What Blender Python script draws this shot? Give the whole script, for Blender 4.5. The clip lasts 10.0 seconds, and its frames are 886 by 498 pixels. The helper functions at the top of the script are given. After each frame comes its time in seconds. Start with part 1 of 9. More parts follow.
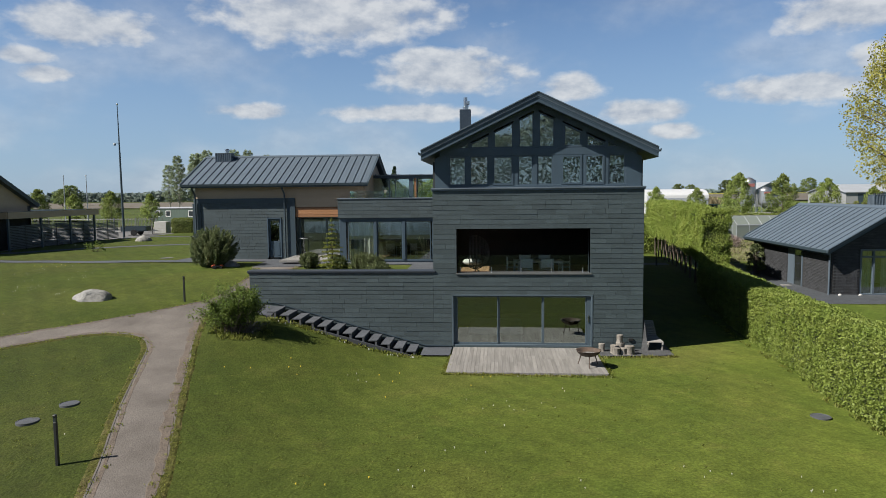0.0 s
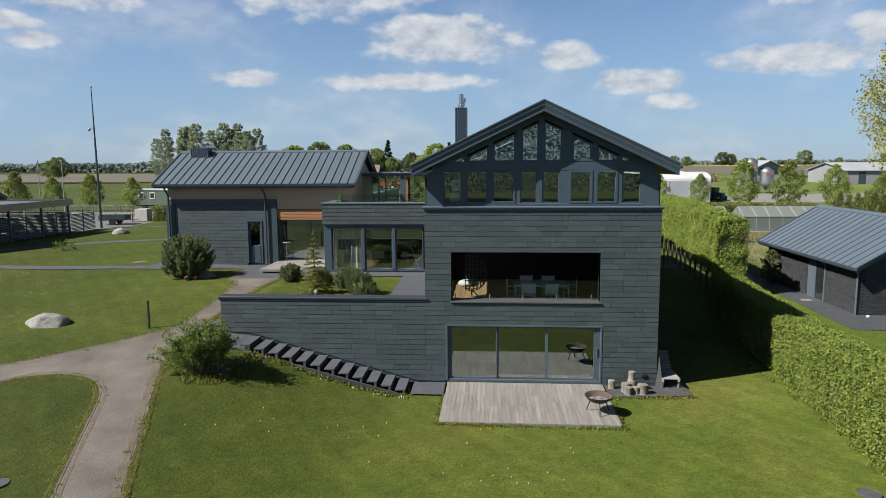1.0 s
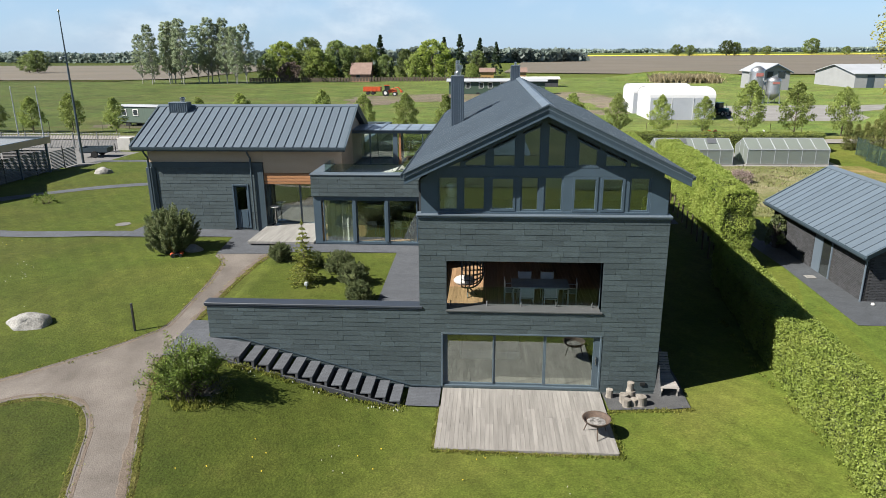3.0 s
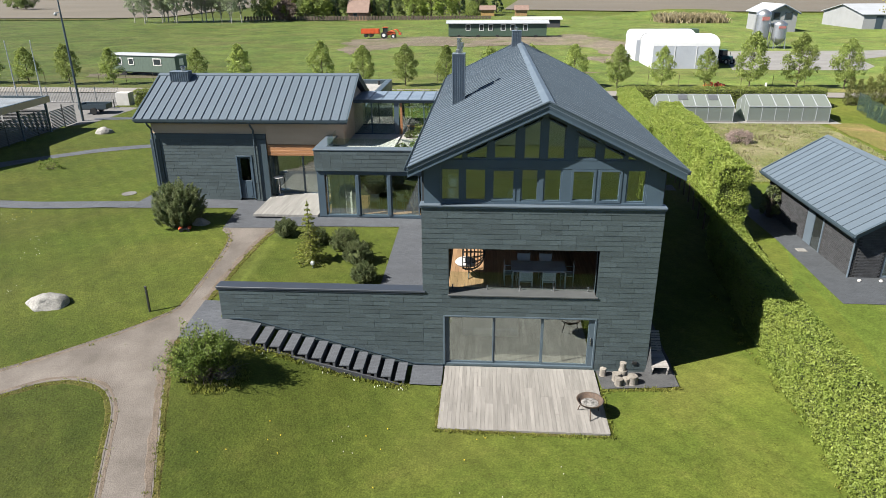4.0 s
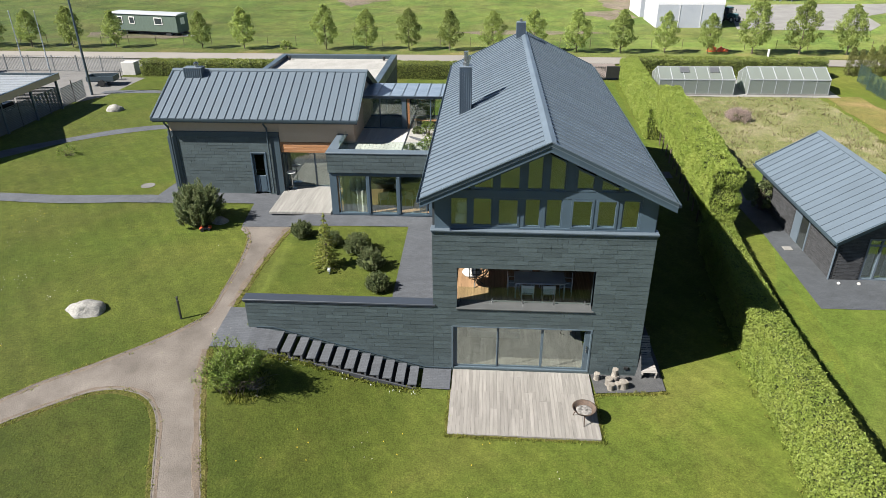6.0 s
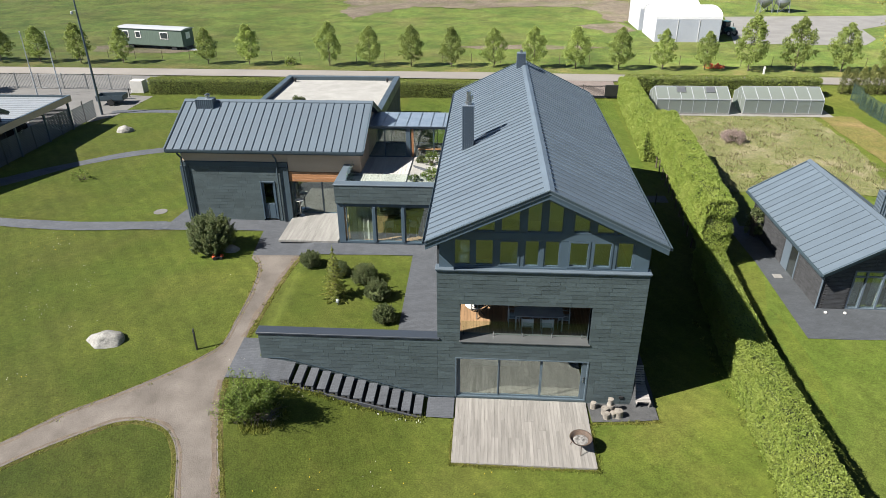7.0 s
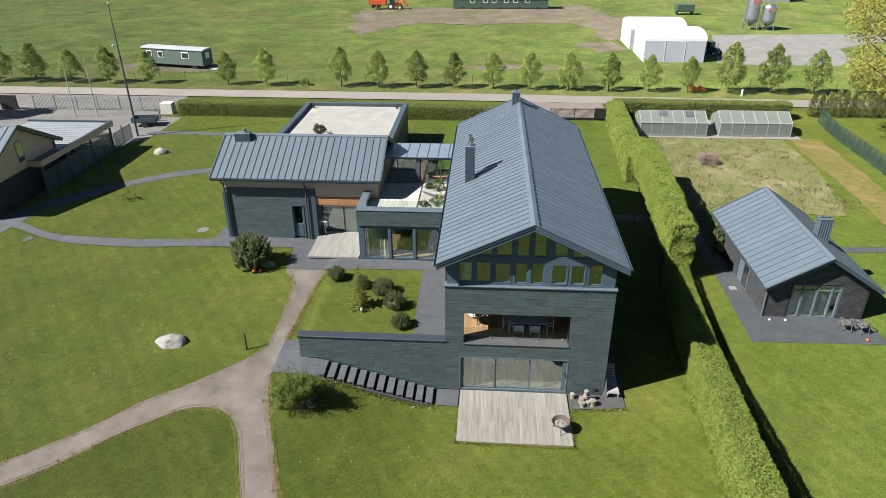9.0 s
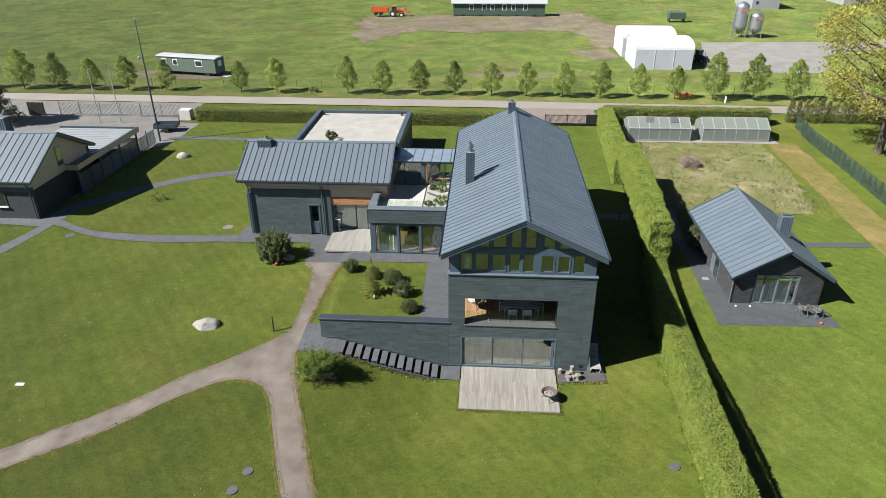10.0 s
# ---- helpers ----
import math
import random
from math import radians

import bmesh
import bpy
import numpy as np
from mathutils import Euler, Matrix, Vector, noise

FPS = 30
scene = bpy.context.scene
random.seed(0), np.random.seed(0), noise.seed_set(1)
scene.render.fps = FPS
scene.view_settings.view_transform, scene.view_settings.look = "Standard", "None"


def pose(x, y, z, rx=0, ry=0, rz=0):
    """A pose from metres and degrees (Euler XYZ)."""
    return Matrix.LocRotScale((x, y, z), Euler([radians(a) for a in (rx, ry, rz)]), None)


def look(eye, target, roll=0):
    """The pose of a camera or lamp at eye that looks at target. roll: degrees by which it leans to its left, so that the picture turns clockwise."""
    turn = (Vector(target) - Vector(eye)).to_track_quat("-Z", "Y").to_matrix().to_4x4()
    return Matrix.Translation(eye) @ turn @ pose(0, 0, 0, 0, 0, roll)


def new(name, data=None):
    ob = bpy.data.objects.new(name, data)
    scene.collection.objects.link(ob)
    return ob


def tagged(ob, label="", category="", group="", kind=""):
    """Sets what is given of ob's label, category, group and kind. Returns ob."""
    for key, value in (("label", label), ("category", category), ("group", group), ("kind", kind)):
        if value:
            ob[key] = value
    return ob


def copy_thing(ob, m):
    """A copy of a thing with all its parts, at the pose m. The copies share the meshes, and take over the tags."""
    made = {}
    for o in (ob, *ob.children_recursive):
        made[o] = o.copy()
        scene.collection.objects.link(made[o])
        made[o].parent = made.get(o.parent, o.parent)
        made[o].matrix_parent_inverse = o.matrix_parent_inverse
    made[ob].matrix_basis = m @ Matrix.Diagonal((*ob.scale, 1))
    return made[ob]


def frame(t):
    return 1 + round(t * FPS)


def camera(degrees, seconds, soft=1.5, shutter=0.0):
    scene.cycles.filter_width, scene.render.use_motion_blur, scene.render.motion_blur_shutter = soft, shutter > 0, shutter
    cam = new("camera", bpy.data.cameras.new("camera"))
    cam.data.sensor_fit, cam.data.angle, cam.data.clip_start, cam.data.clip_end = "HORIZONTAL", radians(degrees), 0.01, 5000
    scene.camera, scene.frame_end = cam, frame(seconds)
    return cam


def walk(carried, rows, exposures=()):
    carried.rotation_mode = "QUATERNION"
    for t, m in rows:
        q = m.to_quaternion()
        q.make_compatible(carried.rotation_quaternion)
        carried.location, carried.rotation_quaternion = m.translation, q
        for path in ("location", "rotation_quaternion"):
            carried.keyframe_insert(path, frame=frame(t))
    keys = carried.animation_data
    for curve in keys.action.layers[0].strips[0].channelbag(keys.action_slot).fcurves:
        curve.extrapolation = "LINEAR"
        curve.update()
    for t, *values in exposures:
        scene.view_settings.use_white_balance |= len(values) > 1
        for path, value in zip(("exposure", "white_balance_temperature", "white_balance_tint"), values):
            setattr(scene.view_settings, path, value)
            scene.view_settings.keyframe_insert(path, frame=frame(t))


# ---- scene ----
cam = camera(67.4, 10.0, soft=0.5)
PATH = [
    (0, (2.562, -26.057, 6.025), (2.397, -24.07, 5.861), -0.6),
    (0.5, (2.413, -24.492, 6.833), (2.259, -22.508, 6.634), -0.5),
    (1, (2.382, -23.118, 7.731), (2.234, -21.14, 7.478), -0.4),
    (1.5, (2.398, -22.035, 8.656), (2.253, -20.067, 8.332), -0.4),
    (2, (2.341, -21.286, 9.579), (2.2, -19.331, 9.182), -0.4),
    (2.5, (2.299, -21.082, 10.483), (2.164, -19.146, 10.0), -0.4),
    (4, (2.18, -21.355, 13.276), (2.055, -19.504, 12.527), -0.4),
    (4.5, (2.137, -21.442, 14.195), (2.012, -19.626, 13.366), -0.4),
    (5, (2.065, -21.586, 15.11), (1.942, -19.8, 14.218), -0.4),
    (5.5, (1.991, -21.737, 15.913), (1.869, -19.964, 14.995), -0.4),
    (7, (1.816, -22.394, 18.712), (1.693, -20.622, 17.793), -0.4),
    (7.5, (1.797, -22.966, 19.642), (1.672, -21.193, 18.725), -0.4),
    (8, (1.757, -24.06, 20.557), (1.633, -22.288, 19.638), -0.3),
    (8.5, (1.785, -25.588, 21.498), (1.662, -23.818, 20.576), -0.3),
    (9, (1.83, -27.438, 22.452), (1.707, -25.667, 21.531), -0.3),
    (9.5, (1.852, -29.579, 23.381), (1.73, -27.807, 22.461), -0.3),
    (10, (1.891, -31.926, 24.256), (1.77, -30.153, 23.339), -0.3),
]
EXPOSURES = [(0, 0.87), (1, 0.95), (2.5, 1.27), (4, 1.55), (5.5, 1.58), (7, 1.52), (10, 1.44)]
walk(cam, [(t, look(eye, target, roll)) for t, eye, target, roll in PATH], EXPOSURES)

# ---- light: afternoon sun and a sky with small fair-weather clouds ----
SUN_AZ, SUN_EL = 23.7, 43.0          # the shadows run SUN_AZ degrees from +x towards +y
sun = new("sun", bpy.data.lights.new("sun", "SUN"))
sun.data.energy, sun.data.angle, sun.data.color = 5.0, radians(0.53), (1.0, 0.95, 0.87)
a, e = radians(SUN_AZ), radians(SUN_EL)
to_sun = Vector((-math.cos(a) * math.cos(e), -math.sin(a) * math.cos(e), math.sin(e)))
sun.matrix_world = look(to_sun * 100, (0, 0, 0))


def make_world():
    w = bpy.data.worlds.new("sky")
    scene.world = w
    w.use_nodes = True
    nt = w.node_tree
    nt.nodes.clear()
    N, L = nt.nodes.new, nt.links.new
    out, bg, sky = N("ShaderNodeOutputWorld"), N("ShaderNodeBackground"), N("ShaderNodeTexSky")
    sky.sky_type, sky.sun_disc = "NISHITA", False
    sky.sun_elevation = e
    sky.sun_rotation = math.atan2(to_sun.x, to_sun.y)
    sky.altitude, sky.air_density, sky.dust_density, sky.ozone_density = 60, 1.0, 0.3, 2.0
    co = N("ShaderNodeTexCoord")
    sep = N("ShaderNodeSeparateXYZ")
    L(co.outputs["Generated"], sep.inputs[0])
    # direction -> (degrees from +y towards +x, degrees above the horizon)
    az, el = N("ShaderNodeMath"), N("ShaderNodeMath")
    az.operation, el.operation = "ARCTAN2", "ARCSINE"
    L(sep.outputs[0], az.inputs[0]); L(sep.outputs[1], az.inputs[1]); L(sep.outputs[2], el.inputs[0])
    flat = N("ShaderNodeCombineXYZ")
    L(az.outputs[0], flat.inputs[0]); L(el.outputs[0], flat.inputs[1])
    deg = N("ShaderNodeVectorMath"); deg.operation = "SCALE"; deg.inputs["Scale"].default_value = 180 / math.pi
    L(flat.outputs[0], deg.inputs[0])
    warp = N("ShaderNodeTexNoise"); warp.inputs["Scale"].default_value = 0.45; warp.inputs["Detail"].default_value = 7; warp.inputs["Roughness"].default_value = 0.52
    stretch = N("ShaderNodeVectorMath"); stretch.operation = "MULTIPLY"; stretch.inputs[1].default_value = (0.75, 1.25, 1)
    L(deg.outputs[0], stretch.inputs[0]); L(stretch.outputs[0], warp.inputs["Vector"])
    total = None
    for cx, cy, rx, ry in CLOUDS:
        m = N("ShaderNodeVectorMath"); m.operation = "SUBTRACT"; m.inputs[1].default_value = (cx, cy, 0)
        s = N("ShaderNodeVectorMath"); s.operation = "MULTIPLY"; s.inputs[1].default_value = (1 / rx, 1 / ry, 1)
        d = N("ShaderNodeVectorMath"); d.operation = "LENGTH"
        L(deg.outputs[0], m.inputs[0]); L(m.outputs[0], s.inputs[0]); L(s.outputs[0], d.inputs[0])
        f = N("ShaderNodeMath"); f.operation = "SUBTRACT"; f.inputs[0].default_value = 1.0
        L(d.outputs["Value"], f.inputs[1])
        if total is None:
            total = f
        else:
            x = N("ShaderNodeMath"); x.operation = "MAXIMUM"
            L(total.outputs[0], x.inputs[0]); L(f.outputs[0], x.inputs[1])
            total = x
    wide = N("ShaderNodeTexNoise"); wide.inputs["Scale"].default_value = 0.12; wide.inputs["Detail"].default_value = 6
    L(stretch.outputs[0], wide.inputs["Vector"])
    # puffs: noise eats into the rounded cores
    lump = N("ShaderNodeMath"); lump.operation = "MULTIPLY_ADD"; lump.inputs[1].default_value = 1.55; lump.inputs[2].default_value = -0.70
    L(warp.outputs["Fac"], lump.inputs[0])
    add = N("ShaderNodeMath"); add.operation = "ADD"
    L(total.outputs[0], add.inputs[0]); L(lump.outputs[0], add.inputs[1])
    ramp = N("ShaderNodeMapRange"); ramp.interpolation_type = "SMOOTHSTEP"
    ramp.inputs["From Min"].default_value, ramp.inputs["From Max"].default_value = 0.0, 0.60
    ramp.inputs["To Max"].default_value = 0.88
    L(add.outputs[0], ramp.inputs["Value"])
    veil = N("ShaderNodeMapRange"); veil.interpolation_type = "SMOOTHSTEP"
    veil.inputs["From Min"].default_value, veil.inputs["From Max"].default_value, veil.inputs["To Max"].default_value = 0.42, 0.72, 0.38
    L(wide.outputs["Fac"], veil.inputs["Value"])
    low_air = N("ShaderNodeMapRange"); low_air.interpolation_type = "SMOOTHSTEP"
    low_air.inputs["From Min"].default_value, low_air.inputs["From Max"].default_value = 0.22, 0.45
    low_air.inputs["To Min"].default_value, low_air.inputs["To Max"].default_value = 1.0, 0.12
    L(sep.outputs[2], low_air.inputs["Value"])
    thin = N("ShaderNodeMath"); thin.operation = "MULTIPLY"
    L(veil.outputs[0], thin.inputs[0]); L(low_air.outputs[0], thin.inputs[1])
    both = N("ShaderNodeMath"); both.operation = "MAXIMUM"
    L(ramp.outputs[0], both.inputs[0]); L(thin.outputs[0], both.inputs[1])
    # pale air near the horizon
    haze = N("ShaderNodeMapRange"); haze.interpolation_type = "SMOOTHSTEP"
    haze.inputs["From Min"].default_value, haze.inputs["From Max"].default_value = 0.0, 0.36
    haze.inputs["To Min"].default_value, haze.inputs["To Max"].default_value = 0.66, 0.0
    L(sep.outputs[2], haze.inputs["Value"])
    tint = N("ShaderNodeVectorMath"); tint.operation = "MULTIPLY"; tint.inputs[1].default_value = (0.76, 0.91, 1.10)
    deep = N("ShaderNodeMapRange"); deep.interpolation_type = "SMOOTHSTEP"
    deep.inputs["From Min"].default_value, deep.inputs["From Max"].default_value = 0.22, 0.80
    deep.inputs["To Min"].default_value, deep.inputs["To Max"].default_value = 1.0, 0.24
    L(sep.outputs[2], deep.inputs["Value"])
    zenith = N("ShaderNodeVectorMath"); zenith.operation = "SCALE"
    L(sky.outputs[0], zenith.inputs[0]); L(deep.outputs[0], zenith.inputs["Scale"])
    L(zenith.outputs[0], tint.inputs[0])
    # cloud tops bright, bases grey: compare the density with that a little higher up
    up = N("ShaderNodeVectorMath"); up.operation = "ADD"; up.inputs[1].default_value = (-0.25, 1.1, 0)
    above = N("ShaderNodeTexNoise"); above.inputs["Scale"].default_value = 0.45; above.inputs["Detail"].default_value = 5; above.inputs["Roughness"].default_value = 0.62
    L(stretch.outputs[0], up.inputs[0]); L(up.outputs[0], above.inputs["Vector"])
    diff = N("ShaderNodeMath"); diff.operation = "SUBTRACT"
    L(warp.outputs["Fac"], diff.inputs[0]); L(above.outputs["Fac"], diff.inputs[1])
    lit = N("ShaderNodeMapRange"); lit.inputs["From Min"].default_value, lit.inputs["From Max"].default_value = -0.18, 0.16
    L(diff.outputs[0], lit.inputs["Value"])
    puff = N("ShaderNodeMix"); puff.data_type = "RGBA"
    puff.inputs["A"].default_value, puff.inputs["B"].default_value = (4.7, 5.2, 6.0, 1), (7.7, 7.9, 8.1, 1)
    L(lit.outputs[0], puff.inputs["Factor"])
    m1, m2 = N("ShaderNodeMix"), N("ShaderNodeMix")
    for m in (m1, m2):
        m.data_type = "RGBA"
    L(haze.outputs[0], m1.inputs["Factor"]); L(tint.outputs[0], m1.inputs["A"]); m1.inputs["B"].default_value = (3.35, 4.85, 7.0, 1)
    L(both.outputs[0], m2.inputs["Factor"]); L(m1.outputs["Result"], m2.inputs["A"]); L(puff.outputs["Result"], m2.inputs["B"])
    L(m2.outputs["Result"], bg.inputs["Color"])
    bg.inputs["Strength"].default_value = 0.05
    L(bg.outputs[0], out.inputs["Surface"])


# azimuth, elevation, half width, half height of each cloud, in degrees
CLOUDS = [(-14.0, 14.6, 12.5, 2.9), (-32.5, 12.6, 6.5, 1.9), (-36.3, 10.2, 2.9, 0.8), (-35.0, 9.1, 2.3, 0.8), (-4.2, 10.0, 7.5, 2.0), (6.1, 8.7, 2.8, 1.4), (-20.6, 6.9, 3.4, 0.8), (-7.6, 6.9, 8.2, 0.9),
          (12.0, 6.5, 4.7, 1.1), (23.5, 7.7, 7.1, 1.4), (26.0, 12.7, 5.1, 2.0), (28.7, 9.4, 2.8, 1.4), (14.3, 4.9, 2.9, 0.8), (-5.0, 11.4, 5.0, 1.0), (60, 14, 12, 2),
          (-60, 13, 12, 2), (100, 15, 14, 2.5), (140, 17, 14, 3), (180, 14, 18, 3), (-140, 16, 14, 3), (-100, 14, 14, 2.5)]
make_world()


# ---- materials ----
DEPTH = 0.81                                 # all surface colours are given for a bright day and deepened alike


def nodes_of(name):
    m = bpy.data.materials.new(name)
    m.use_nodes = True
    m.node_tree.nodes.clear()
    return m, m.node_tree.nodes.new, m.node_tree.links.new


def mat(name, c1, c2=None, rough=0.6, scale=2.0, fine=40.0, bump=0.25, metal=0.0, rand=0.0, stretch=(1, 1, 1), spec=0.5, speck=0.25, island=0.0, depth=0.02, brick=None):
    """A surface of two colours mixed by broad noise, with fine grain, relief, and a spread between pieces."""
    m, N, L = nodes_of(name)
    c2 = c2 or tuple(c * 0.75 for c in c1)
    c1, c2 = [tuple(DEPTH * c for c in k) for k in (c1, c2)]
    out, b = N("ShaderNodeOutputMaterial"), N("ShaderNodeBsdfPrincipled")
    co, mp = N("ShaderNodeTexCoord"), N("ShaderNodeMapping")
    mp.inputs["Scale"].default_value = stretch
    L(co.outputs["Object"], mp.inputs["Vector"])
    n1, n2 = N("ShaderNodeTexNoise"), N("ShaderNodeTexNoise")
    n1.inputs["Scale"].default_value, n1.inputs["Detail"].default_value = scale, 5
    n2.inputs["Scale"].default_value, n2.inputs["Detail"].default_value = fine, 6
    if rand:
        info = N("ShaderNodeObjectInfo")
        shift, offset = N("ShaderNodeVectorMath"), N("ShaderNodeVectorMath")
        shift.operation, offset.operation = "SCALE", "ADD"
        shift.inputs[0].default_value = (37, 91, 53)
        L(info.outputs["Random"], shift.inputs["Scale"])
        L(mp.outputs[0], offset.inputs[0]); L(shift.outputs[0], offset.inputs[1])
        v = offset.outputs[0]
    else:
        v = mp.outputs[0]
    L(v, n1.inputs["Vector"]); L(v, n2.inputs["Vector"])
    ramp = N("ShaderNodeMapRange"); ramp.inputs["From Min"].default_value, ramp.inputs["From Max"].default_value = 0.32, 0.68
    L(n1.outputs["Fac"], ramp.inputs["Value"])
    mix = N("ShaderNodeMix"); mix.data_type = "RGBA"
    mix.inputs["A"].default_value, mix.inputs["B"].default_value = (*c1, 1), (*c2, 1)
    L(ramp.outputs[0], mix.inputs["Factor"])
    hsv = N("ShaderNodeHueSaturation")
    L(mix.outputs["Result"], hsv.inputs["Color"])
    val = N("ShaderNodeMapRange"); val.inputs["From Min"].default_value, val.inputs["From Max"].default_value = 0.25, 0.75
    val.inputs["To Min"].default_value, val.inputs["To Max"].default_value = 1 - speck, 1 + speck
    L(n2.outputs["Fac"], val.inputs["Value"])
    value = val.outputs[0]
    for amount, kind in ((rand, "object"), (island, "island")):
        if amount:
            r = N("ShaderNodeMapRange"); r.inputs["To Min"].default_value, r.inputs["To Max"].default_value = 1 - amount, 1 + amount
            if kind == "object":
                L(info.outputs["Random"], r.inputs["Value"])
            else:
                geo = N("ShaderNodeNewGeometry")
                L(geo.outputs["Random Per Island"], r.inputs["Value"])
            t = N("ShaderNodeMath"); t.operation = "MULTIPLY"
            L(value, t.inputs[0]); L(r.outputs[0], t.inputs[1])
            value = t.outputs[0]
    relief = n2.outputs["Fac"]
    if brick:
        bk = N("ShaderNodeTexBrick")
        for k, x in (("Scale", 1.0), ("Brick Width", brick[0]), ("Row Height", brick[1]), ("Mortar Size", 0.006), ("Mortar Smooth", 0.3)):
            bk.inputs[k].default_value = x
        bk.inputs["Color1"].default_value, bk.inputs["Color2"].default_value, bk.inputs["Mortar"].default_value = (1.12, 1.12, 1.12, 1), (0.88, 0.88, 0.88, 1), (0.5, 0.5, 0.5, 1)
        L(co.outputs["Object"], bk.inputs["Vector"])
        t = N("ShaderNodeMath"); t.operation = "MULTIPLY"
        L(value, t.inputs[0]); L(bk.outputs["Color"], t.inputs[1])
        value = t.outputs[0]
        low = N("ShaderNodeMath"); low.operation = "SUBTRACT"
        L(relief, low.inputs[0]); L(bk.outputs["Fac"], low.inputs[1])
        relief = low.outputs[0]
    L(value, hsv.inputs["Value"])
    L(hsv.outputs[0], b.inputs["Base Color"])
    rr = N("ShaderNodeMapRange"); rr.inputs["To Min"].default_value, rr.inputs["To Max"].default_value = max(0.02, rough - 0.12), min(1, rough + 0.12)
    L(n1.outputs["Fac"], rr.inputs["Value"]); L(rr.outputs[0], b.inputs["Roughness"])
    b.inputs["Metallic"].default_value, b.inputs["Specular IOR Level"].default_value = metal, spec
    if bump:
        bp = N("ShaderNodeBump"); bp.inputs["Strength"].default_value, bp.inputs["Distance"].default_value = bump, depth
        L(relief, bp.inputs["Height"]); L(bp.outputs[0], b.inputs["Normal"])
    L(b.outputs[0], out.inputs["Surface"])
    return m


def leaf_mat(name, c1, c2, scale=1.2, spread=0.35, clump=0.25):
    """Leaves: colour by clump and by leaf, with light coming through."""
    m, N, L = nodes_of(name)
    out, b, tr, add = N("ShaderNodeOutputMaterial"), N("ShaderNodeBsdfPrincipled"), N("ShaderNodeBsdfTranslucent"), N("ShaderNodeMixShader")
    co, n1, geo, info = N("ShaderNodeTexCoord"), N("ShaderNodeTexNoise"), N("ShaderNodeNewGeometry"), N("ShaderNodeObjectInfo")
    n1.inputs["Scale"].default_value = scale
    L(co.outputs["Object"], n1.inputs["Vector"])
    mix = N("ShaderNodeMix"); mix.data_type = "RGBA"
    mix.inputs["A"].default_value, mix.inputs["B"].default_value = (*[DEPTH * c for c in c1], 1), (*[DEPTH * c for c in c2], 1)
    f = N("ShaderNodeMapRange"); f.inputs["From Min"].default_value, f.inputs["From Max"].default_value = 0.3, 0.7
    L(n1.outputs["Fac"], f.inputs["Value"]); L(f.outputs[0], mix.inputs["Factor"])
    r = N("ShaderNodeMapRange"); r.inputs["To Min"].default_value, r.inputs["To Max"].default_value = 1 - spread, 1 + spread
    L(geo.outputs["Random Per Island"], r.inputs["Value"])
    r2 = N("ShaderNodeMapRange"); r2.inputs["To Min"].default_value, r2.inputs["To Max"].default_value = 1 - clump, 1 + clump
    L(info.outputs["Random"], r2.inputs["Value"])
    t = N("ShaderNodeMath"); t.operation = "MULTIPLY"
    L(r.outputs[0], t.inputs[0]); L(r2.outputs[0], t.inputs[1])
    hsv = N("ShaderNodeHueSaturation")
    L(mix.outputs["Result"], hsv.inputs["Color"]); L(t.outputs[0], hsv.inputs["Value"])
    L(hsv.outputs[0], b.inputs["Base Color"]); L(hsv.outputs[0], tr.inputs["Color"])
    b.inputs["Roughness"].default_value, b.inputs["Specular IOR Level"].default_value = 0.55, 0.3
    add.inputs[0].default_value = 0.45
    L(b.outputs[0], add.inputs[1]); L(tr.outputs[0], add.inputs[2]); L(add.outputs[0], out.inputs["Surface"])
    return m


def glass_mat(name, tint, mirror=0.16, rough=0.0):
    """Coated glazing: tinted see-through with a mirror that grows at a slant."""
    m, N, L = nodes_of(name)
    out, mix, tr, gl, lw = N("ShaderNodeOutputMaterial"), N("ShaderNodeMixShader"), N("ShaderNodeBsdfTransparent"), N("ShaderNodeBsdfGlossy"), N("ShaderNodeLayerWeight")
    tr.inputs["Color"].default_value = (*tint, 1)
    gl.inputs["Color"].default_value = (0.94, 1.0, 0.97, 1)
    gl.inputs["Roughness"].default_value = rough
    power, gain = N("ShaderNodeMath"), N("ShaderNodeMath")
    power.operation, power.inputs[1].default_value = "POWER", 5.0
    gain.operation, gain.inputs[1].default_value, gain.inputs[2].default_value = "MULTIPLY_ADD", 1.0 - mirror, mirror
    L(lw.outputs["Facing"], power.inputs[0]); L(power.outputs[0], gain.inputs[0])
    L(gain.outputs[0], mix.inputs[0]); L(tr.outputs[0], mix.inputs[1]); L(gl.outputs[0], mix.inputs[2])
    L(mix.outputs[0], out.inputs["Surface"])
    return m


def sheet_mat(name, tint):
    """Milky twin-wall plastic: part see-through, part scattering."""
    m, N, L = nodes_of(name)
    out, mix, mix2, tr, df, tl = (N(k) for k in ("ShaderNodeOutputMaterial", "ShaderNodeMixShader", "ShaderNodeMixShader", "ShaderNodeBsdfTransparent", "ShaderNodeBsdfDiffuse", "ShaderNodeBsdfTranslucent"))
    for k in (tr, df, tl):
        k.inputs["Color"].default_value = (*tint, 1)
    mix.inputs[0].default_value, mix2.inputs[0].default_value = 0.5, 0.34
    L(df.outputs[0], mix.inputs[1]); L(tl.outputs[0], mix.inputs[2]); L(tr.outputs[0], mix2.inputs[1]); L(mix.outputs[0], mix2.inputs[2]); L(mix2.outputs[0], out.inputs["Surface"])
    return m


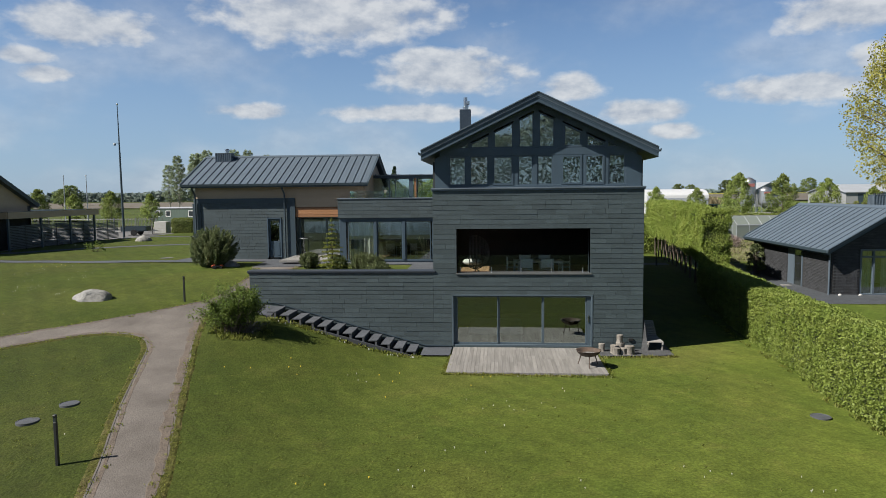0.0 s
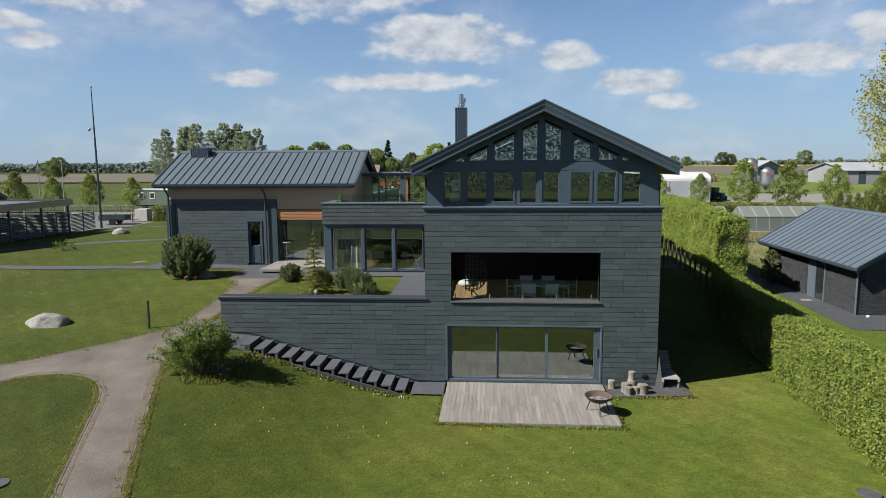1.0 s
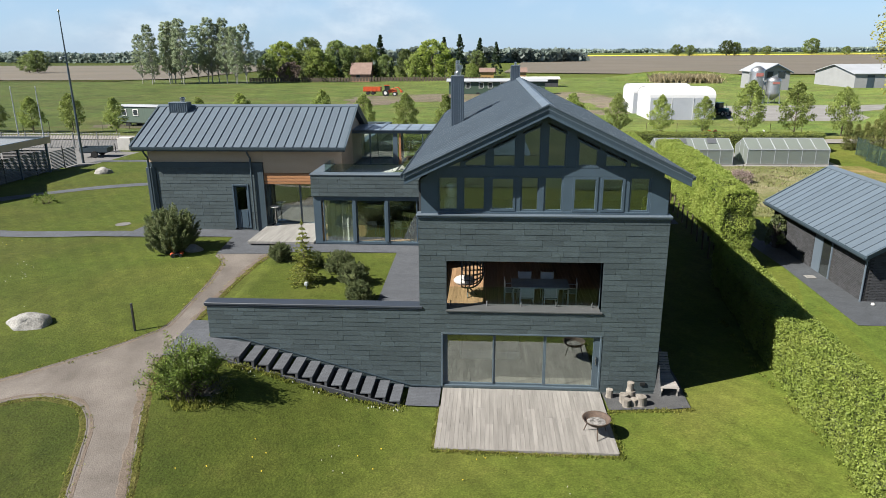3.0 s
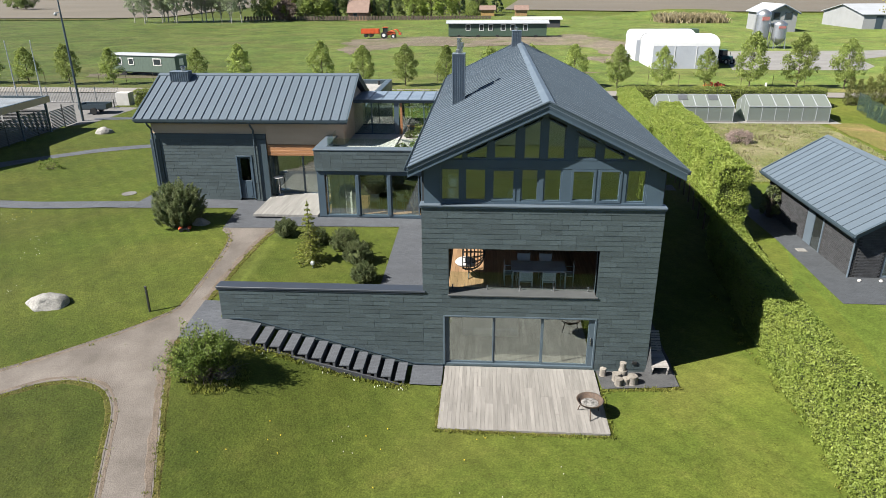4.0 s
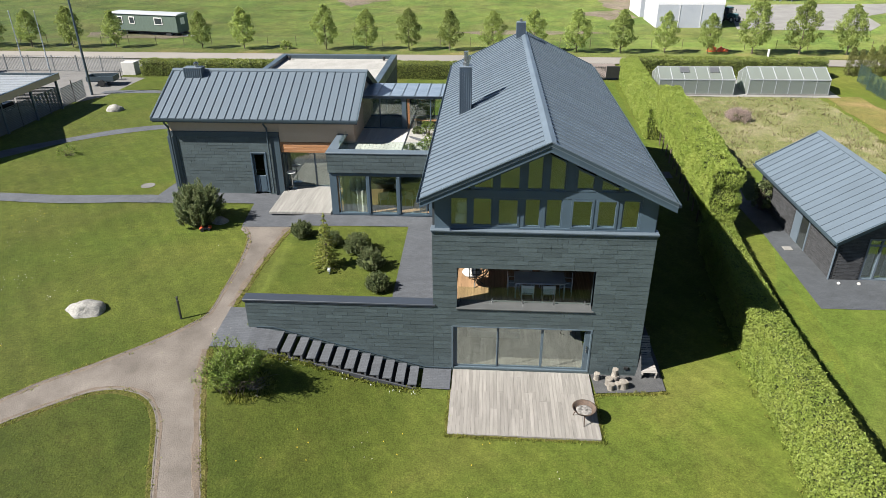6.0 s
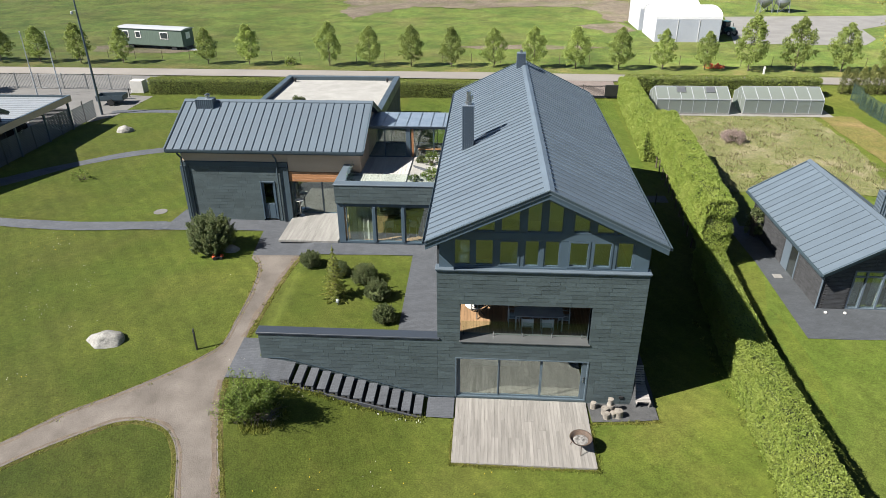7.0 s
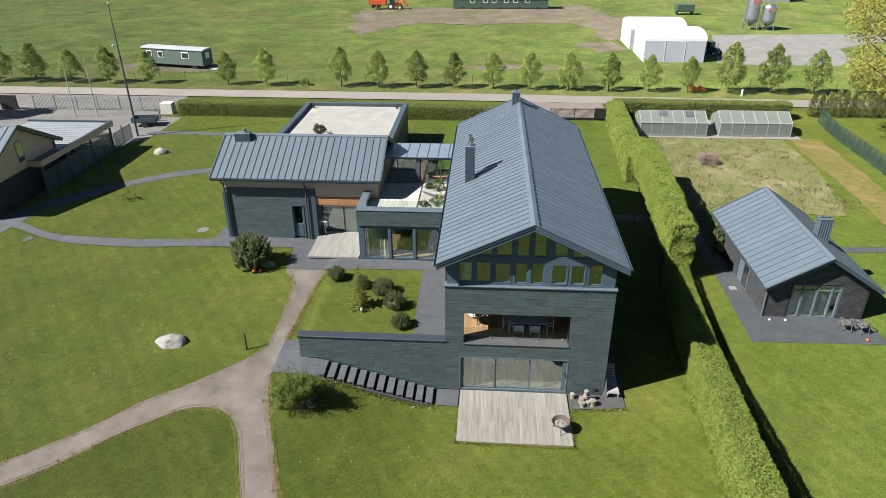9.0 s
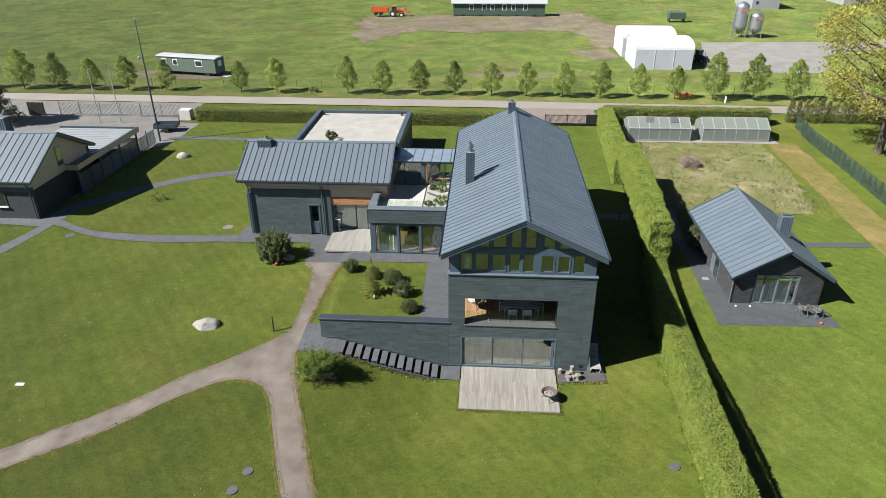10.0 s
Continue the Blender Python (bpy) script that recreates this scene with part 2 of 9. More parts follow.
def ground_mat(name, greens, dry, scale=0.5, stripes=0.0, bump=0.5, dryness=0.5, mottle=0.0, grain=0.42):
    """Turf: two greens, drier patches, mown stripes and blade-sized grain."""
    m, N, L = nodes_of(name)
    out, b, co = N("ShaderNodeOutputMaterial"), N("ShaderNodeBsdfPrincipled"), N("ShaderNodeTexCoord")

    def noise_at(s, detail, dist=0.0):
        n = N("ShaderNodeTexNoise")
        n.inputs["Scale"].default_value, n.inputs["Detail"].default_value, n.inputs["Distortion"].default_value = s, detail, dist
        L(co.outputs["Object"], n.inputs["Vector"])
        return n.outputs["Fac"]

    def ranged(sock, lo, hi, a0=0.0, a1=1.0):
        r = N("ShaderNodeMapRange")
        r.inputs["From Min"].default_value, r.inputs["From Max"].default_value = lo, hi
        r.inputs["To Min"].default_value, r.inputs["To Max"].default_value = a0, a1
        L(sock, r.inputs["Value"])
        return r.outputs[0]

    def mixed(fac, x, y):
        k = N("ShaderNodeMix"); k.data_type = "RGBA"
        L(fac, k.inputs["Factor"])
        for s, v in (("A", x), ("B", y)):
            if isinstance(v, tuple):
                k.inputs[s].default_value = (*[DEPTH * c for c in v], 1)
            else:
                L(v, k.inputs[s])
        return k.outputs["Result"]

    def times(x, y):
        k = N("ShaderNodeMath"); k.operation = "MULTIPLY"
        L(x, k.inputs[0]); L(y, k.inputs[1])
        return k.outputs[0]

    col = mixed(ranged(noise_at(scale, 5), 0.35, 0.65), *greens)
    col = mixed(ranged(noise_at(scale * 0.37, 6, 0.6), 0.5, 0.72, 0, dryness), col, dry)
    col = mixed(ranged(noise_at(scale * 3.3, 4), 0.56, 0.74, 0, dryness * 0.6), col, dry)
    val = ranged(noise_at(17, 6), 0.3, 0.7, 1 - grain, 1 + grain)
    val = times(val, ranged(noise_at(5, 5, 0.4), 0.3, 0.7, 1 - 0.5 * grain, 1 + 0.5 * grain))
    val = times(val, ranged(noise_at(1.4, 5, 0.8), 0.3, 0.7, 0.9, 1.1))
    val = times(val, ranged(noise_at(70, 2), 0.3, 0.7, 1 - 0.6 * grain, 1 + 0.6 * grain))
    if mottle:
        val = times(val, ranged(noise_at(0.55, 6, 1.2), 0.3, 0.7, 1 - mottle, 1 + mottle))
        val = times(val, ranged(noise_at(0.13, 5, 0.8), 0.3, 0.7, 1 - mottle, 1 + mottle))
    if stripes:
        mp = N("ShaderNodeMapping"); mp.inputs["Rotation"].default_value = (0, 0, radians(-38))
        L(co.outputs["Object"], mp.inputs["Vector"])
        wv = N("ShaderNodeTexWave"); wv.inputs["Scale"].default_value, wv.inputs["Distortion"].default_value, wv.inputs["Detail Scale"].default_value = 0.36, 2.2, 0.6
        L(mp.outputs[0], wv.inputs["Vector"])
        val = times(val, ranged(wv.outputs["Fac"], 0, 1, 1 - stripes, 1 + stripes))
    hsv = N("ShaderNodeHueSaturation")
    L(col, hsv.inputs["Color"]); L(val, hsv.inputs["Value"]); L(hsv.outputs[0], b.inputs["Base Color"])
    b.inputs["Roughness"].default_value, b.inputs["Specular IOR Level"].default_value = 0.85, 0.12
    b.inputs["Diffuse Roughness"].default_value = 1.0
    if bump:
        bp = N("ShaderNodeBump"); bp.inputs["Strength"].default_value, bp.inputs["Distance"].default_value = bump, 0.08
        L(noise_at(14, 7), bp.inputs["Height"]); L(bp.outputs[0], b.inputs["Normal"])
    L(b.outputs[0], out.inputs["Surface"])
    return m


SLATE = mat("slate", (0.060, 0.081, 0.087), (0.050, 0.068, 0.074), rough=0.5, scale=2.2, fine=22, bump=0.35, rand=0.15, stretch=(0.6, 1, 2.2), speck=0.32, depth=0.01)
SLATE_PLAIN = mat("slate_backing", (0.035, 0.041, 0.046), rough=0.7)
METAL = mat("seamed_metal", (0.106, 0.137, 0.169), (0.093, 0.121, 0.150), rough=0.42, scale=0.7, fine=14, bump=0.04, metal=0.0, rand=0.05, speck=0.05, spec=0.6)
TRIM = mat("coated_trim", (0.049, 0.073, 0.090), (0.041, 0.061, 0.077), rough=0.42, scale=1.0, fine=30, bump=0.04, speck=0.06)
SASH = mat("sash_paint", (0.078, 0.108, 0.132), (0.068, 0.096, 0.118), rough=0.42, fine=30, bump=0.03, speck=0.05)
FRAME = mat("window_frame_paint", (0.062, 0.094, 0.124), (0.053, 0.081, 0.108), rough=0.4, fine=30, bump=0.03, speck=0.05)
GLASS = glass_mat("window_glass", (0.85, 0.90, 0.87), 0.23)
GABLEGLASS = glass_mat("gable_glass", (0.90, 0.95, 0.94), 0.23)
PASSAGEGLASS = glass_mat("passage_glass", (0.90, 0.94, 0.92), 0.08)
CLEAR = glass_mat("balustrade_glass", (0.88, 0.93, 0.90), 0.035)
DECKWOOD = mat("weathered_decking", (0.25, 0.238, 0.222), (0.178, 0.168, 0.156), rough=0.75, scale=1.5, fine=30, bump=0.4, rand=0.12, stretch=(5, 0.5, 5), speck=0.2, depth=0.01)
TERRACEWOOD = mat("bleached_terrace_board", (0.46, 0.455, 0.44), (0.37, 0.363, 0.35), rough=0.8, scale=1.1, fine=30, bump=0.3, rand=0.07, stretch=(2.5, 0.5, 5), speck=0.18, depth=0.01)
PALEDECK = mat("smooth_grey_board", (0.265, 0.26, 0.247), (0.19, 0.185, 0.175), rough=0.8, scale=1.1, fine=30, bump=0.3, rand=0.06, stretch=(2.5, 0.5, 5), speck=0.18, depth=0.01)
CLADDING = mat("brown_cladding", (0.50, 0.375, 0.262), (0.455, 0.34, 0.235), rough=0.65, scale=1.2, fine=20, stretch=(0.4, 1, 2), speck=0.04, bump=0.05)
COPING = mat("coping_metal", (0.040, 0.049, 0.064), (0.034, 0.042, 0.056), rough=0.42, spec=0.5, scale=1.0, fine=30, bump=0.04, speck=0.06)
SILLMETAL = mat("balcony_sill_metal", (0.095, 0.10, 0.102), (0.075, 0.08, 0.082), rough=0.4, scale=1.0, fine=30, bump=0.04, speck=0.06)
CEDAR = mat("cedar_boards", (0.36, 0.175, 0.075), (0.27, 0.125, 0.055), rough=0.55, scale=3, fine=25, rand=0.15, stretch=(0.5, 1, 8), speck=0.2)
FLOORWOOD = mat("oiled_floor", (0.34, 0.215, 0.12), (0.25, 0.155, 0.085), rough=0.5, scale=2, fine=25, rand=0.15, stretch=(6, 0.5, 1), speck=0.2)
PLASTER = mat("dark_plaster", (0.10, 0.09, 0.08), rough=0.9, speck=0.1)
PALE = mat("pale_render", (0.50, 0.49, 0.47), (0.43, 0.42, 0.40), rough=0.9, speck=0.08)
WHITE = mat("white_coat", (0.75, 0.75, 0.73), (0.66, 0.66, 0.65), rough=0.5, speck=0.05, bump=0.05)
GRAVELROOF = mat("white_roof_gravel", (0.35, 0.346, 0.33), (0.28, 0.276, 0.262), rough=0.95, scale=1.2, fine=45, bump=0.7, speck=0.25, depth=0.03)
STEPSLAB = mat("step_slab", (0.072, 0.077, 0.087), (0.052, 0.056, 0.064), rough=0.75, scale=1.6, fine=30, bump=0.25, rand=0.14, speck=0.2, depth=0.01)
PAVER_DARK = mat("basalt_paving", (0.065, 0.073, 0.084), (0.052, 0.059, 0.068), rough=0.8, scale=1.2, fine=35, bump=0.3, speck=0.22, depth=0.01, brick=(0.2, 0.1))
PAVER = mat("dark_paving", (0.080, 0.088, 0.103), (0.064, 0.071, 0.084), rough=0.8, scale=1.2, fine=35, bump=0.3, rand=0.12, speck=0.22, depth=0.01, brick=(0.2, 0.1))
GRAVEL = mat("path_gravel", (0.160, 0.140, 0.124), (0.094, 0.081, 0.070), rough=0.95, scale=0.75, fine=26, bump=0.5, speck=0.28, depth=0.03)
CHIPS = mat("dark_chippings", (0.075, 0.077, 0.08), (0.05, 0.052, 0.055), rough=0.95, scale=2, fine=40, bump=0.8, speck=0.5, depth=0.03)
ASPHALT = mat("pale_asphalt", (0.235, 0.218, 0.20), (0.20, 0.186, 0.17), rough=0.9, scale=0.2, fine=9, bump=0.2, speck=0.12)
YARD = mat("grey_yard_paving", (0.155, 0.152, 0.148), (0.12, 0.118, 0.115), rough=0.9, scale=0.4, fine=10, bump=0.3, speck=0.15)
CONCRETE = mat("concrete", (0.235, 0.23, 0.22), (0.18, 0.175, 0.168), rough=0.9, scale=0.4, fine=10, bump=0.3, speck=0.15)
STONE = mat("granite_boulder", (0.29, 0.285, 0.27), (0.20, 0.195, 0.182), rough=0.85, scale=2.4, fine=18, bump=0.8, speck=0.4, depth=0.04)
BARK = mat("bark", (0.13, 0.10, 0.075), (0.075, 0.06, 0.045), rough=0.95, scale=4, fine=30, bump=0.8, stretch=(1, 1, 0.3), speck=0.3)
BIRCHBARK = mat("birch_bark", (0.5, 0.48, 0.45), (0.15, 0.14, 0.13), rough=0.8, scale=4, fine=20, stretch=(0.4, 0.4, 2))
LOGWOOD = mat("cut_log", (0.25, 0.228, 0.20), (0.155, 0.138, 0.118), rough=0.9, scale=5, fine=30, bump=0.7, rand=0.15, speck=0.3)
STEEL = mat("brushed_steel", (0.56, 0.57, 0.58), (0.45, 0.46, 0.47), rough=0.28, metal=1.0, bump=0.03, speck=0.06)
BLACKMETAL = mat("black_metal", (0.022, 0.023, 0.024), (0.015, 0.016, 0.017), rough=0.5, bump=0.1, speck=0.2)
RUST = mat("rusted_bowl", (0.10, 0.065, 0.045), (0.055, 0.04, 0.032), rough=0.8, scale=6, fine=35, speck=0.3)
TURF = ground_mat("lawn_turf", ((0.075, 0.095, 0.0155), (0.060, 0.083, 0.013)), (0.108, 0.102, 0.027), scale=0.42, stripes=0.045, dryness=0.42, mottle=0.08, grain=0.3)
MEADOW = ground_mat("meadow", ((0.072, 0.110, 0.024), (0.104, 0.130, 0.031)), (0.136, 0.122, 0.05), scale=0.3, bump=0.4, dryness=0.6, mottle=0.24)
VERGE = ground_mat("rough_verge", ((0.08, 0.105, 0.024), (0.10, 0.115, 0.032)), (0.18, 0.15, 0.06), scale=0.6, dryness=0.9)
LUSH = ground_mat("lush_turf", ((0.067, 0.093, 0.0155), (0.055, 0.083, 0.013)), (0.094, 0.098, 0.026), scale=0.42, stripes=0.045, dryness=0.35, mottle=0.08, grain=0.3)
# lawn_turf about a fifth brighter: the slope's stronger sun is in the colour.
BRIGHTENED = ground_mat("brightened_turf", ((0.090, 0.114, 0.018), (0.073, 0.102, 0.015)), (0.118, 0.116, 0.030), scale=0.42, stripes=0.045, dryness=0.42, mottle=0.09, grain=0.3)
SOIL = ground_mat("bare_soil", ((0.135, 0.110, 0.085), (0.165, 0.140, 0.108)), (0.085, 0.105, 0.03), scale=0.28, bump=0.4, dryness=0.85, mottle=0.15)
FIELD = mat("ploughed_field", (0.128, 0.108, 0.080), (0.104, 0.090, 0.066), rough=0.95, scale=0.02, fine=0.6, bump=0.2, speck=0.1, depth=0.2)
RAPE = mat("rape_in_flower", (0.62, 0.52, 0.04), (0.5, 0.45, 0.05), rough=0.9, scale=0.02, fine=0.5, speck=0.15)
GREYWALL = mat("grey_plaster", (0.42, 0.43, 0.42), (0.37, 0.38, 0.37), rough=0.9, speck=0.06)
# Near black: the darkness of the unlit rooms is put into the wall colour.
UNLITWALL = mat("unlit_room_wall", (0.012, 0.012, 0.0125), rough=0.8, speck=0.1)
# Shade in the gaps under boards, deck and treads, given as colour.
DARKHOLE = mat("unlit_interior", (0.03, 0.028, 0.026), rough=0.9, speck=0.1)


# ---- mesh helpers ----
class Build:
    """Collects boxes, prisms and tubes, then links them as one mesh."""

    def __init__(self):
        self.v, self.f, self.m = [], [], []

    def add(self, verts, faces, slot=0):
        o = len(self.v)
        self.v += [tuple(p) for p in verts]
        self.f += [tuple(o + i for i in f) for f in faces]
        self.m += [slot] * len(faces)
        return self

    def box(self, x0, x1, y0, y1, z0, z1, c=0.0, slot=0):
        if x1 < x0: x0, x1 = x1, x0
        if y1 < y0: y0, y1 = y1, y0
        if z1 < z0: z0, z1 = z1, z0
        if c <= 0:
            v = [(x, y, z) for z in (z0, z1) for y in (y0, y1) for x in (x0, x1)]
            return self.add(v, [(0, 2, 3, 1), (4, 5, 7, 6), (0, 1, 5, 4), (2, 6, 7, 3), (0, 4, 6, 2), (1, 3, 7, 5)], slot)
        c = min(c, 0.45 * min(x1 - x0, y1 - y0, z1 - z0))
        bm = bmesh.new()
        pts = []
        for z, sz in ((z0, 1), (z1, -1)):
            for y, sy in ((y0, 1), (y1, -1)):
                for x, sx in ((x0, 1), (x1, -1)):
                    pts += [(x, y + c * sy, z + c * sz), (x + c * sx, y, z + c * sz), (x + c * sx, y + c * sy, z)]
        for p in pts:
            bm.verts.new(p)
        g = bmesh.ops.convex_hull(bm, input=bm.verts)
        bmesh.ops.dissolve_limit(bm, angle_limit=0.02, verts=bm.verts, edges=bm.edges)
        bm.verts.index_update()
        self.add([v.co[:] for v in bm.verts], [[v.index for v in f.verts] for f in bm.faces], slot)
        bm.free()
        return self

    def prism(self, poly, lo, hi, axis="y", slot=0):
        """poly: points in the plane across axis ('y': (x, z), 'x': (y, z), 'z': (x, y))."""
        n = len(poly)
        put = {"y": lambda p, d: (p[0], d, p[1]), "x": lambda p, d: (d, p[0], p[1]), "z": lambda p, d: (p[0], p[1], d)}[axis]
        v = [put(p, lo) for p in poly] + [put(p, hi) for p in poly]
        return self.add(v, [tuple(range(n))[::-1], tuple(range(n, 2 * n))] + [(i, (i + 1) % n, n + (i + 1) % n, n + i) for i in range(n)], slot)

    def tube(self, p, q, r0, r1=None, n=8, slot=0, caps=True):
        r1 = r0 if r1 is None else r1
        p, q = Vector(p), Vector(q)
        w = (q - p).normalized()
        u = w.orthogonal().normalized()
        s = w.cross(u)
        ring = [u * math.cos(2 * math.pi * i / n) + s * math.sin(2 * math.pi * i / n) for i in range(n)]
        v = [p + k * r0 for k in ring] + [q + k * r1 for k in ring]
        f = [(i, (i + 1) % n, n + (i + 1) % n, n + i) for i in range(n)]
        if caps:
            f += [tuple(range(n))[::-1], tuple(range(n, 2 * n))]
        return self.add(v, f, slot)

    def lathe(self, cx, cy, profile, n=16, slot=0):
        """profile: (radius, z) from the bottom up."""
        v, f = [], []
        for r, z in profile:
            v += [(cx + r * math.cos(2 * math.pi * i / n), cy + r * math.sin(2 * math.pi * i / n), z) for i in range(n)]
        for k in range(len(profile) - 1):
            f += [(k * n + i, k * n + (i + 1) % n, (k + 1) * n + (i + 1) % n, (k + 1) * n + i) for i in range(n)]
        f += [tuple(range(n))[::-1], tuple(range((len(profile) - 1) * n, len(profile) * n))]
        return self.add(v, f, slot)

    def mesh(self, name, mats, smooth=False):
        me = bpy.data.meshes.new(name)
        me.from_pydata(self.v, [], self.f)
        for m in (mats if isinstance(mats, (list, tuple)) else [mats]):
            me.materials.append(m)
        if any(self.m):
            me.polygons.foreach_set("material_index", self.m)
        if smooth:
            me.polygons.foreach_set("use_smooth", [True] * len(me.polygons))
        me.validate()
        me.update()
        return me

    def make(self, name, mats, parent=None, label="", smooth=False):
        ob = new(name, self.mesh(name, mats, smooth))
        return under(ob, parent, label)


def root_of(ob):
    while ob.parent:
        ob = ob.parent
    return ob


def under(ob, parent, label=""):
    if parent is not None:
        ob.parent = parent
        ob.matrix_parent_inverse = Matrix.Translation(-root_of(parent).location) if parent.type == "EMPTY" and parent.parent is None else Matrix.Identity(4)
    if label:
        tagged(ob, label)
    return ob


def thing(name, label, category, group="", kind="", at=(0, 0, 0)):
    ob = new(name)
    ob.empty_display_size = 0.2
    ob.location = at
    return tagged(ob, label, category, group, kind)


def fast_mesh(name, verts, faces, mats, smooth=False):
    """A mesh of equal-sided faces from numpy arrays."""
    verts, faces = np.asarray(verts, np.float32), np.asarray(faces, np.int32)
    me = bpy.data.meshes.new(name)
    k = faces.shape[1]
    me.vertices.add(len(verts)); me.loops.add(faces.size); me.polygons.add(len(faces))
    me.vertices.foreach_set("co", verts.ravel())
    me.loops.foreach_set("vertex_index", faces.ravel())
    me.polygons.foreach_set("loop_start", np.arange(0, faces.size, k, dtype=np.int32))
    me.materials.append(mats)
    if smooth:
        me.polygons.foreach_set("use_smooth", np.ones(len(faces), bool))
    me.update(calc_edges=True)
    return me


# ---- the ground ----
def ease(x, lo, hi):
    t = min(1.0, max(0.0, (x - lo) / (hi - lo)))
    return t * t * (3 - 2 * t)


def slope_left(y):
    if y < -5: return max(-0.1, 0.95 + 0.11 * (y + 5))
    if y < 0: return 1.65 + 0.14 * y
    return 1.65 + 0.65 * ease(y, -2.5, 8.5) - 0.65 * ease(0, -2.5, 8.5) * (1 - ease(y, 0, 8.5))


HX0, HX1, HY0, HY1 = 0.0, 8.16, 0.0, 21.0     # the main house on plan


def height(x, y):
    if HX0 + 0.1 <= x <= HX1 - 0.1 and HY0 + 0.1 <= y <= HY1 - 0.1:
        return -0.5
    lawn = -0.13 - 0.25 * ease(x, 7, 14) * ease(-y, 0, 8)
    left = lawn + ease(-x, 0.4, 7.6) * (slope_left(y) - lawn)
    back = 2.25 - 0.55 * ease(y, 57, 68) * ease(-x, 2, 30)
    if x < HX0 + 0.1:
        if x > -7.5 and 0.2 < y < 30:
            return 2.36 - 0.1 * ease(y, 10, 20)
        return left + (back - left) * ease(y, 2, 12)
    if x < HX1:
        return left if y < 0.2 else back
    side = lawn + 1.45 * ease(y, 1, 22)
    back += 2.6 * ease(-math.hypot((x - 62) / 34, (y - 200) / 9), -1.0, -0.1)
    bank = lawn + (1.12 - lawn) * ease(y, -5, 3.2)
    right = side + (bank - side) * ease(x, 13.4, 16.2)
    far = 1.15 + 0.25 * ease(y, 18, 36)
    right += (far - right) * ease(y, 14, 26)
    return right + (back - 0.05 - right) * ease(y, 40, 47)


def roll_of(x, y):
    near = ease(-abs(y), -60, -20)
    return 0.035 * noise.noise((x * 0.35, y * 0.35, 3.1)) * near + 0.12 * ease(math.hypot(x, y), 150, 420) * noise.noise((x * 0.006, y * 0.006, 7.7))


def ground_z(x, y):
    return height(x, y) + roll_of(x, y)


def steps_of(*spans):
    out = []
    for a0, b0, st in spans:
        n = max(1, round((b0 - a0) / st))
        out += [a0 + (b0 - a0) * i / n for i in range(n + 1)]
    return out


def sheet(name, xs, ys, f, material):
    v = np.array([(x, y, f(x, y)) for y in ys for x in xs], np.float32)
    nx, ny = len(xs), len(ys)
    q = np.array([(j * nx + i, j * nx + i + 1, (j + 1) * nx + i + 1, (j + 1) * nx + i) for j in range(ny - 1) for i in range(nx - 1)], np.int32)
    return new(name, fast_mesh(name, v, q, material, True))


gx = sorted(set(steps_of((-2600, -600, 250), (-600, -120, 40), (-120, -40, 6), (-40, -7.6, 0.7), (-7.45, -0.02, 0.45), (0.1, 8.06, 0.6), (8.18, 30, 0.6), (30, 60, 3), (60, 150, 10), (150, 600, 45), (600, 2600, 250))))
gy = sorted(set(steps_of((-700, -60, 40), (-60, -16, 2.2), (-16, 0.08, 0.45), (0.32, 20.9, 0.6), (21.02, 48, 0.9), (48, 70, 2), (70, 240, 8), (240, 700, 40), (700, 3200, 250))))
ground = tagged(sheet("ground", gx, gy, ground_z, TURF), "mown green lawn with drier yellowish patches", "lawn", kind="structure")


def drape(name, poly, material, label, category, lift=0.015, cell=0.6, kind="structure", flat=None):
    """A patch with the outline poly, cut into cells and laid on the ground."""
    bm = bmesh.new()
    f = bm.faces.new([bm.verts.new((x, y, 0)) for x, y in poly])
    if f.normal.z < 0:
        f.normal_flip()
    xs, ys = [p[0] for p in poly], [p[1] for p in poly]
    for lo, hi, n in ((min(xs), max(xs), (1, 0, 0)), (min(ys), max(ys), (0, 1, 0))):
        k = int((hi - lo) / cell)
        for i in range(1, k + 1):
            d = lo + cell * i
            bmesh.ops.bisect_plane(bm, geom=bm.verts[:] + bm.edges[:] + bm.faces[:], plane_co=(d * n[0], d * n[1], 0), plane_no=n)
    for v in bm.verts:
        v.co.z = (ground_z(v.co.x, v.co.y) if flat is None else flat) + lift
    me = bpy.data.meshes.new(name)
    bmesh.ops.recalc_face_normals(bm, faces=bm.faces)
    if sum(f.normal.z for f in bm.faces) < 0:
        bmesh.ops.reverse_faces(bm, faces=bm.faces)
    bm.to_mesh(me); bm.free()
    me.materials.append(material)
    return tagged(new(name, me), label, category, kind=kind)


def ragged(points, amount=0.12, step=0.5, seed=1):
    """The closed outline, with its straight runs broken into small uneven bits."""
    out = []
    for i, p in enumerate(points):
        q = points[(i + 1) % len(points)]
        d = math.dist(p, q)
        n = max(1, int(d / step))
        nx, ny = (-(q[1] - p[1]) / d, (q[0] - p[0]) / d) if d else (0, 0)
        for k in range(n):
            t = k / n
            x, y = p[0] + (q[0] - p[0]) * t, p[1] + (q[1] - p[1]) * t
            o = amount * noise.noise((x * 0.9, y * 0.9, seed * 5.3)) + amount * 0.6 * noise.noise((x * 3.1, y * 3.1, seed * 2.3))
            out.append((x + nx * o, y + ny * o))
    return out


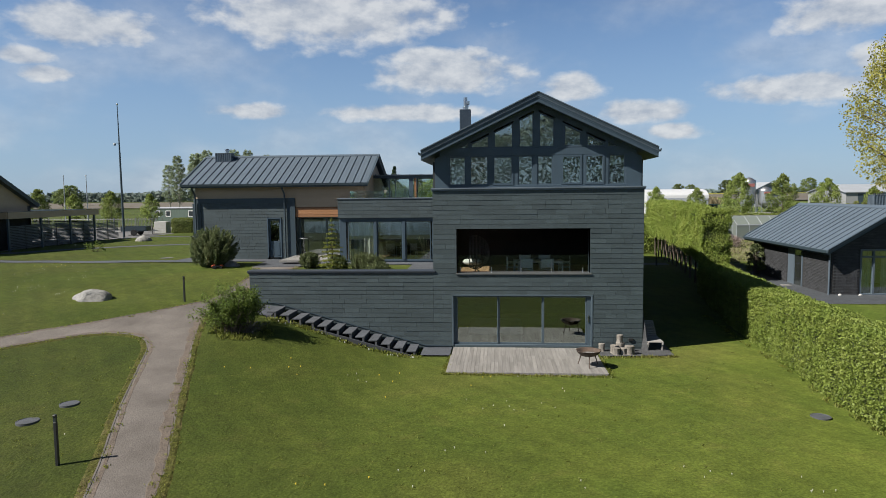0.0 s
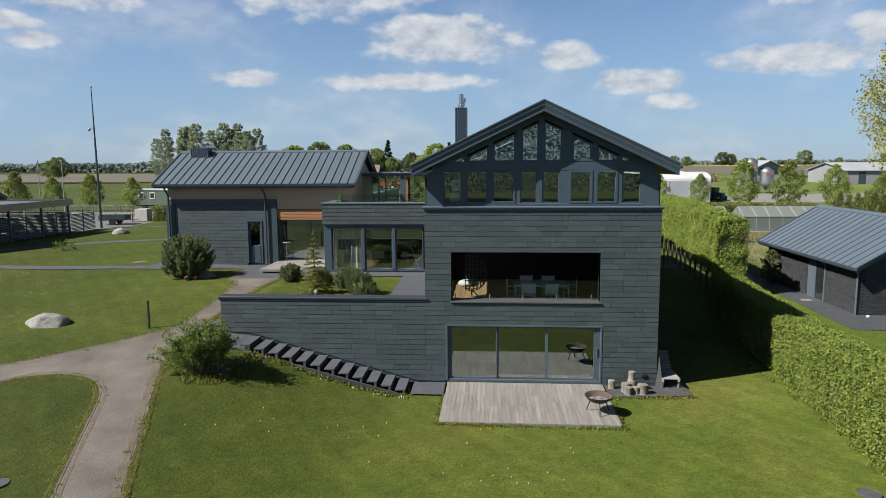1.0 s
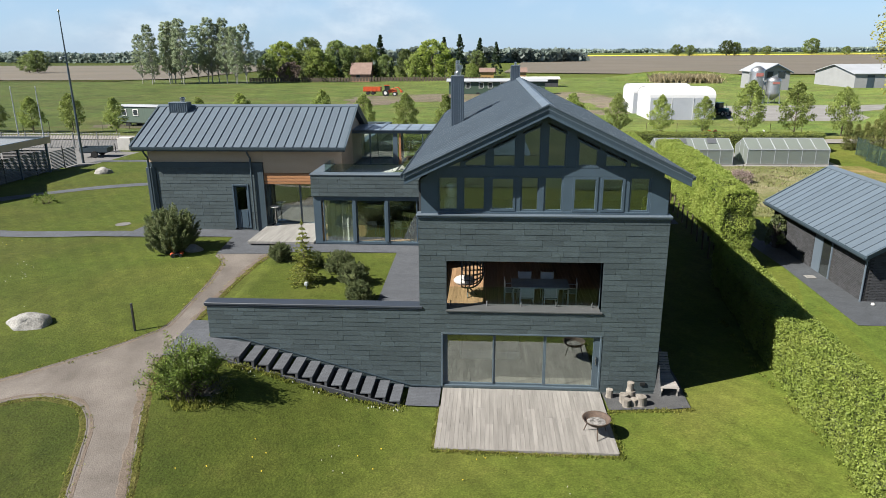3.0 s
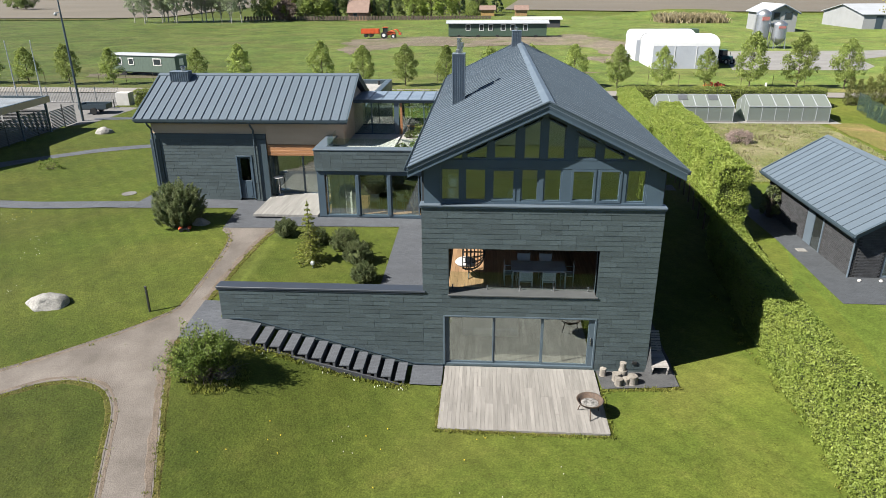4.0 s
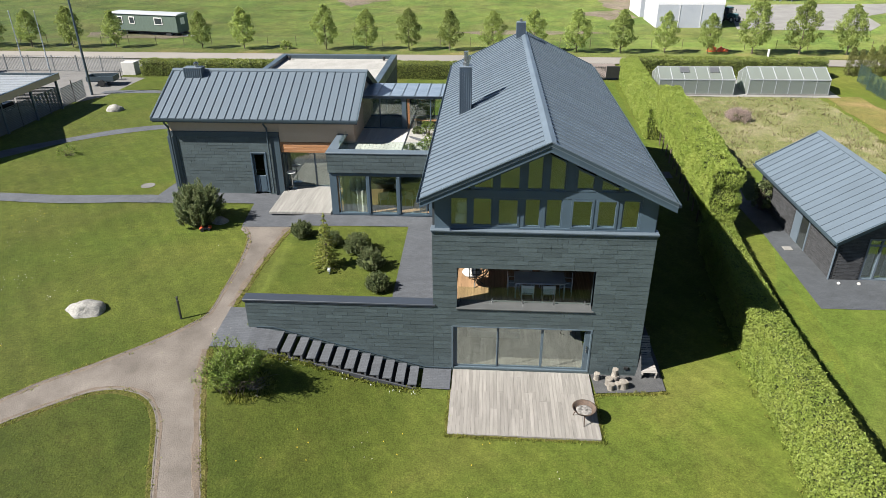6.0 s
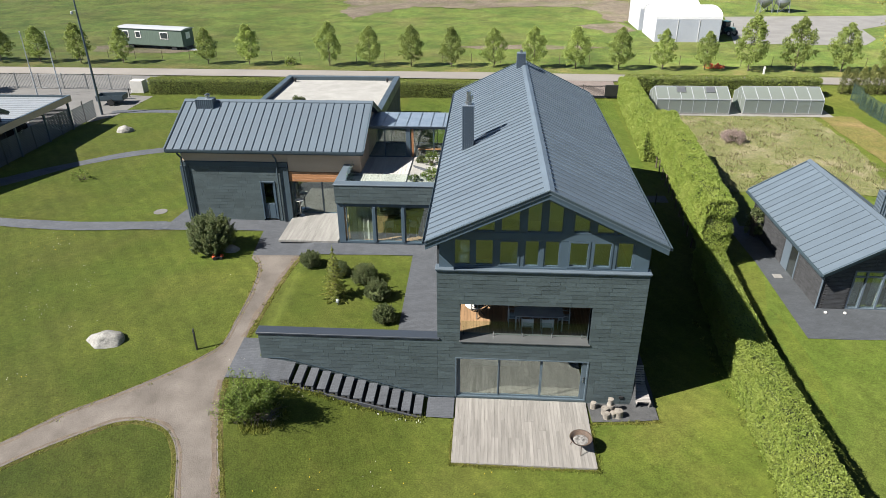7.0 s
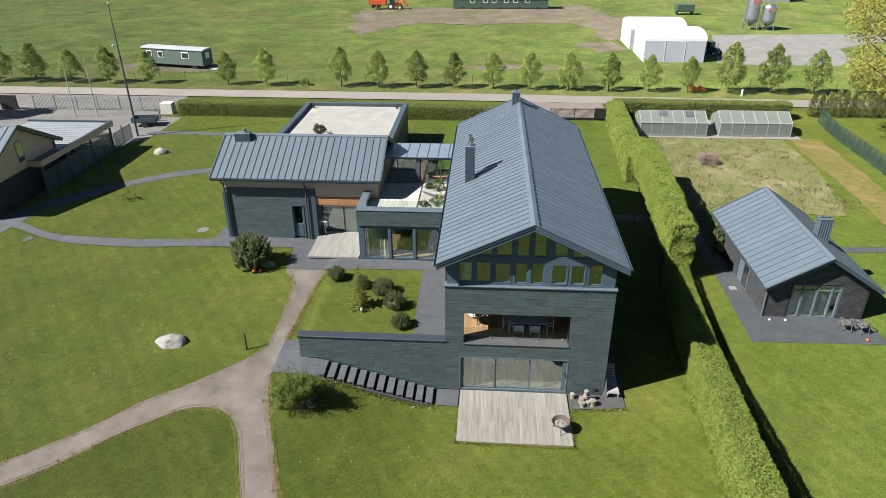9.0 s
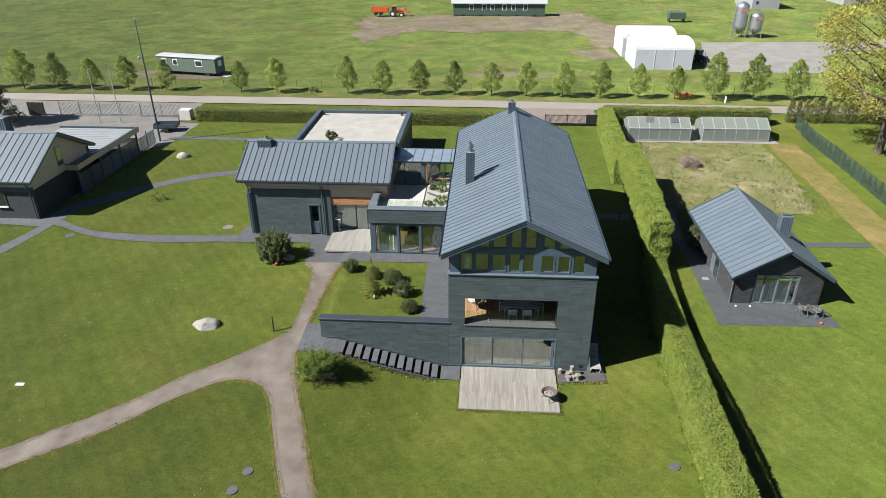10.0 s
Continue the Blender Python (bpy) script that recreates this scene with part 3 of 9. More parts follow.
def smooth(points, n=4, closed=True):
    """A Catmull-Rom curve through the points."""
    m, out = len(points), []
    for i in range(m if closed else m - 1):
        g = [points[(i + k) % m] if closed else points[min(m - 1, max(0, i + k))] for k in (-1, 0, 1, 2)]
        for s in range(n):
            t = s / n
            out.append(tuple(0.5 * (2 * g[1][c] + (g[2][c] - g[0][c]) * t + (2 * g[0][c] - 5 * g[1][c] + 4 * g[2][c] - g[3][c]) * t * t
                                    + (3 * g[1][c] - g[0][c] - 3 * g[2][c] + g[3][c]) * t ** 3) for c in (0, 1)))
    return out if closed else out + [points[-1]]

# ---- paths and paved areas ----
PATH_LINE = smooth([(-10.4, 8.1), (-9.68, 6.7), (-9.42, 4.77), (-9.43, 2.6), (-9.5, 0.9), (-10.0, 0.08), (-10.84, -0.76), (-12.0, -1.68), (-13.1, -2.47), (-14.4, -3.35),
    (-16.2, -5.0), (-18.43, -6.68), (-20.38, -7.98), (-24.7, -11.3), (-24.2, -12.5), (-20.87, -9.95), (-18.81, -8.65), (-16.69, -7.14), (-14.55, -5.21), (-12.6, -3.9), (-11.86, -3.6), (-11.1, -3.55),
    (-10.2, -3.8), (-9.6, -4.35), (-9.1, -5.25), (-8.35, -7.3), (-7.6, -9.3), (-6.95, -10.9), (-5.9, -13.5), (-3.6, -20), (-2.3, -20), (-4.4, -13.4), (-5.45, -10.7), (-6.05, -9.2), (-6.75, -7.3), (-8.0, -4.0), (-8.5, -2.3),
    (-8.68, -1.14), (-8.6, 1.0), (-8.5, 2.6), (-8.25, 5.1), (-7.9, 8.1)], 3)
gravel_path = drape("gravel_path", ragged(PATH_LINE, 0.05, 0.3, 2), GRAVEL, "reddish-grey gravel garden path with ragged turf edges", "path", lift=0.02, cell=0.5)


drape("lawn", ragged([(-33.2, 14.6), (-28.6, 12.4), (-22, 11.6), (-15.7, 11.9), (-15.7, 40.9), (-30.8, 40.9), (-31.4, 34), (-32.2, 30.5), (-32.4, 19)], 0.1, 0.8, 21), BRIGHTENED, "lush green mown lawn behind the curved paving", "lawn", lift=0.014, cell=0.7)
drape("lawn", PATH_LINE[1:39] + [(-26.5, -11.6), (-40, -12), (-40, 12.4), (-33.4, 12.4), (-31.7, 12.7), (-28.2, 11.2), (-25.2, 10.5), (-21.8, 10.35), (-18, 10.6), (-10.9, 10.8)], BRIGHTENED, "mown lawn slope beside the gravel path, brightened as if facing the sun", "lawn", lift=0.012, cell=0.7)
drape("lawn", ragged([(14.6, -24), (36, -24), (36, 13.5), (31.6, 13.5), (31.6, 20.4), (17, 20.6), (16.6, 9), (14.9, 3)], 0.2, 0.8, 22), LUSH, "lush green mown lawn beside the guest house", "lawn", lift=0.014, cell=0.8)
drape("lawn", ragged([(8.3, 13), (13.2, 13), (14.0, 42.8), (2.6, 42.8), (-5.6, 40.6), (-5.6, 21.3), (8.3, 21.3)], 0.1, 0.8, 23), LUSH, "lush green mown lawn behind the house", "lawn", lift=0.014, cell=0.7)


def paving(name, poly, label, lift=0.03, material=PAVER):
    return drape(name, poly, material, label, "pavement", lift=lift, cell=0.7)


paving("pavement_terrace", [(-17.9, 10.85), (-10.75, 11.0), (-10.45, 8.05), (-7.8, 8.1), (-1.9, 8.25), (-1.8, 0.48), (0.06, 0.48), (0.06, 10.6), (-6.0, 10.6), (-6.05, 12.6), (-15.6, 12.6), (-15.4, 13.6), (-16.4, 13.7), (-16.6, 11.9)],
       "dark grey fine paving in front of the house")
paving("pavement_curve", smooth([(-16.5, 11.9), (-18.6, 11.8), (-22.3, 11.64), (-25.8, 11.8), (-28.7, 12.34), (-31.5, 13.8), (-33.4, 13.9), (-33, 12.6), (-31.7, 13.0), (-28.2, 11.4), (-25.2, 10.68), (-21.8, 10.5), (-18, 10.8), (-16.5, 10.9)], 3),
       "dark grey curved paving strip in the lawn")
paving("pavement_left", [(-31.6, 13.2), (-32.3, 9), (-33.6, 3.5), (-35.2, 3.2), (-33.5, 8.6), (-32.6, 12.6), (-37, 13.0), (-37, 14.1), (-33.5, 14.1), (-31.9, 18.2), (-31.2, 17.6)], "dark grey paving beside the garden house")
paving("pavement_middle", smooth([(-31.9, 17.4), (-30.2, 19.5), (-27.9, 21.65), (-25.3, 23.9), (-21.5, 25.6), (-15, 27.2), (-15, 26.0), (-21.1, 24.5), (-24.6, 22.9), (-27.4, 20.7), (-29.3, 18.2), (-30.9, 16.3)], 3), "dark grey curved paving strip in the lawn")
paving("pavement_back", smooth([(-31.7, 35.3), (-28.2, 35.5), (-23.4, 35.3), (-15, 35.6), (-15, 34.6), (-23.4, 34.4), (-28.2, 34.6), (-31.8, 34.3)], 3), "narrow dark grey paving strip in the lawn")
paving("pavement_landing", [(-8.65, 1.25), (-7.5, 1.25), (-7.5, 0.02), (-6.3, 0.02), (-6.25, -1.2), (-8.7, -1.2)], "dark grey paved landing at the top of the steps", 0.05)
paving("pavement_foot", [(-0.42, -0.02), (0.72, -0.02), (0.72, -1.3), (-0.42, -1.25)], "dark grey paved landing at the foot of the steps", 0.06)
paving("pavement_guest", [(16.6, 3.55), (24.05, 3.7), (23.6, 6.2), (18.1, 6.2), (18.1, 15.5), (17.4, 15.5), (18.25, 22.7), (17.7, 22.9), (16.6, 15.6), (16.75, 10.9)], "dark grey paved apron round the guest house", 0.03, PAVER_DARK)
paving("pavement_side", [(26.0, 15.45), (31.3, 15.6), (31.25, 14.8), (26.0, 14.65)], "narrow dark grey paving strip in the lawn")
paving("pavement_strip", [(8.2, 19.6), (13.9, 19.9), (13.9, 18.8), (8.2, 18.6)], "narrow dark grey paving strip in the lawn")
drape("chipping_bed", ragged([(6.34, 0.0), (8.12, 0.0), (8.18, 9), (9.3, 9), (9.2, 0.6), (9.15, -0.9), (6.38, -1.2)], 0.04, 0.4, 3), CHIPS, "bed of dark stone chippings along the wall", "gravel bed", lift=0.05, cell=0.5)

# ---- the main house ----
TOP = 6.2                                    # ledge under the gable
house = thing("main_house", "large house clad in dark slate with a seamed metal gable roof", "house", at=(4.08, 10, 0))
DOOR = (0.73, 6.25, 0.0, 2.06)               # x0, x1, z0, z1 of the garden doors
LOGGIA = (0.93, 6.13, 2.90, 4.66)
w = Build()
for x0, x1, z0, z1 in [(0, 0.73, -0.6, 2.06), (6.25, 8.16, -0.6, 2.06), (0.73, 6.25, -0.6, -0.04), (0, 8.16, 2.06, 2.90), (0, 0.93, 2.90, 4.66), (6.13, 8.16, 2.90, 4.66), (0, 8.16, 4.66, TOP)]:
    w.box(x0, x1, 0.03, 0.36, z0, z1)
w.make("wall", SLATE_PLAIN, house)
w = Build().box(0.0, 0.3, 0.36, 0.9, -0.6, 7.3).box(0.0, 0.3, 5.5, 21, -0.6, 7.3).box(0.0, 0.3, 0.9, 5.5, -0.6, 2.98).box(0.0, 0.3, 0.9, 5.5, 4.7, 7.3)
w.make("wall", SLATE_PLAIN, house)
Build().box(-0.04, 0.34, 0.9, 5.5, 2.98, 3.02, 0.01).make("side_sill", TRIM, house)
Build().box(7.86, 8.16, 0.36, 21, -0.6, 7.3).make("wall", SLATE_PLAIN, house)
Build().prism([(0.3, -0.6), (7.86, -0.6), (7.86, 7.3), (4.08, 9.2), (0.3, 7.3)], 20.7, 21.0).make("wall", SLATE_PLAIN, house)
Build().box(0.3, 7.86, 0.36, 20.7, -0.3, -0.02).make("floor_slab", PLASTER, house)
Build().box(0.3, 7.86, 0.36, 20.7, 2.2, 2.46).make("floor_slab", PLASTER, house)
Build().box(0.3, 7.86, 0.36, 20.7, 5.0, 5.3).make("floor_slab", GREYWALL, house)
Build().box(0.3, 7.86, 7.4, 7.6, -0.02, 2.2).make("inner_wall", UNLITWALL, house)
Build().box(0.3, 7.86, 7.0, 7.2, 2.46, 5.0).make("inner_wall", UNLITWALL, house)
Build().prism([(0.3, 5.3), (7.86, 5.3), (7.86, 7.3), (4.08, 9.1), (0.3, 7.3)], 6.6, 6.8).make("inner_wall", GREYWALL, house)
Build().box(-0.05, 8.21, -0.09, 0.36, TOP, TOP + 0.07, 0.015).box(-0.03, 8.19, -0.06, 0.3, TOP - 0.05, TOP).make("ledge", METAL, house, "grey metal ledge over the slate")


def slate_cladding(parent, x0, x1, y, bands, holes=(), longest=0.95, seed=5):
    """Courses of slate planks on a wall that faces -y; bands: (z0, z1, courses)."""
    r = random.Random(seed)
    cache = {}
    for z0, z1, n in bands:
        h = (z1 - z0) / n
        for i in range(n):
            za, zb = z0 + i * h, z0 + (i + 1) * h
            runs = [(x0, x1)]
            for hx0, hx1, hz0, hz1 in holes:
                if za < hz1 - 0.02 and zb > hz0 + 0.02:
                    runs = [s for a0, b0 in runs for s in ((a0, min(b0, hx0)), (max(a0, hx1), b0)) if s[1] - s[0] > 0.02]
            for a0, b0 in runs:
                x = a0
                first = True
                while x < b0 - 0.01:
                    length = round(r.uniform(0.2 if first else 0.4, longest), 1)
                    if b0 - x - length < 0.3:
                        length = b0 - x
                    first = False
                    key = (round(length, 2), round(h, 3))
                    if key not in cache:
                        g = 0.0015
                        cache[key] = Build().prism([(-0.040, g), (0.0, g), (0.0, h - g), (-0.032, h - g)], 0.0025, length - 0.0025, "x").mesh("slate", SLATE)
                    ob = new("slate", cache[key])
                    ob.location = (x, y + 0.031 + r.uniform(-0.003, 0.002), za)
                    under(ob, parent)
                    x += length


# gable of glass
GY = 0.14
roof_at = lambda x: 9.30 - abs(x - 4.08) * 0.476     # underside of the roof at the gable
Build().prism([(0.1, TOP + 0.07), (0.1, roof_at(0.1)), (0.66, roof_at(0.66)), (0.66, TOP + 0.07)], GY - 0.04, GY + 0.2).make("gable_panel", FRAME, house)
Build().prism([(7.5, TOP + 0.07), (7.5, roof_at(7.5)), (8.06, roof_at(8.06)), (8.06, TOP + 0.07)], GY - 0.04, GY + 0.2).make("gable_panel", FRAME, house)
Build().box(0.66, 7.5, GY - 0.04, GY + 0.16, 7.50, 7.80, 0.01).make("gable_rail", FRAME, house)
Build().box(0.66, 7.5, GY - 0.04, GY + 0.16, TOP + 0.07, 6.36, 0.01).make("gable_rail", FRAME, house)
LOWER = [(0.66, 1.32), (1.47, 2.20), (2.36, 3.17), (3.34, 3.93), (4.09, 4.70), (5.00, 5.81), (5.90, 6.66), (6.81, 7.46)]
UPPER = [(1.03, 1.40), (1.51, 2.24), (2.41, 3.17), (3.38, 3.96), (4.15, 4.76), (5.08, 5.80), (5.97, 6.68), (6.78, 7.13)]
OPENING = {2, 5, 6}


def gable_window(x0, x1, z0, top, sash, margin=0.05):
    """One light of the gable: frame, pane, and a raised sash where it opens."""
    outer = [(x0, z0), (x1, z0), (x1, top(x1)), (x0, top(x0))]
    m = 0.075 if sash else margin
    inner = [(x0 + m, z0 + m), (x1 - m, z0 + m), (x1 - m, max(z0 + m + 0.02, top(x1 - m) - m)), (x0 + m, max(z0 + m + 0.02, top(x0 + m) - m))]
    y0 = GY - (0.05 if sash else 0.01)
    b = Build()
    v = [(x, y0, z) for x, z in outer + inner] + [(x, GY + 0.08, z) for x, z in outer + inner]
    f = []
    for i in range(4):
        j = (i + 1) % 4
        f += [(i, j, 4 + j, 4 + i), (8 + j, 8 + i, 12 + i, 12 + j), (i, 8 + i, 8 + j, j), (4 + i, 4 + j, 12 + j, 12 + i)]
    fr = b.add(v, f).make("window", FRAME, house)
    p = Build().prism(inner, GY + 0.03, GY + 0.05).make("pane", GABLEGLASS, fr)
    p.visible_shadow = False


def posts(lights, z0, z1):
    edges = [0.66] + [e for l in lights for e in l] + [7.5]
    for k in range(0, len(edges), 2):
        a0, b0 = edges[k], edges[k + 1]
        if b0 - a0 > 0.03:
            top0, top1 = (z1, z1) if z1 else (roof_at(a0), roof_at(b0))
            if top0 > z0 and top1 > z0:
                poly = [(a0, z0), (b0, z0), (b0, top1)] + ([(4.08, roof_at(4.08))] if not z1 and a0 < 4.08 < b0 else []) + [(a0, top0)]
                Build().prism(poly, GY - 0.03, GY + 0.14).make("mullion", FRAME, house)


for xe in (0.3, 7.86):
    Build().prism([(xe, roof_at(xe) - 0.03), (4.08, roof_at(4.08) - 0.03), (4.08, roof_at(4.08) + 0.2), (xe, roof_at(xe) + 0.2)], GY - 0.045, GY + 0.15).make("gable_rake", FRAME, house)
posts(LOWER, 6.36, 7.50)
posts(UPPER, 7.80, None)
for i, (a0, b0) in enumerate(LOWER):
    gable_window(a0, b0, 6.36, lambda x: 7.50, i in OPENING)
for i, (a0, b0) in enumerate(UPPER):
    end = i in (0, 7)
    gable_window(a0, b0, 7.80, (lambda x: max(7.81, roof_at(x) - 0.035)) if end else (lambda x: roof_at(x) - 0.10), i == 5, 0.02 if end else 0.05)

# roof: two slopes of standing-seam panels
RIDGE, EAVE, RY0, RY1 = 9.79, 7.67, -0.58, 21.55
RX = 4.08


def seam_panel(length, wide, name="panel"):
    """One tray of sheet metal, seam along its near edge; x runs up the slope, z is out of it."""
    b = Build().box(0, length, 0.0, wide, -0.012, 0.0)
    b.box(0, length - 0.14, -0.013, 0.013, 0.0, 0.045)
    return b.mesh(name, METAL)


def roof_slope(parent, origin, up, along, length, run, wide):
    """Panels from origin; up: unit vector up the slope; along: unit vector along the eave."""
    up, along = Vector(up).normalized(), Vector(along).normalized()
    out = up.cross(along)
    if out.z < 0:
        out = -out
    n = round(run / wide)
    me = seam_panel(length, run / n)
    rot = Matrix((up, along, out)).transposed().to_4x4()
    for i in range(n):
        ob = new("panel", me)
        ob.matrix_basis = Matrix.Translation(Vector(origin) + along * (run / n) * i) @ rot
        under(ob, parent)


def gable_roof(parent, x0, xr, x1, z_eave, z_ridge, y0, y1, wide, thick=0.30, axis="y"):
    """A roof with its ridge along axis; the deck under the panels, fascias, gutters and ridge cap are its parts."""
    sw = (lambda p: p) if axis == "y" else (lambda p: (p[1], p[0], p[2]))
    rise = z_ridge - z_eave

    def slab(a0, za, b0, zb, ya, yb, t0, t1):
        pts = [(a0, ya, za - t0), (b0, ya, zb - t0), (b0, ya, zb - t1), (a0, ya, za - t1)]
        pts += [(x, yb, z) for x, _, z in pts]
        return [sw(p) for p in pts], [(0, 1, 2, 3), (7, 6, 5, 4), (0, 4, 5, 1), (1, 5, 6, 2), (2, 6, 7, 3), (3, 7, 4, 0)]

    for xe, side in ((x0, 1), (x1, -1)):
        name = "roof_slope"
        b = Build().add(*slab(xe, z_eave, xr, z_ridge, y0 + 0.03, y1 - 0.03, 0.014, thick))
        deck = b.make(name, TRIM, parent)
        length = math.hypot(xr - xe, rise)
        roof_slope(parent, sw((xe, y0, z_eave)), sw((xr - xe, 0, rise)), sw((0, 1, 0)), length, y1 - y0, wide)
        # stepped verge boards at both gables, gutter along the eave
        for ya, yb in ((y0 - 0.03, y0 + 0.04), (y1 - 0.04, y1 + 0.03)):
            Build().add(*slab(xe, z_eave, xr, z_ridge, ya, yb, -0.055, thick * 0.22)).make("verge", TRIM, parent)
        for ya, yb in ((y0 + 0.0, y0 + 0.06), (y1 - 0.06, y1 - 0.0)):
            Build().add(*slab(xe, z_eave, xr, z_ridge, ya, yb, thick * 0.22, thick * 0.55)).make("verge", FRAME, parent)
        for ya, yb in ((y0 + 0.02, y0 + 0.10), (y1 - 0.10, y1 - 0.02)):
            Build().add(*slab(xe, z_eave, xr, z_ridge, ya, yb, thick * 0.55, thick * 0.96)).make("verge", FRAME, parent)
        for ya, yb in ((y0 - 0.055, y0 - 0.03), (y1 + 0.03, y1 + 0.055)):
            Build().add(*slab(xe, z_eave, xr, z_ridge, ya, yb, -0.06, -0.02)).make("verge_lip", METAL, parent)
        for ya, yb in ((y0 - 0.02, y0), (y1, y1 + 0.02)):
            Build().add(*slab(xe, z_eave, xr, z_ridge, ya, yb, thick * 0.26, thick * 0.36)).make("verge_lip", METAL, parent)
        gx0 = xe - side * 0.11
        Build().prism([(gx0, z_eave - 0.02), (gx0 + side * 0.015, z_eave - 0.02), (gx0 + side * 0.03, z_eave - 0.10), (gx0 + side * 0.10, z_eave - 0.10), (gx0 + side * 0.11, z_eave - 0.03), (gx0 + side * 0.125, z_eave - 0.03),
                       (gx0 + side * 0.115, z_eave - 0.13), (gx0 + side * 0.02, z_eave - 0.13)] if axis == "y" else
                      [(gx0, z_eave - 0.02), (gx0 + side * 0.015, z_eave - 0.02), (gx0 + side * 0.03, z_eave - 0.10), (gx0 + side * 0.10, z_eave - 0.10), (gx0 + side * 0.11, z_eave - 0.03), (gx0 + side * 0.125, z_eave - 0.03),
                       (gx0 + side * 0.115, z_eave - 0.13), (gx0 + side * 0.02, z_eave - 0.13)], y0, y1, axis).make("gutter", TRIM, parent)
    k = rise / abs(xr - x0)
    cap = Build()
    for side in (1, -1):
        cap.add(*slab(xr + side * 0.19, z_ridge - 0.19 * k + 0.05, xr, z_ridge + 0.05, y0 - 0.035, y1 + 0.035, -0.012, 0.05))
    cap.make("ridge_cap", METAL, parent)


gable_roof(house, -0.375, RX, 8.535, EAVE, RIDGE, RY0, RY1, 0.5, 0.34)

# garden doors of the lowest floor
door = thing("sliding_door", "wide grey-framed sliding glass doors onto the deck", "door", kind="structure", at=(3.5, 0.1, 0))
x0, x1, z0, z1 = DOOR
Build().box(x0, x1, -0.02, 0.22, z1 - 0.06, z1 - 0.001, 0.01).box(x0, x0 + 0.07, -0.02, 0.22, z0, z1 - 0.06, 0.01).box(x1 - 0.07, x1, -0.02, 0.22, z0, z1 - 0.06, 0.01).box(x0, x1, 0.0, 0.22, z0 - 0.04, z0 + 0.06, 0.01).make("door_frame", SASH, door)
for i, (a0, b0) in enumerate([(0.90, 2.57), (2.57, 4.32), (4.32, 6.02)]):
    y = 0.10 if i != 1 else 0.13
    s = Build()
    s.box(a0, a0 + 0.05, y - 0.025, y + 0.025, 0.06, 2.0, 0.006).box(b0 - 0.05, b0, y - 0.025, y + 0.025, 0.06, 2.0, 0.006)
    s.box(a0 + 0.05, b0 - 0.05, y - 0.025, y + 0.025, 0.06, 0.13, 0.006).box(a0 + 0.05, b0 - 0.05, y - 0.025, y + 0.025, 1.94, 2.0, 0.006)
    leaf = s.make("sash", SASH, door)
    Build().box(a0 + 0.05, b0 - 0.05, y - 0.008, y + 0.008, 0.13, 1.94).make("pane", GLASS, leaf).visible_shadow = False
Build().box(x0 + 0.07, 0.90, 0.06, 0.16, 0.06, 2.0).make("jamb", FRAME, door)
Build().box(6.02, x1 - 0.07, 0.06, 0.16, 0.06, 2.0).make("jamb", SASH, door)
Build().box(6.06, 6.09, 0.02, 0.05, 0.95, 1.25, 0.005).make("door_handle", STEEL, door, "slim steel pull handle")

# loggia: sill, floor, glass balustrade on short posts
x0, x1, z0, z1 = LOGGIA
Build().box(x0 - 0.03, x1 + 0.06, -0.06, 0.62, z0 - 0.048, z0 + 0.014, 0.012).make("sill", SILLMETAL, house, "grey metal sill of the covered balcony")
Build().box(x1 - 0.0, x1 + 0.02, 0.0, 0.5, z0, z1).make("reveal", TRIM, house)
Build().box(0.3, 7.86, 0.36, 0.58, 2.46, z0 - 0.06).make("parapet", PLASTER, house)
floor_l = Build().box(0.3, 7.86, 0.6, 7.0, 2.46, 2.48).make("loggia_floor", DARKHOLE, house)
for i in range(54):
    xa = 0.32 + 0.14 * i
    Build().box(xa, xa + 0.134, 0.62, 6.98, 2.48, 2.505).make("floor_board", FLOORWOOD, floor_l)
rail = thing("glass_balustrade", "frameless glass balustrade on short steel posts", "railing", kind="structure", at=(3.5, 0.2, z0))
for i, x in enumerate([x0 + 0.12, 2.30, 3.48, 4.68, 5.90]):
    Build().tube((x, 0.42, z0), (x, 0.42, z0 + 0.2), 0.022, n=10).box(x - 0.03, x + 0.03, 0.39, 0.45, z0, z0 + 0.012).make("post", STEEL, rail)
for a0, b0 in [(x0 + 0.03, 2.24), (2.27, 3.45), (3.48, 4.65), (4.68, x1 - 0.03)]:
    Build().box(a0, b0, 0.414, 0.426, z0 + 0.06, z0 + 0.70).make("glass_panel", CLEAR, rail).visible_shadow = False

# chimneys
def seamed_chimney(x0, x1, y0, y1, z0, z1, name="chimney", ribs=5, parent=None):
    c = Build().box(x0, x1, y0, y1, z0, z1).make(name, METAL, parent)
    for i in range(ribs + 1):
        x = x0 + (x1 - x0) * i / ribs
        y = y0 + (y1 - y0) * i / ribs
        for q in ((x - 0.012, x + 0.012, y0 - 0.03, y0), (x - 0.012, x + 0.012, y1, y1 + 0.03), (x0 - 0.03, x0, y - 0.012, y + 0.012), (x1, x1 + 0.03, y - 0.012, y + 0.012)):
            Build().box(*q, z0, z1).make("rib", METAL, c)
    Build().box(x0 - 0.03, x1 + 0.03, y0 - 0.03, y1 + 0.03, z1, z1 + 0.03, 0.01).make("chimney_cap", METAL, c)
    return c


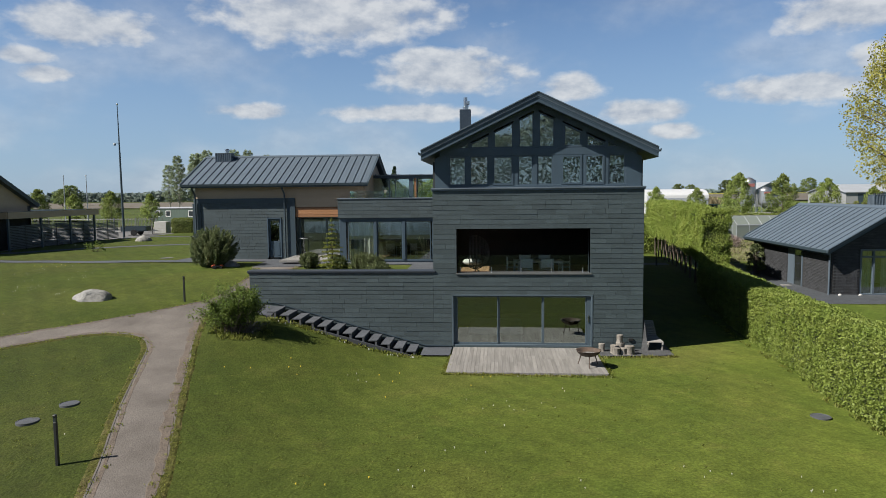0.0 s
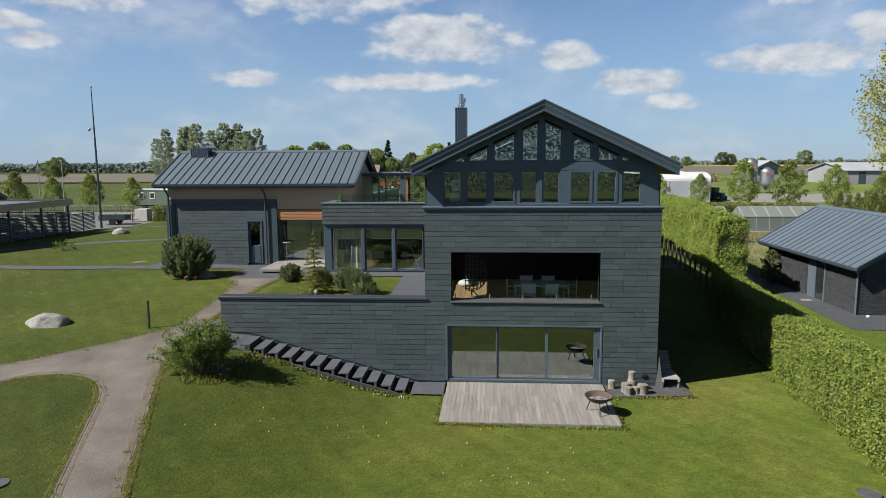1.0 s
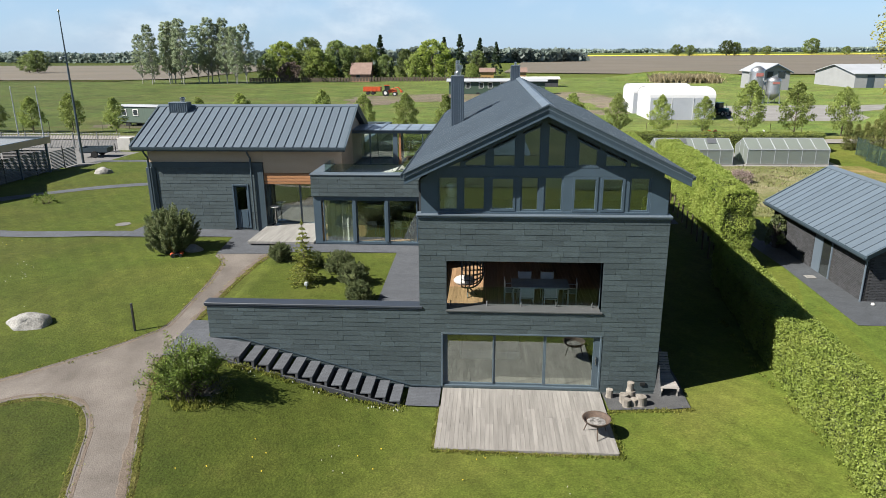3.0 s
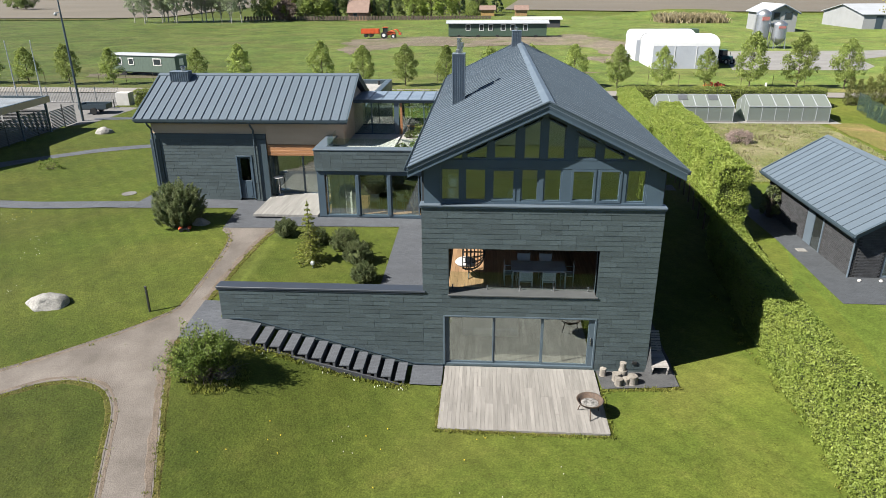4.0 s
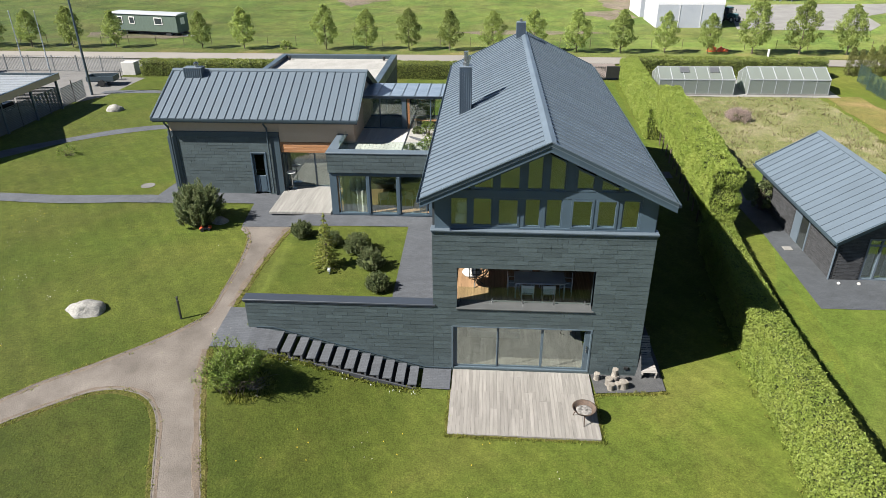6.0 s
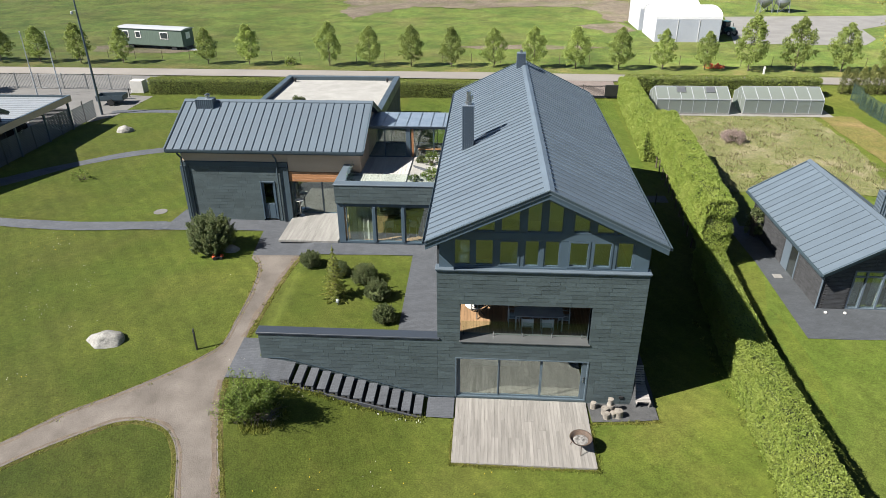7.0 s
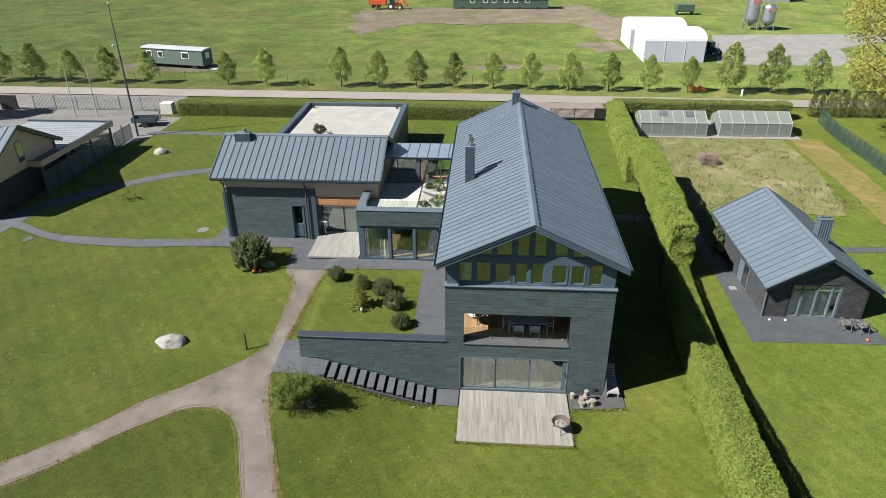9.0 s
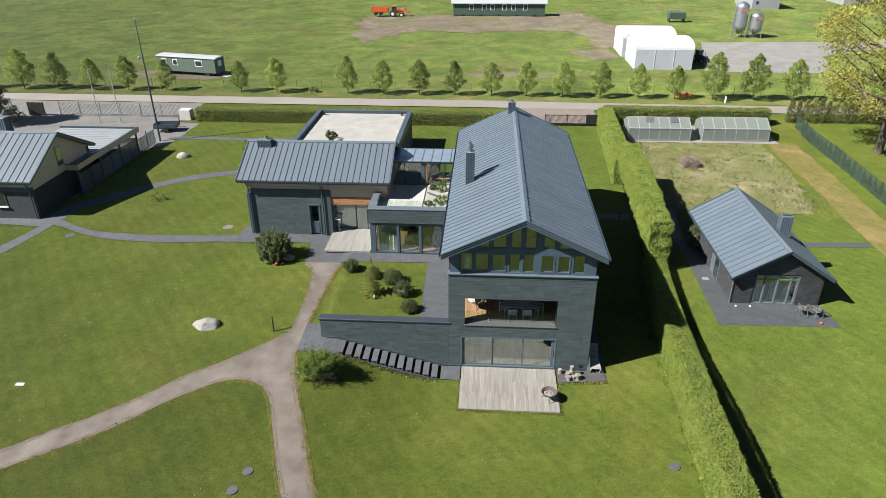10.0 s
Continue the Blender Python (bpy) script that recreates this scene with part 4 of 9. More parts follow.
ch = seamed_chimney(0.66, 1.16, 8.35, 8.95, 8.0, 10.32, parent=house)
Build().lathe(0.92, 8.65, [(0.15, 10.35), (0.15, 10.5), (0.1, 10.52), (0.1, 10.98)], 14).lathe(1.03, 8.65, [(0.05, 10.5), (0.05, 10.6), (0.11, 10.62), (0.11, 10.78), (0.05, 10.79)], 12).make("flue", STEEL, ch, "bright steel flue pipes")
ch = seamed_chimney(3.6, 4.1, 20.0, 20.5, 9.2, 10.5, parent=house)
Build().lathe(3.85, 20.25, [(0.08, 10.53), (0.08, 10.7)], 12).make("flue", STEEL, ch)

# ---- retaining wall, steps, deck ----
wall = thing("retaining_wall", "low slate-clad retaining wall with dark metal coping", "wall", kind="structure", at=(-3.8, 0.2, 0))
Build().box(-7.5, -0.001, 0.03, 0.40, -0.4, 2.9).make("core", SLATE_PLAIN, wall)
Build().box(-7.58, 0.10, -0.055, 0.46, 2.935, 3.02, 0.015).box(-7.55, -0.02, -0.03, 0.43, 2.88, 2.935).make("coping", COPING, wall, "dark metal coping")
Build().prism([(-7.2, 1.74), (-6.5, 1.74), (-0.35, 0.04), (0.7, 0.02), (0.7, -0.02), (-0.35, 0.0), (-6.5, 1.70), (-7.2, 1.70)], -0.035, -0.01).make("skirting", TRIM, wall)
stairs = thing("garden_steps", "flight of dark slab steps beside the retaining wall", "steps", kind="structure", at=(-3.4, -0.7, 0))
NS = 12
for i in range(NS):
    x = -6.36 + 0.492 * i
    z = 1.66 - (1.66 + 0.02) * (i + 0.6) / (NS + 0.2)
    Build().box(x, x + 0.36, -1.24, -0.06, z - 0.05, z, 0.006).make("tread", PAVER, stairs)
    Build().box(x + 0.26, x + 0.34, -1.23, -0.07, z - 0.34, z - 0.05).make("riser", STEPSLAB, stairs)
Build().prism([(-6.4, 1.43), (-0.35, -0.19), (-0.35, -0.4), (-6.4, 1.1)], -1.30, -1.245).make("kerb", PAVER, stairs, "sloping grey kerb beside the treads")
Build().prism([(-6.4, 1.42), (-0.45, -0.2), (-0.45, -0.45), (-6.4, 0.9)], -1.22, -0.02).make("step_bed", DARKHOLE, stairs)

deck = thing("garden_deck", "weathered grey wooden deck in front of the garden doors", "deck", kind="structure", at=(3.5, -1.9, 0))
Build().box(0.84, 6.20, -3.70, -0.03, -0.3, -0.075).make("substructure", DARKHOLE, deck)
nb = 40
bw = 5.46 / nb
rd = random.Random(3)
cache = {}
for i in range(nb):
    y = -3.74
    first = True
    while y < -0.05:
        length = round(min(-0.03 - y, rd.choice([0.9, 1.4, 1.9, 2.4]) if first else 2.4), 2)
        first = False
        if -0.03 - (y + length) < 0.4:
            length = round(-0.03 - y, 2)
        if length not in cache:
            cache[length] = Build().box(0.0015, bw - 0.0015, 0.001, length - 0.001, -0.028, 0, 0.003).mesh("board", DECKWOOD)
        ob = new("board", cache[length])
        ob.location = (0.785 + i * bw, y, -0.045 + rd.uniform(-0.002, 0.002))
        under(ob, deck)
        y += length
Build().box(0.77, 6.26, -3.765, -3.742, -0.22, -0.05).make("edge_board", DECKWOOD, deck)
Build().box(6.248, 6.272, -3.742, -0.03, -0.22, -0.05).make("edge_board", DECKWOOD, deck)
Build().box(0.762, 0.784, -3.742, -1.3, -0.22, -0.05).make("edge_board", DECKWOOD, deck)

# ---- the wing ----
wing = thing("wing_house", "low slate and timber wing with a seamed metal roof", "house", at=(-10.5, 15.6, 2.2))
WY = 12.40
for x0, x1, z0 in ((-15.55, -11.10, 1.9), (-10.22, -9.40, 1.9), (-11.10, -10.22, 4.78)):
    Build().box(x0, x1, WY + 0.03, WY + 0.35, z0, 5.62).make("wall", SLATE_PLAIN, wing)
Build().box(-15.56, -9.38, WY - 0.03, WY + 0.3, 5.62, 5.90, 0.01).make("wall_band", TRIM, wing, "blue-grey metal band over the slate")
Build().box(-15.62, -15.12, WY - 0.06, WY + 0.02, 1.9, 5.62, 0.01).make("corner_panel", TRIM, wing)
Build().box(-9.86, -9.36, WY - 0.06, WY + 0.02, 1.9, 5.62, 0.01).make("corner_panel", TRIM, wing)
Build().box(-15.5, -9.362, WY + 0.06, WY + 0.3, 5.90, 6.75, 0.008).make("cladding_panel", CLADDING, wing)
Build().box(-9.36, -5.2, WY + 0.04, WY + 0.3, 5.36, 6.75, 0.008).make("cladding_panel", CLADDING, wing)
for i in range(4):
    Build().box(-9.36, -5.9, WY + 0.02, WY + 0.3, 4.76 + 0.148 * i, 4.90 + 0.148 * i, 0.01).make("cedar_board", CEDAR, wing, "warm orange-brown cedar board")
Build().box(-15.5, -15.2, WY + 0.35, 19.0, 1.9, 6.6).make("wall", SLATE_PLAIN, wing)
Build().box(-15.2, -5.2, 18.7, 19.0, 1.9, 6.6).make("wall", SLATE_PLAIN, wing)
Build().prism([(WY + 0.35, 1.9), (19.0, 1.9), (19.0, 6.7), (15.66, 8.2), (WY + 0.35, 6.7)], -5.5, -5.2, "x").make("wall", CLADDING, wing)
Build().prism([(WY + 0.35, 6.6), (19.0, 6.6), (15.66, 8.2)], -15.5, -15.2, "x").make("wall", SLATE_PLAIN, wing)
Build().box(-15.2, -5.5, WY + 0.35, 18.7, 2.2, 2.42).make("floor_slab", PALE, wing)
Build().box(-15.2, -5.5, WY + 0.35, 18.7, 5.4, 5.6).make("floor_slab", PALE, wing)
Build().box(-9.7, -9.5, WY + 0.35, 18.7, 2.42, 5.4).make("inner_wall", PALE, wing)
Build().box(-15.2, -9.7, 15.5, 15.7, 2.42, 5.4).make("inner_wall", PLASTER, wing)
gable_roof(wing, 11.90, 15.66, 19.42, 6.76, 8.55, -16.08, -4.90, 0.447, 0.22, "x")
ch = seamed_chimney(-15.2, -14.22, 14.95, 15.5, 8.0, 8.74, ribs=8, parent=wing)
Build().lathe(-14.55, 15.25, [(0.12, 8.77), (0.12, 8.9), (0.16, 8.92), (0.16, 8.98), (0.05, 9.04)], 14).make("cowl", STEEL, ch, "bright steel chimney cowl")
for x in (-15.42, -9.98):
    b = Build().tube((x, 11.86, 6.64), (x, 11.95, 6.45), 0.05).tube((x, 11.95, 6.45), (x + 0.02, WY - 0.14, 6.15), 0.05).tube((x + 0.02, WY - 0.14, 6.15), (x + 0.02, WY - 0.14, 2.4), 0.05)
    b.make("downpipe", TRIM, wing)
wd = thing("garden_door", "blue-grey half-glazed door in the slate wall", "door", kind="structure", at=(-10.66, WY, 2.4))
Build().box(-11.10, -11.02, WY - 0.04, WY + 0.2, 2.38, 4.76, 0.008).box(-10.30, -10.22, WY - 0.04, WY + 0.2, 2.38, 4.76, 0.008).box(-11.02, -10.30, WY - 0.04, WY + 0.2, 4.68, 4.76, 0.008).make("door_frame", FRAME, wd)
lf = Build().box(-11.02, -10.30, WY + 0.08, WY + 0.14, 2.38, 3.36, 0.008).box(-11.02, -10.92, WY + 0.08, WY + 0.14, 3.36, 4.68).box(-10.40, -10.30, WY + 0.08, WY + 0.14, 3.36, 4.68).box(-10.92, -10.40, WY + 0.08, WY + 0.14, 4.58, 4.68).make("door_leaf", FRAME, wd)
Build().box(-10.92, -10.78, WY + 0.06, WY + 0.08, 2.5, 3.28).box(-10.54, -10.40, WY + 0.06, WY + 0.08, 2.5, 3.28).make("panel", FRAME, lf)
Build().box(-10.92, -10.40, WY + 0.10, WY + 0.12, 3.36, 4.58).make("pane", GLASS, lf)
Build().tube((-10.36, WY + 0.02, 3.4), (-10.36, WY + 0.08, 3.4), 0.02).tube((-10.36, WY + 0.03, 3.4), (-10.48, WY + 0.03, 3.4), 0.012).make("door_handle", STEEL, lf)

gd = thing("glass_wall", "tall dark-framed glass wall behind the small terrace", "window", kind="structure", at=(-7.8, 13.0, 2.4))
Build().box(-9.40, -9.30, 13.15, 13.3, 2.42, 4.76).box(-5.95, -5.85, 13.15, 13.3, 2.42, 4.76).box(-9.30, -5.95, 13.15, 13.3, 2.42, 2.50).box(-9.30, -5.95, 13.15, 13.3, 4.68, 4.76).make("frame", FRAME, gd)
for x in (-7.75, -6.9):
    Build().box(x, x + 0.08, 13.16, 13.28, 2.5, 4.68).make("mullion", FRAME, gd)
for a0, b0 in ((-9.30, -7.75), (-7.67, -6.9), (-6.82, -5.95)):
    Build().box(a0, b0, 13.21, 13.23, 2.5, 4.68).make("pane", GLASS, gd).visible_shadow = False
Build().box(-9.42, -9.362, WY + 0.3, 13.3, 1.9, 5.4).make("reveal", TRIM, wing)
Build().box(-9.36, -5.9, WY + 0.302, 13.32, 4.762, 4.82).make("soffit", CEDAR, wing)

td = thing("terrace_deck", "pale weathered timber platform before the glass wall", "deck", kind="structure", at=(-7.8, 11, 2.4))
cache = {}
for i in range(24):
    bw2 = 3.3 / 24
    me = cache.setdefault(0, Build().box(0.001, bw2 - 0.001, 0, 3.66, -0.12, 0, 0.003).mesh("board", PALEDECK))
    ob = new("board", me)
    ob.location = (-9.43 + i * bw2, 9.47, 2.50)
    under(ob, td)

# ---- glazed room with the roof terrace ----
room = thing("glazed_room", "flat-roofed room with a slate parapet and large windows", "house", at=(-3, 11, 2.4))
BY = 9.37
Build().box(-6.08, -0.001, BY + 0.03, BY + 0.3, 4.80, 5.80).make("wall", SLATE_PLAIN, room)
Build().box(-6.08, -5.8, BY + 0.3, 13.0, 4.80, 5.80).make("wall", SLATE_PLAIN, room)
Build().box(-6.12, -0.001, BY - 0.04, BY + 0.55, 5.80, 5.87, 0.015).make("coping", METAL, room, "wide grey metal coping")
Build().box(-6.12, -5.55, BY + 0.55, 12.4, 5.80, 5.87, 0.015).make("coping", METAL, room)
Build().box(-6.05, -0.001, BY + 0.1, 13.6, 4.70, 4.80).make("ceiling_slab", FRAME, room)
Build().box(-5.8, -0.001, BY + 0.3, 18.1, 4.80, 5.30).make("terrace_slab", CONCRETE, room)
for i in range(26):
    bx = -5.55 + i * 0.2
    Build().box(bx, bx + 0.194, BY + 0.55, 15.22, 5.30, 5.335, 0.004).make("terrace_board", TERRACEWOOD, room)
Build().box(-6.05, -0.001, BY + 0.12, 13.0, 2.0, 2.44).make("plinth", FRAME, room)
Build().box(-6.03, -5.66, BY + 0.1, BY + 0.45, 2.44, 4.70, 0.01).make("corner_post", FRAME, room)
Build().box(-0.96, -0.001, BY + 0.1, BY + 0.4, 2.44, 4.70, 0.01).make("corner_post", FRAME, room)
Build().box(-5.66, -0.96, BY + 0.1, BY + 0.3, 4.58, 4.70).make("head_rail", FRAME, room)
Build().box(-5.66, -0.96, BY + 0.1, BY + 0.3, 2.44, 2.54).make("sill_rail", FRAME, room)
edges = [-5.66, -4.05, -2.5, -0.96]
for i in range(3):
    a0, b0 = edges[i], edges[i + 1]
    if i:
        Build().box(a0 - 0.075, a0 + 0.075, BY + 0.06, BY + 0.3, 2.54, 4.58, 0.008).make("mullion", FRAME, room)
    Build().box(b0 - 0.13, b0 - 0.08, BY + 0.14, BY + 0.22, 2.54, 4.58).make("window_stile", FRAME, room)
    s = Build().box(a0 + 0.08, a0 + 0.13, BY + 0.14, BY + 0.22, 2.54, 4.58).make("window_stile", FRAME, room)
    Build().box(a0 + 0.13, b0 - 0.13, BY + 0.17, BY + 0.19, 2.54, 4.58).make("pane", GLASS, s).visible_shadow = False
    if i:
        for k in range(6):
            Build().box(a0 + 0.1, b0 - 0.1, BY + 0.32, BY + 0.36, 4.1 + 0.075 * k, 4.15 + 0.075 * k).make("blind_slat", TRIM, room)
Build().box(-6.03, -5.97, BY + 0.45, 12.4, 2.44, 4.70).make("side_pane", GLASS, room)
Build().box(-5.9, -0.001, 13.0, 13.1, 2.44, 4.70).make("inner_wall", PLASTER, room)
Build().box(-5.9, -0.001, BY + 0.3, 13.0, 2.44, 2.46).make("room_floor", FLOORWOOD, room)
tb = thing("terrace_balustrade", "clear glass balustrade on the roof terrace", "railing", kind="structure", at=(-3, BY + 0.6, 5.3))
for a0, b0 in ((-5.5, -3.7), (-3.68, -1.9), (-1.88, -0.1)):
    Build().box(a0, b0, BY + 0.6, BY + 0.615, 5.34, 6.25).make("glass_panel", CLEAR, tb).visible_shadow = False
Build().box(-5.515, -5.5, BY + 0.62, 11.9, 5.34, 6.25).make("glass_panel", CLEAR, tb).visible_shadow = False

bed_t = thing("planting_bed", "white gravel planting bed on the roof terrace", "planting bed", kind="structure", at=(-1.3, 12, 5.33))
Build().box(-2.48, -0.01, BY + 0.56, 15.22, 5.338, 5.36).make("gravel", GRAVELROOF, bed_t)
Build().box(-2.52, -2.482, BY + 0.56, 15.22, 5.338, 5.40, 0.004).make("edging", COPING, bed_t)
stepping = Build().prism([(-2.40, 13.75), (-2.30, 13.45), (-1.30, 12.55), (-1.25, 12.9)], 5.362, 5.40, "z").make("stepping_slab", PAVER)
tagged(stepping, "dark stepping slab across the white gravel", "slab")
bridge = thing("glazed_passage", "glazed passage with a translucent roof between house and wing", "house", at=(-2.8, 16.6, 5.3))
for ya, yb in ((15.24, 15.38), (17.82, 17.96)):
    Build().box(-5.75, -0.05, ya, yb, 7.06, 7.22, 0.01).make("beam", FRAME, bridge)
POLY = mat("translucent_roofing", (0.17, 0.215, 0.275), (0.14, 0.185, 0.24), rough=0.4, fine=12, bump=0.05, speck=0.08)
for i in range(8):
    xa = -5.75 + i * 5.7 / 8
    Build().box(xa + 0.02, xa + 5.7 / 8 - 0.02, 15.1, 18.05, 7.24, 7.28).make("roof_sheet", POLY, bridge)
    Build().box(xa - 0.02, xa + 0.02, 15.1, 18.05, 7.22, 7.31).make("glazing_bar", METAL, bridge)
Build().box(-5.75, -0.05, 15.38, 17.82, 5.1, 5.31).make("floor_slab", PALEDECK, bridge)
for x, wdt in ((-5.62, 0.08), (-4.24, 0.07), (-2.95, 0.26), (-0.5, 0.08), (-1.32, 0.05)):
    Build().box(x, x + wdt, 15.26, 15.36, 5.3, 7.06).make("post", FRAME, bridge)
    Build().box(x, x + wdt, 17.84, 17.94, 5.3, 7.06).make("post", FRAME, bridge)
Build().box(-2.62, -2.50, 15.27, 15.35, 5.3, 7.06).make("post", CEDAR, bridge, "orange-brown timber post")
for y in (15.3, 17.88):
    for a0, b0 in ((-5.54, -4.24), (-4.17, -2.95), (-2.50, -1.32), (-1.27, -0.5)):
        Build().box(a0, b0, y, y + 0.015, 5.38, 7.06).make("pane", PASSAGEGLASS, bridge).visible_shadow = False
    for a0, b0 in ((-5.54, -2.95), (-2.50, -0.5)):
        Build().box(a0, b0, y - 0.03, y + 0.04, 5.31, 5.38).make("sill_rail", FRAME, bridge)

bench = thing("timber_bench", "orange-brown timber bench in the glazed passage", "bench", at=(-1.2, 15.9, 5.31))
for k in range(4):
    Build().box(-2.3, -0.6, 15.55 + 0.13 * k, 15.67 + 0.13 * k, 5.69, 5.73, 0.006).make("seat_slat", CEDAR, bench)
for x in (-2.25, -0.7):
    Build().box(x, x + 0.08, 15.57, 16.05, 5.31, 5.69, 0.006).make("side_frame", CEDAR, bench)

# flat-roofed block behind the wing
block = thing("flat_roof_block", "flat-roofed block with a pale gravel roof and dark parapet", "house", at=(-10.6, 27, 2.2))
Build().box(-15.4, -5.78, 19.1, 34.6, 1.9, 5.3).make("wall", SLATE_PLAIN, block)
Build().box(-15.0, -6.2, 19.4, 34.2, 5.3, 5.42).make("roof_gravel", GRAVELROOF, block, "pale gravel roof surface")
for q in ((-15.45, -15.0, 19.1, 34.65), (-6.2, -5.73, 19.1, 34.65), (-15.0, -6.2, 34.2, 34.65), (-15.0, -6.2, 19.1, 19.5)):
    Build().box(*q, 5.0, 5.73, 0.02).make("parapet", TRIM, block)
for x, y in ((-14.6, 33.6), (-6.7, 33.7), (-6.8, 23.5), (-14.4, 24)):
    Build().lathe(x, y, [(0.09, 5.42), (0.09, 5.62), (0.13, 5.63), (0.13, 5.72), (0.03, 5.76)], 10).make("roof_vent", BLACKMETAL, block)

# ---- guest house ----
BRICK = mat("dark_brick", (0.046, 0.048, 0.053), (0.034, 0.036, 0.040), rough=0.75, scale=3, fine=30, bump=0.3, island=0.25, speck=0.2)
MORTAR = mat("dark_mortar", (0.028, 0.028, 0.029), rough=0.95)
guest = thing("guest_house", "small dark brick guest house with a seamed metal roof", "house", at=(20.9, 11, 1.1))
GX0, GX1, GY0, GY1, GZ = 18.05, 23.6, 6.15, 15.6, 1.05
gr_at = lambda x: 4.95 - abs(x - 20.9) * 0.615
gable_roof(guest, 17.68, 20.9, 24.0, 3.27, 5.24, 5.70, 16.15, 0.58, 0.22)
Build().box(GX0 + 0.02, GX0 + 0.3, GY0 + 0.02, GY1, 0.6, 3.2).make("wall", MORTAR, guest)
Build().box(GX1 - 0.3, GX1, GY0 + 0.02, GY1, 0.6, 3.15).make("wall", MORTAR, guest)
Build().prism([(GX0, 0.6), (GX1, 0.6), (GX1, gr_at(GX1)), (20.9, gr_at(20.9)), (GX0, gr_at(GX0))], GY1 - 0.3, GY1).make("wall", MORTAR, guest)
Build().box(GX0 + 0.3, 19.35, GY0 + 0.02, GY0 + 0.3, 0.6, 3.25).make("wall", MORTAR, guest)
Build().box(22.1, GX1 - 0.3, GY0 + 0.02, GY0 + 0.3, 0.6, 3.2).make("wall", MORTAR, guest)
Build().prism([(19.35, 3.3), (22.1, 3.3), (22.1, gr_at(22.1)), (20.9, gr_at(20.9)), (19.35, gr_at(19.35))], GY0 + 0.02, GY0 + 0.3).prism([(GX0, 3.1), (19.35, 3.25), (19.35, gr_at(19.35)), (GX0, gr_at(GX0))], GY0 + 0.02, GY0 + 0.3).prism([(22.1, 3.2), (GX1, 3.1), (GX1, gr_at(GX1)), (22.1, gr_at(22.1))], GY0 + 0.02, GY0 + 0.3).make("gable_wall", MORTAR, guest)
Build().box(GX0, GX1, GY0 + 0.3, GY1 - 0.3, 0.8, 1.1).make("floor_slab", PALE, guest)
Build().box(GX0 + 0.3, GX1 - 0.3, 10.5, 10.6, 1.1, 3.6).make("inner_wall", PALE, guest)
Build().box(19.35, 22.1, GY0 + 0.05, GY0 + 0.25, 1.1, 1.2).box(19.35, 22.1, GY0 + 0.05, GY0 + 0.25, 3.2, 3.3).box(19.35, 19.45, GY0 + 0.05, GY0 + 0.25, 1.2, 3.2).box(22.0, 22.1, GY0 + 0.05, GY0 + 0.25, 1.2, 3.2).make("window_frame", METAL, guest)
Build().box(19.45, 22.0, GY0 + 0.08, GY0 + 0.2, 2.88, 2.95).make("transom", METAL, guest)
for x in (19.95, 20.75, 21.55):
    Build().box(x, x + 0.08, GY0 + 0.06, GY0 + 0.2, 1.2, 3.2).make("mullion", METAL, guest)
for a0, b0 in ((19.45, 19.95), (20.03, 20.75), (20.83, 21.55), (21.63, 22.0)):
    Build().box(a0, b0, GY0 + 0.12, GY0 + 0.135, 1.2, 3.2).make("pane", GLASS, guest).visible_shadow = False
CURTAIN = mat("sheer_curtain", (0.42, 0.44, 0.41), rough=0.9, speck=0.08)
for x in (19.6, 20.5, 21.3):
    Build().prism([(x + 0.05 * k, GY0 + 0.4 + (0.05 if k % 2 else 0)) for k in range(9)] + [(x + 0.05 * k, GY0 + 0.43 + (0.05 if k % 2 else 0)) for k in range(8, -1, -1)], 1.2, 3.2, "z").make("curtain", CURTAIN, guest)
# side door and window recess
Build().box(GX0 - 0.02, GX0 + 0.1, 9.05, 9.15, 1.1, 3.15).make("door_post", METAL, guest)
Build().box(GX0 - 0.02, GX0 + 0.1, 9.95, 10.05, 1.1, 3.15).make("door_post", METAL, guest)
Build().box(GX0 - 0.01, GX0 + 0.1, 10.05, 10.75, 1.1, 3.15).make("side_panel", METAL, guest)
Build().box(GX0 + 0.0, GX0 + 0.03, 9.15, 9.95, 1.1, 3.15).make("side_door_pane", GLASS, guest)
ch = seamed_chimney(21.75, 22.45, 9.7, 10.25, 3.8, 5.75, ribs=5, parent=guest)
for k in range(3):
    Build().lathe(21.9 + 0.2 * k, 9.97, [(0.07, 5.78), (0.07, 5.84)], 10).make("flue", BLACKMETAL, ch)
Build().tube((GX0 - 0.08, GY0 - 0.02, 3.15), (GX0 - 0.06, GY0 + 0.02, 1.05), 0.045).make("downpipe", METAL, guest)

# ---- garden house and carport by the gate ----
cot = thing("garden_house", "brown-gabled garden house with a seamed metal roof", "house", at=(-40, 18.5, 2.2))
LX1 = -33.45
gable_roof(cot, 13.55, 18.3, 23.0, 5.55, 8.05, -46.6, -33.0, 0.58, 0.22, "x")
Build().box(-46, LX1, 14.0, 14.3, 1.9, 4.9).make("wall", SLATE_PLAIN, cot)
Build().box(-46, LX1, 13.96, 14.0, 4.55, 4.9).make("wall_band", TRIM, cot)
Build().box(-46, LX1, 14.02, 14.28, 4.9, 5.5).make("upper_wall", CLADDING, cot)
Build().box(LX1 - 0.3, LX1, 14.3, 22.5, 1.9, 4.6).make("wall", MORTAR, cot)
Build().prism([(14.0, 4.6), (22.6, 4.6), (22.6, 5.6), (18.3, 7.85), (14.0, 5.6)], LX1 - 0.3, LX1 - 0.02, "x").make("gable_wall", CLADDING, cot)
Build().box(-46, LX1, 22.3, 22.6, 1.9, 5.5).make("wall", SLATE_PLAIN, cot)
